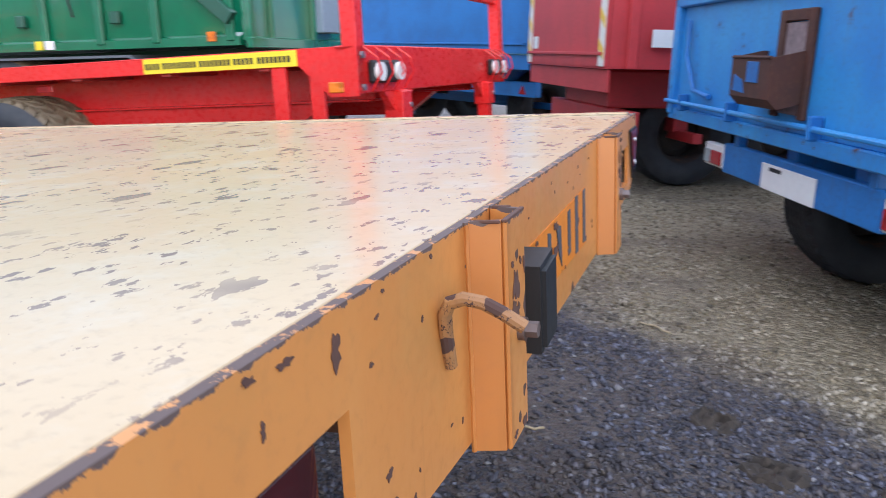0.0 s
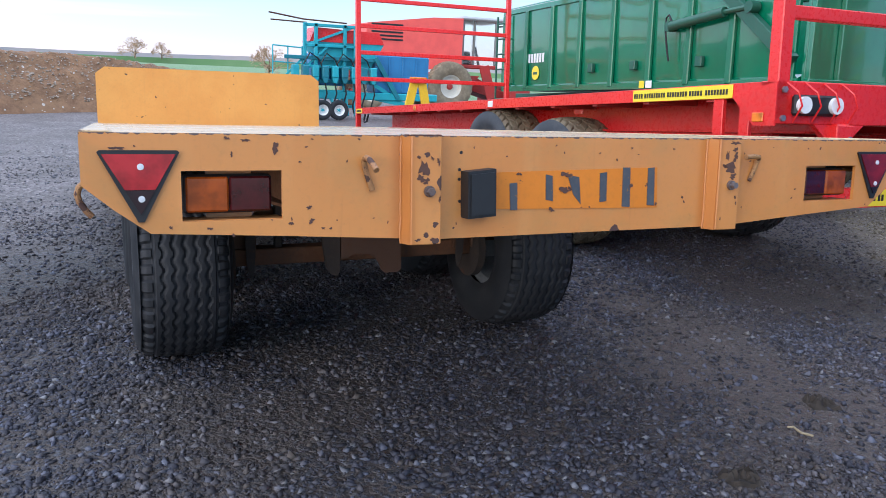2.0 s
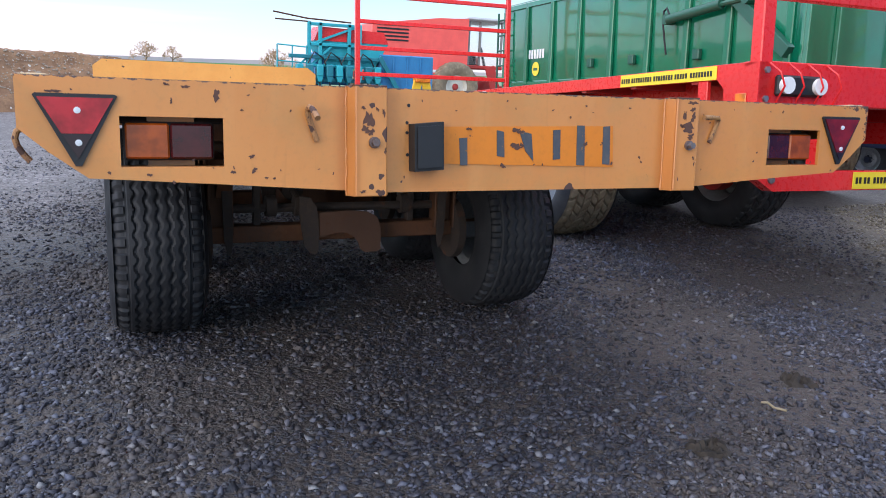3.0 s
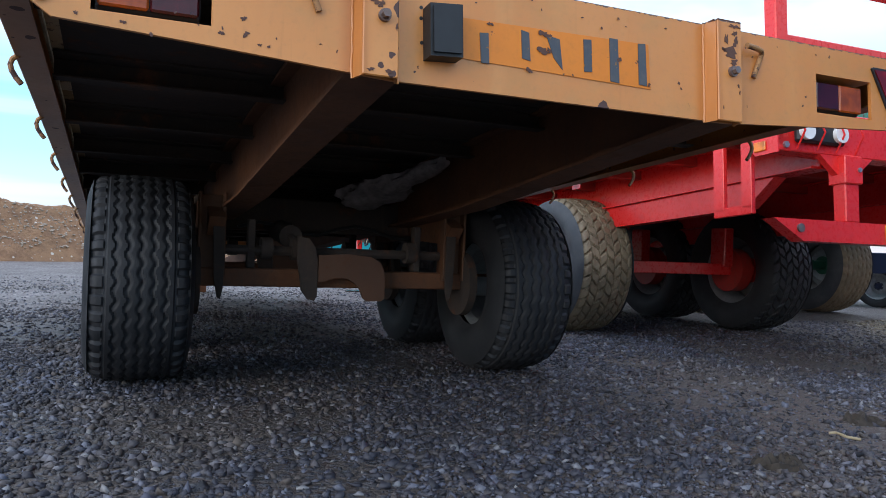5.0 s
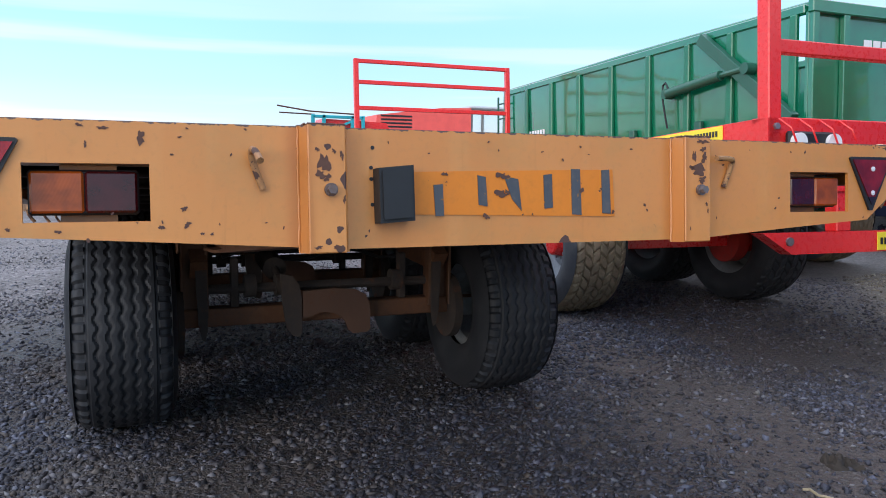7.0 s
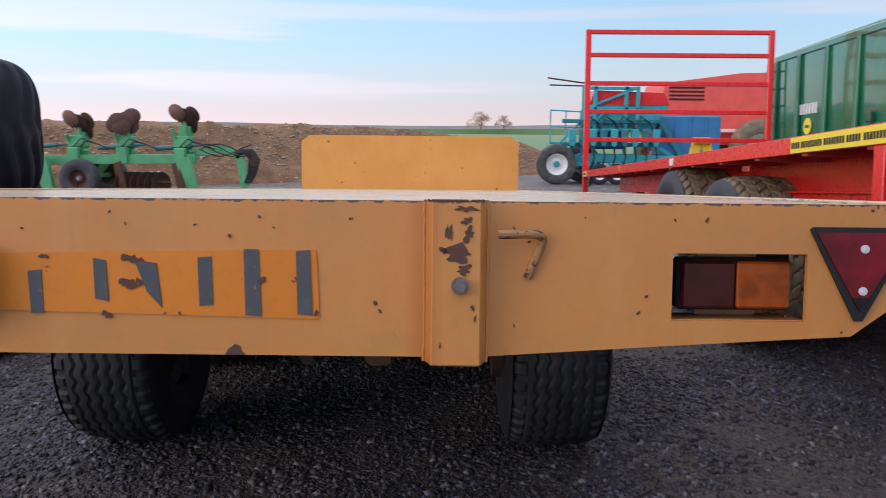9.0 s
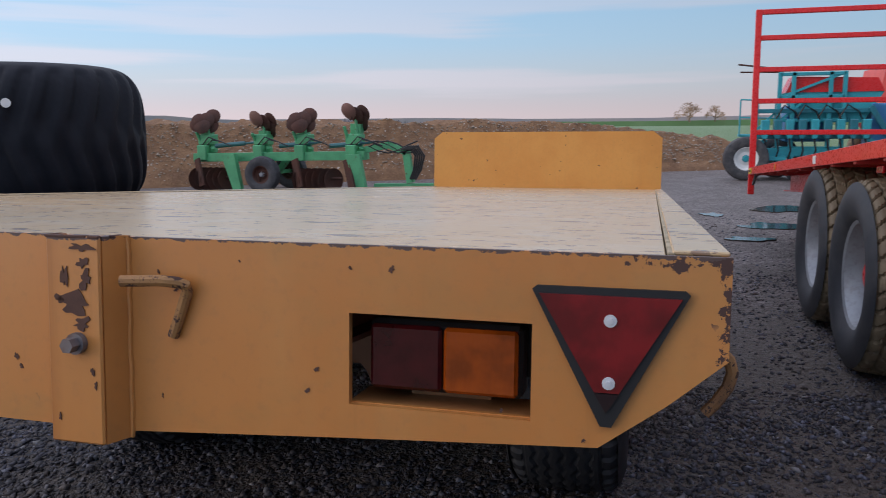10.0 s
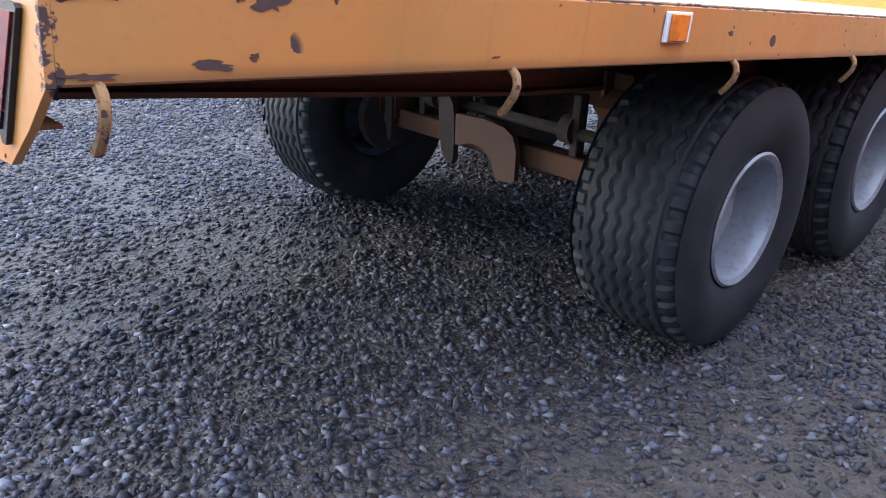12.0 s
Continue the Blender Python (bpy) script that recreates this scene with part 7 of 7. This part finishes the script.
# ---- red combine harvester ----
def build_combine():
    t = thing("combine_harvester", "large red combine harvester with a glazed cab, parked", "combine", pose(-25.5, 10.3, 0, 0, 0, 0))
    body = Mesh().prism([(-1.15, 1.35), (2.4, 1.35), (2.4, 3.40), (1.2, 3.36), (-1.35, 3.02), (-1.45, 2.2)], "x", -2.6, 0.0)
    part("body", body, REDP, t, "faded red body panels")
    part("lower_panel", Mesh().prism([(-1.2, 0.95), (2.9, 0.95), (3.2, 1.33), (-1.5, 1.33)], "x", -2.5, -0.05), REDDULL, t)
    for i in range(5):
        part("vent_slot", Mesh().box(0.0, 0.02, -1.2, 0.0, 2.45 + 0.13 * i, 2.51 + 0.13 * i, 0.004), BLACK, t)
    part("white_band", Mesh().box(0.002, 0.015, -0.2, 2.3, 1.40, 1.50, 0.003), WHITE, t)
    frame_paint = plain("cab_frame_grey", (0.20, 0.20, 0.19), 0.5)
    base = Mesh().box(-2.3, -0.2, 2.45, 4.0, 1.60, 1.74, 0.03).box(-2.3, -2.2, 2.5, 3.95, 1.74, 2.1, 0.02)
    c = part("cab", base, REDDULL, t, "glazed cab with grey posts")
    for x, y, w in ((-0.25, 2.52, 0.10), (-0.25, 3.00, 0.07), (-0.25, 3.92, 0.07), (-2.2, 2.52, 0.10), (-2.2, 3.92, 0.07)):
        part("cab_post", Mesh().box(x - 0.05, x + 0.05, y - w / 2, y + w / 2, 1.74, 3.36, 0.015), frame_paint, c)
    part("rear_wall", Mesh().box(-2.2, -0.3, 2.46, 2.50, 1.74, 3.36, 0.01), plain("cab_cream", (0.55, 0.50, 0.42), 0.5), c)
    part("seat", Mesh().box(-1.5, -0.9, 2.7, 3.2, 1.74, 2.25, 0.06).box(-1.5, -0.9, 2.65, 2.8, 2.2, 2.8, 0.05), BLACK, c)
    part("steering_column", Mesh().beam((-1.2, 3.7, 1.74), (-1.2, 3.5, 2.45), 0.08, 0.08), BLACK, c)
    for y0, y1 in ((2.57, 2.965), (3.035, 3.885)):
        part("window", Mesh().box(-0.256, -0.250, y0, y1, 1.76, 3.34, 0), PANE, c, "clear side window").visible_shadow = False
    part("cab_roof", Mesh().box(-2.4, -0.1, 2.4, 4.35, 3.36, 3.50, 0.06), plain("roof_grey", (0.42, 0.42, 0.41), 0.6), c)
    part("mirror_arm", Mesh().tube([(-0.15, 3.95, 3.2), (0.2, 4.35, 3.25), (0.2, 4.4, 3.05)], 0.03, 8), BLACK, c)
    part("ladder", Mesh().beam((0.1, 3.7, 0.5), (0.1, 3.3, 1.7), 0.05, 0.4), REDDULL, t)
    part("feeder", Mesh().prism([(3.2, 1.3), (4.6, 0.7), (4.6, 0.35), (3.0, 0.8)], "x", -2.1, -0.5), REDDULL, t)
    part("header", Mesh().box(-2.8, 0.1, 4.5, 5.4, 0.3, 1.0, 0.03), REDDULL, t)
    part("stand", Mesh().box(-2.0, -0.7, 4.6, 5.2, -0.01, 0.31, 0.02), RUSTY, t)
    tyre = tyre_mesh("tyre", TYREMUD, 0.92, 0.62, 0.42, lug_tread, 0.04, 104, 26, 0.03, 0.015)
    rm, hm = rim_mesh("rim", plain("cream_rim", (0.62, 0.58, 0.48), 0.5), 0.42, 0.62, 0.12), hub_mesh("wheel", REDDULL, 0.42, 0.62, 0.13, 0.1, 0.05)
    for x in (0.10, -2.5):
        add_wheel(t, tyre, rm, hm, pose(x, 1.85, 0.905, 0, 0, 90 if x > -1 else -90), "cream-rimmed drive wheel")
    tyre2 = tyre_mesh("tyre", TYREMUD, 0.55, 0.40, 0.27, lug_tread, 0.03, 78, 20, 0.03, 0.015)
    rm2, hm2 = rim_mesh("rim", bpy.data.materials["cream_rim"], 0.27, 0.40, 0.10), hub_mesh("wheel", REDDULL, 0.27, 0.40, 0.11, 0.08, 0.05)
    for x in (0.0, -2.4):
        add_wheel(t, tyre2, rm2, hm2, pose(x, -1.2, 0.54, 0, 0, 90 if x > -1 else -90))
    part("axle", Mesh().box(-2.4, 0.0, 1.75, 1.95, 0.82, 1.00, 0.01).box(-2.3, -0.1, -1.28, -1.12, 0.47, 0.62, 0.01), REDDULL, t)


REDP = paint("faded_red_panel", (0.90, 0.115, 0.09), (0.82, 0.10, 0.08), 0.45, 0.15, (0.3, 0.12, 0.1))
build_combine()


def build_yellow_stand():
    t = thing("yellow_stand", "yellow A-shaped steel stand on the yard", "stand", pose(-17.0, 7.55, 0))
    part("leg", Mesh().beam((0, -0.35, 0.0), (0, -0.1, 1.12), 0.22, 0.06, (1, 0, 0)), YELLOW, t)
    part("leg", Mesh().beam((0, 0.35, 0.0), (0, 0.1, 1.12), 0.22, 0.06, (1, 0, 0)), YELLOW, t)
    part("head", Mesh().box(-0.12, 0.12, -0.2, 0.2, 1.08, 1.24, 0.02), ORANGE, t)


build_yellow_stand()


# ---- red seeder with yellow lid and the scrap behind ----
def build_seeder():
    m = pose(-8.44, -9.39, 0, 0, 0, -29)
    t = thing("box_seeder", "red box seeder with a long yellow lid, parked by the bank", "seeder", m)
    L = 3.6
    part("hopper", Mesh().prism([(-0.35, 1.02), (0.35, 1.02), (0.45, 1.30), (-0.45, 1.30)], "x", -L / 2, L / 2), RED, t, "red hopper")
    part("lid", Mesh().prism([(-0.47, 1.30), (0.47, 1.30), (0.22, 1.45), (-0.22, 1.45)], "x", -L / 2 - 0.03, L / 2 + 0.03), YELLOW, t, "yellow lid")
    for x in (-L / 2, L / 2 - 0.08):
        part("end_plate", Mesh().prism([(-0.40, 0.80), (0.40, 0.80), (0.47, 1.295), (-0.47, 1.295)], "x", x, x + 0.08), RED, t)
        part("leg", Mesh().beam((x + 0.04, 0.30, 0.82), (x + 0.04, 0.42, 0.0), 0.08, 0.10), RED, t)
    fr = Mesh().box(-L / 2, L / 2, 0.42, 0.52, 0.62, 0.74, 0.01).box(-L / 2, L / 2, 0.42, 0.52, 0.20, 0.28, 0.01)
    for x in (-1.2, 0.0, 0.95):
        fr.box(x - 0.06, x + 0.06, 0.42, 0.52, 0.2, 0.74, 0.01)
    fr.box(-L / 2, L / 2, 0.30, 0.36, 0.92, 0.97, 0.01)
    for x in (-0.5, 0.62):
        fr.beam((x - 0.55, 0.5, 0.72), (x + 0.15, 0.52, 1.08), 0.05, 0.06).beam((x + 0.15, 0.52, 1.08), (x + 0.30, 0.5, 0.72), 0.05, 0.06)
    part("frame", fr, RED, t, "red toolbar frame")
    part("tine_bank", Mesh().box(-L / 2 + 0.05, L / 2 - 0.05, -0.34, -0.26, 0.12, 0.98, 0.01), UNDERDARK, t, "dark bank of tines")
    part("roller", Mesh().cyl((-L / 2 + 0.1, 0.30, 0.14), (L / 2 - 0.1, 0.30, 0.14), 0.14, 24), RUSTY, t)
    part("marker_mast", Mesh().tube([(1.52, 0, 1.42), (1.50, 0.0, 1.75), (1.40, 0, 2.02)], 0.018, 7).tube([(1.82, 0, 2.13), (1.36, 0, 1.98)], 0.024, 7), BLACK, t)
    s = thing("red_implement", "small bright red implement standing by the seeder", "implement", pose(-7.3, -4.28, 0, 0, 0, 30))
    part("frame", Mesh().box(-0.3, 0.3, -0.1, 0.1, 0.0, 0.14, 0.02).beam((-0.2, 0, 0.1), (0.1, 0, 0.75), 0.08, 0.08).beam((0.25, 0, 0.1), (0.05, 0, 0.7), 0.08, 0.08), RED, s)
    r = thing("rusty_implement", "rusty brown implement with a dark roller by the bank", "implement", pose(-6.0, -18.0, 0, 0, 0, 40))
    part("roller", Mesh().cyl((-1.2, 0, 0.85), (1.2, 0, 0.85), 0.36, 20), UNDERDARK, r)
    part("frame", Mesh().beam((-1.3, 0.2, 0.0), (-0.9, 0, 1.1), 0.12, 0.12).beam((1.3, 0.2, 0.0), (0.9, 0, 1.1), 0.12, 0.12).box(-1.3, 1.3, 0.3, 0.45, 0.15, 0.35, 0.02), UNDER, r)


build_seeder()


# ---- puddles on the yard ----
PUDDLE = plain("puddle_water", (0.05, 0.045, 0.04), 0.10, vary=0.3)
for k, (x, y, rx, ry) in enumerate(((-10.07, 3.97, 0.30, 0.48), (-8.75, 3.48, 0.14, 0.30), (-12.3, 4.45, 0.45, 0.50), (-11.25, 3.2, 0.22, 0.16))):
    rng = random.Random(40 + k)
    ph = rng.uniform(0, 6)
    ring = [(rx * (1 + 0.3 * math.sin(3 * q + ph) + 0.15 * math.sin(7 * q)) * math.cos(q), ry * (1 + 0.3 * math.sin(2 * q + ph) + 0.15 * math.sin(5 * q)) * math.sin(q)) for q in [2 * math.pi * i / 40 for i in range(40)]]
    solo("puddle", Mesh().prism(ring, "z", -0.02, 0.004), PUDDLE, "shallow dull puddle on the trodden yard", "puddle", pose(x, y, 0), group="puddles")


# ---- small things on the yard ----
def build_litter():
    rng = random.Random(11)
    for x, y, ln, a in ((0.95, 2.05, 0.16, 70), (-0.30, 2.55, 0.10, 20), (0.05, 3.9, 0.2, 140), (-6.2, 5.4, 0.5, 10)):
        pts = [(ln * (i / 5 - 0.5), 0.012 * math.sin(i * 1.7), 0.012 + 0.004 * math.sin(i)) for i in range(6)]
        solo("straw_stalk", Mesh().tube(pts, 0.005, 6), plain("dry_straw", (0.36, 0.29, 0.18), 0.8) if "dry_straw" not in bpy.data.materials else bpy.data.materials["dry_straw"], "dry broken stalk on the gravel", "stalk", pose(x, y, uneven(x, y) - 0.01, 0, 0, a), group="stalks")
    mud = plain("dark_mud", (0.05, 0.038, 0.028), 0.95, vary=0.5)
    for k, (x, y, s) in enumerate(((0.80, 1.95, 0.10), (0.30, 1.55, 0.07), (0.55, 2.55, 0.12), (-0.1, 2.05, 0.08), (0.9, 2.5, 0.07), (0.35, 2.9, 0.11), (-0.5, 2.9, 0.08))):
        # one heap of crumbled lumps
        b, n, rings = Mesh(), 22, 7
        b.v = [(0, 0, 0.03)]
        for q in range(1, rings + 1):
            for i in range(n):
                a, r = 2 * math.pi * i / n, s * q / rings * (1 + 0.35 * noise.noise((1.3 * math.cos(2 * math.pi * i / n) + 7 * k, 1.3 * math.sin(2 * math.pi * i / n), 3.0)))
                px, py = r * math.cos(a), r * math.sin(a)
                lump = 0.022 * noise.noise((px * 32 + k, py * 32, 1.0)) + 0.014 * noise.noise((px * 75, py * 75 + k, 2.0))
                b.v.append((px, py, -0.014 if q == rings else max(-0.006, 0.016 * (1 - q / rings) + 1.5 * lump)))
        b.f = [(0, 1 + i, 1 + (i + 1) % n) for i in range(n)]
        for q in range(rings - 1):
            b.f += [(1 + q * n + i, 1 + (q + 1) * n + i, 1 + (q + 1) * n + (i + 1) % n, 1 + q * n + (i + 1) % n) for i in range(n)]
        solo("mud_clod", b, mud, "dark clod of trodden mud on the gravel", "mud", pose(x, y, uneven(x, y) - 0.004), group="mud clods", smooth=25)


build_litter()
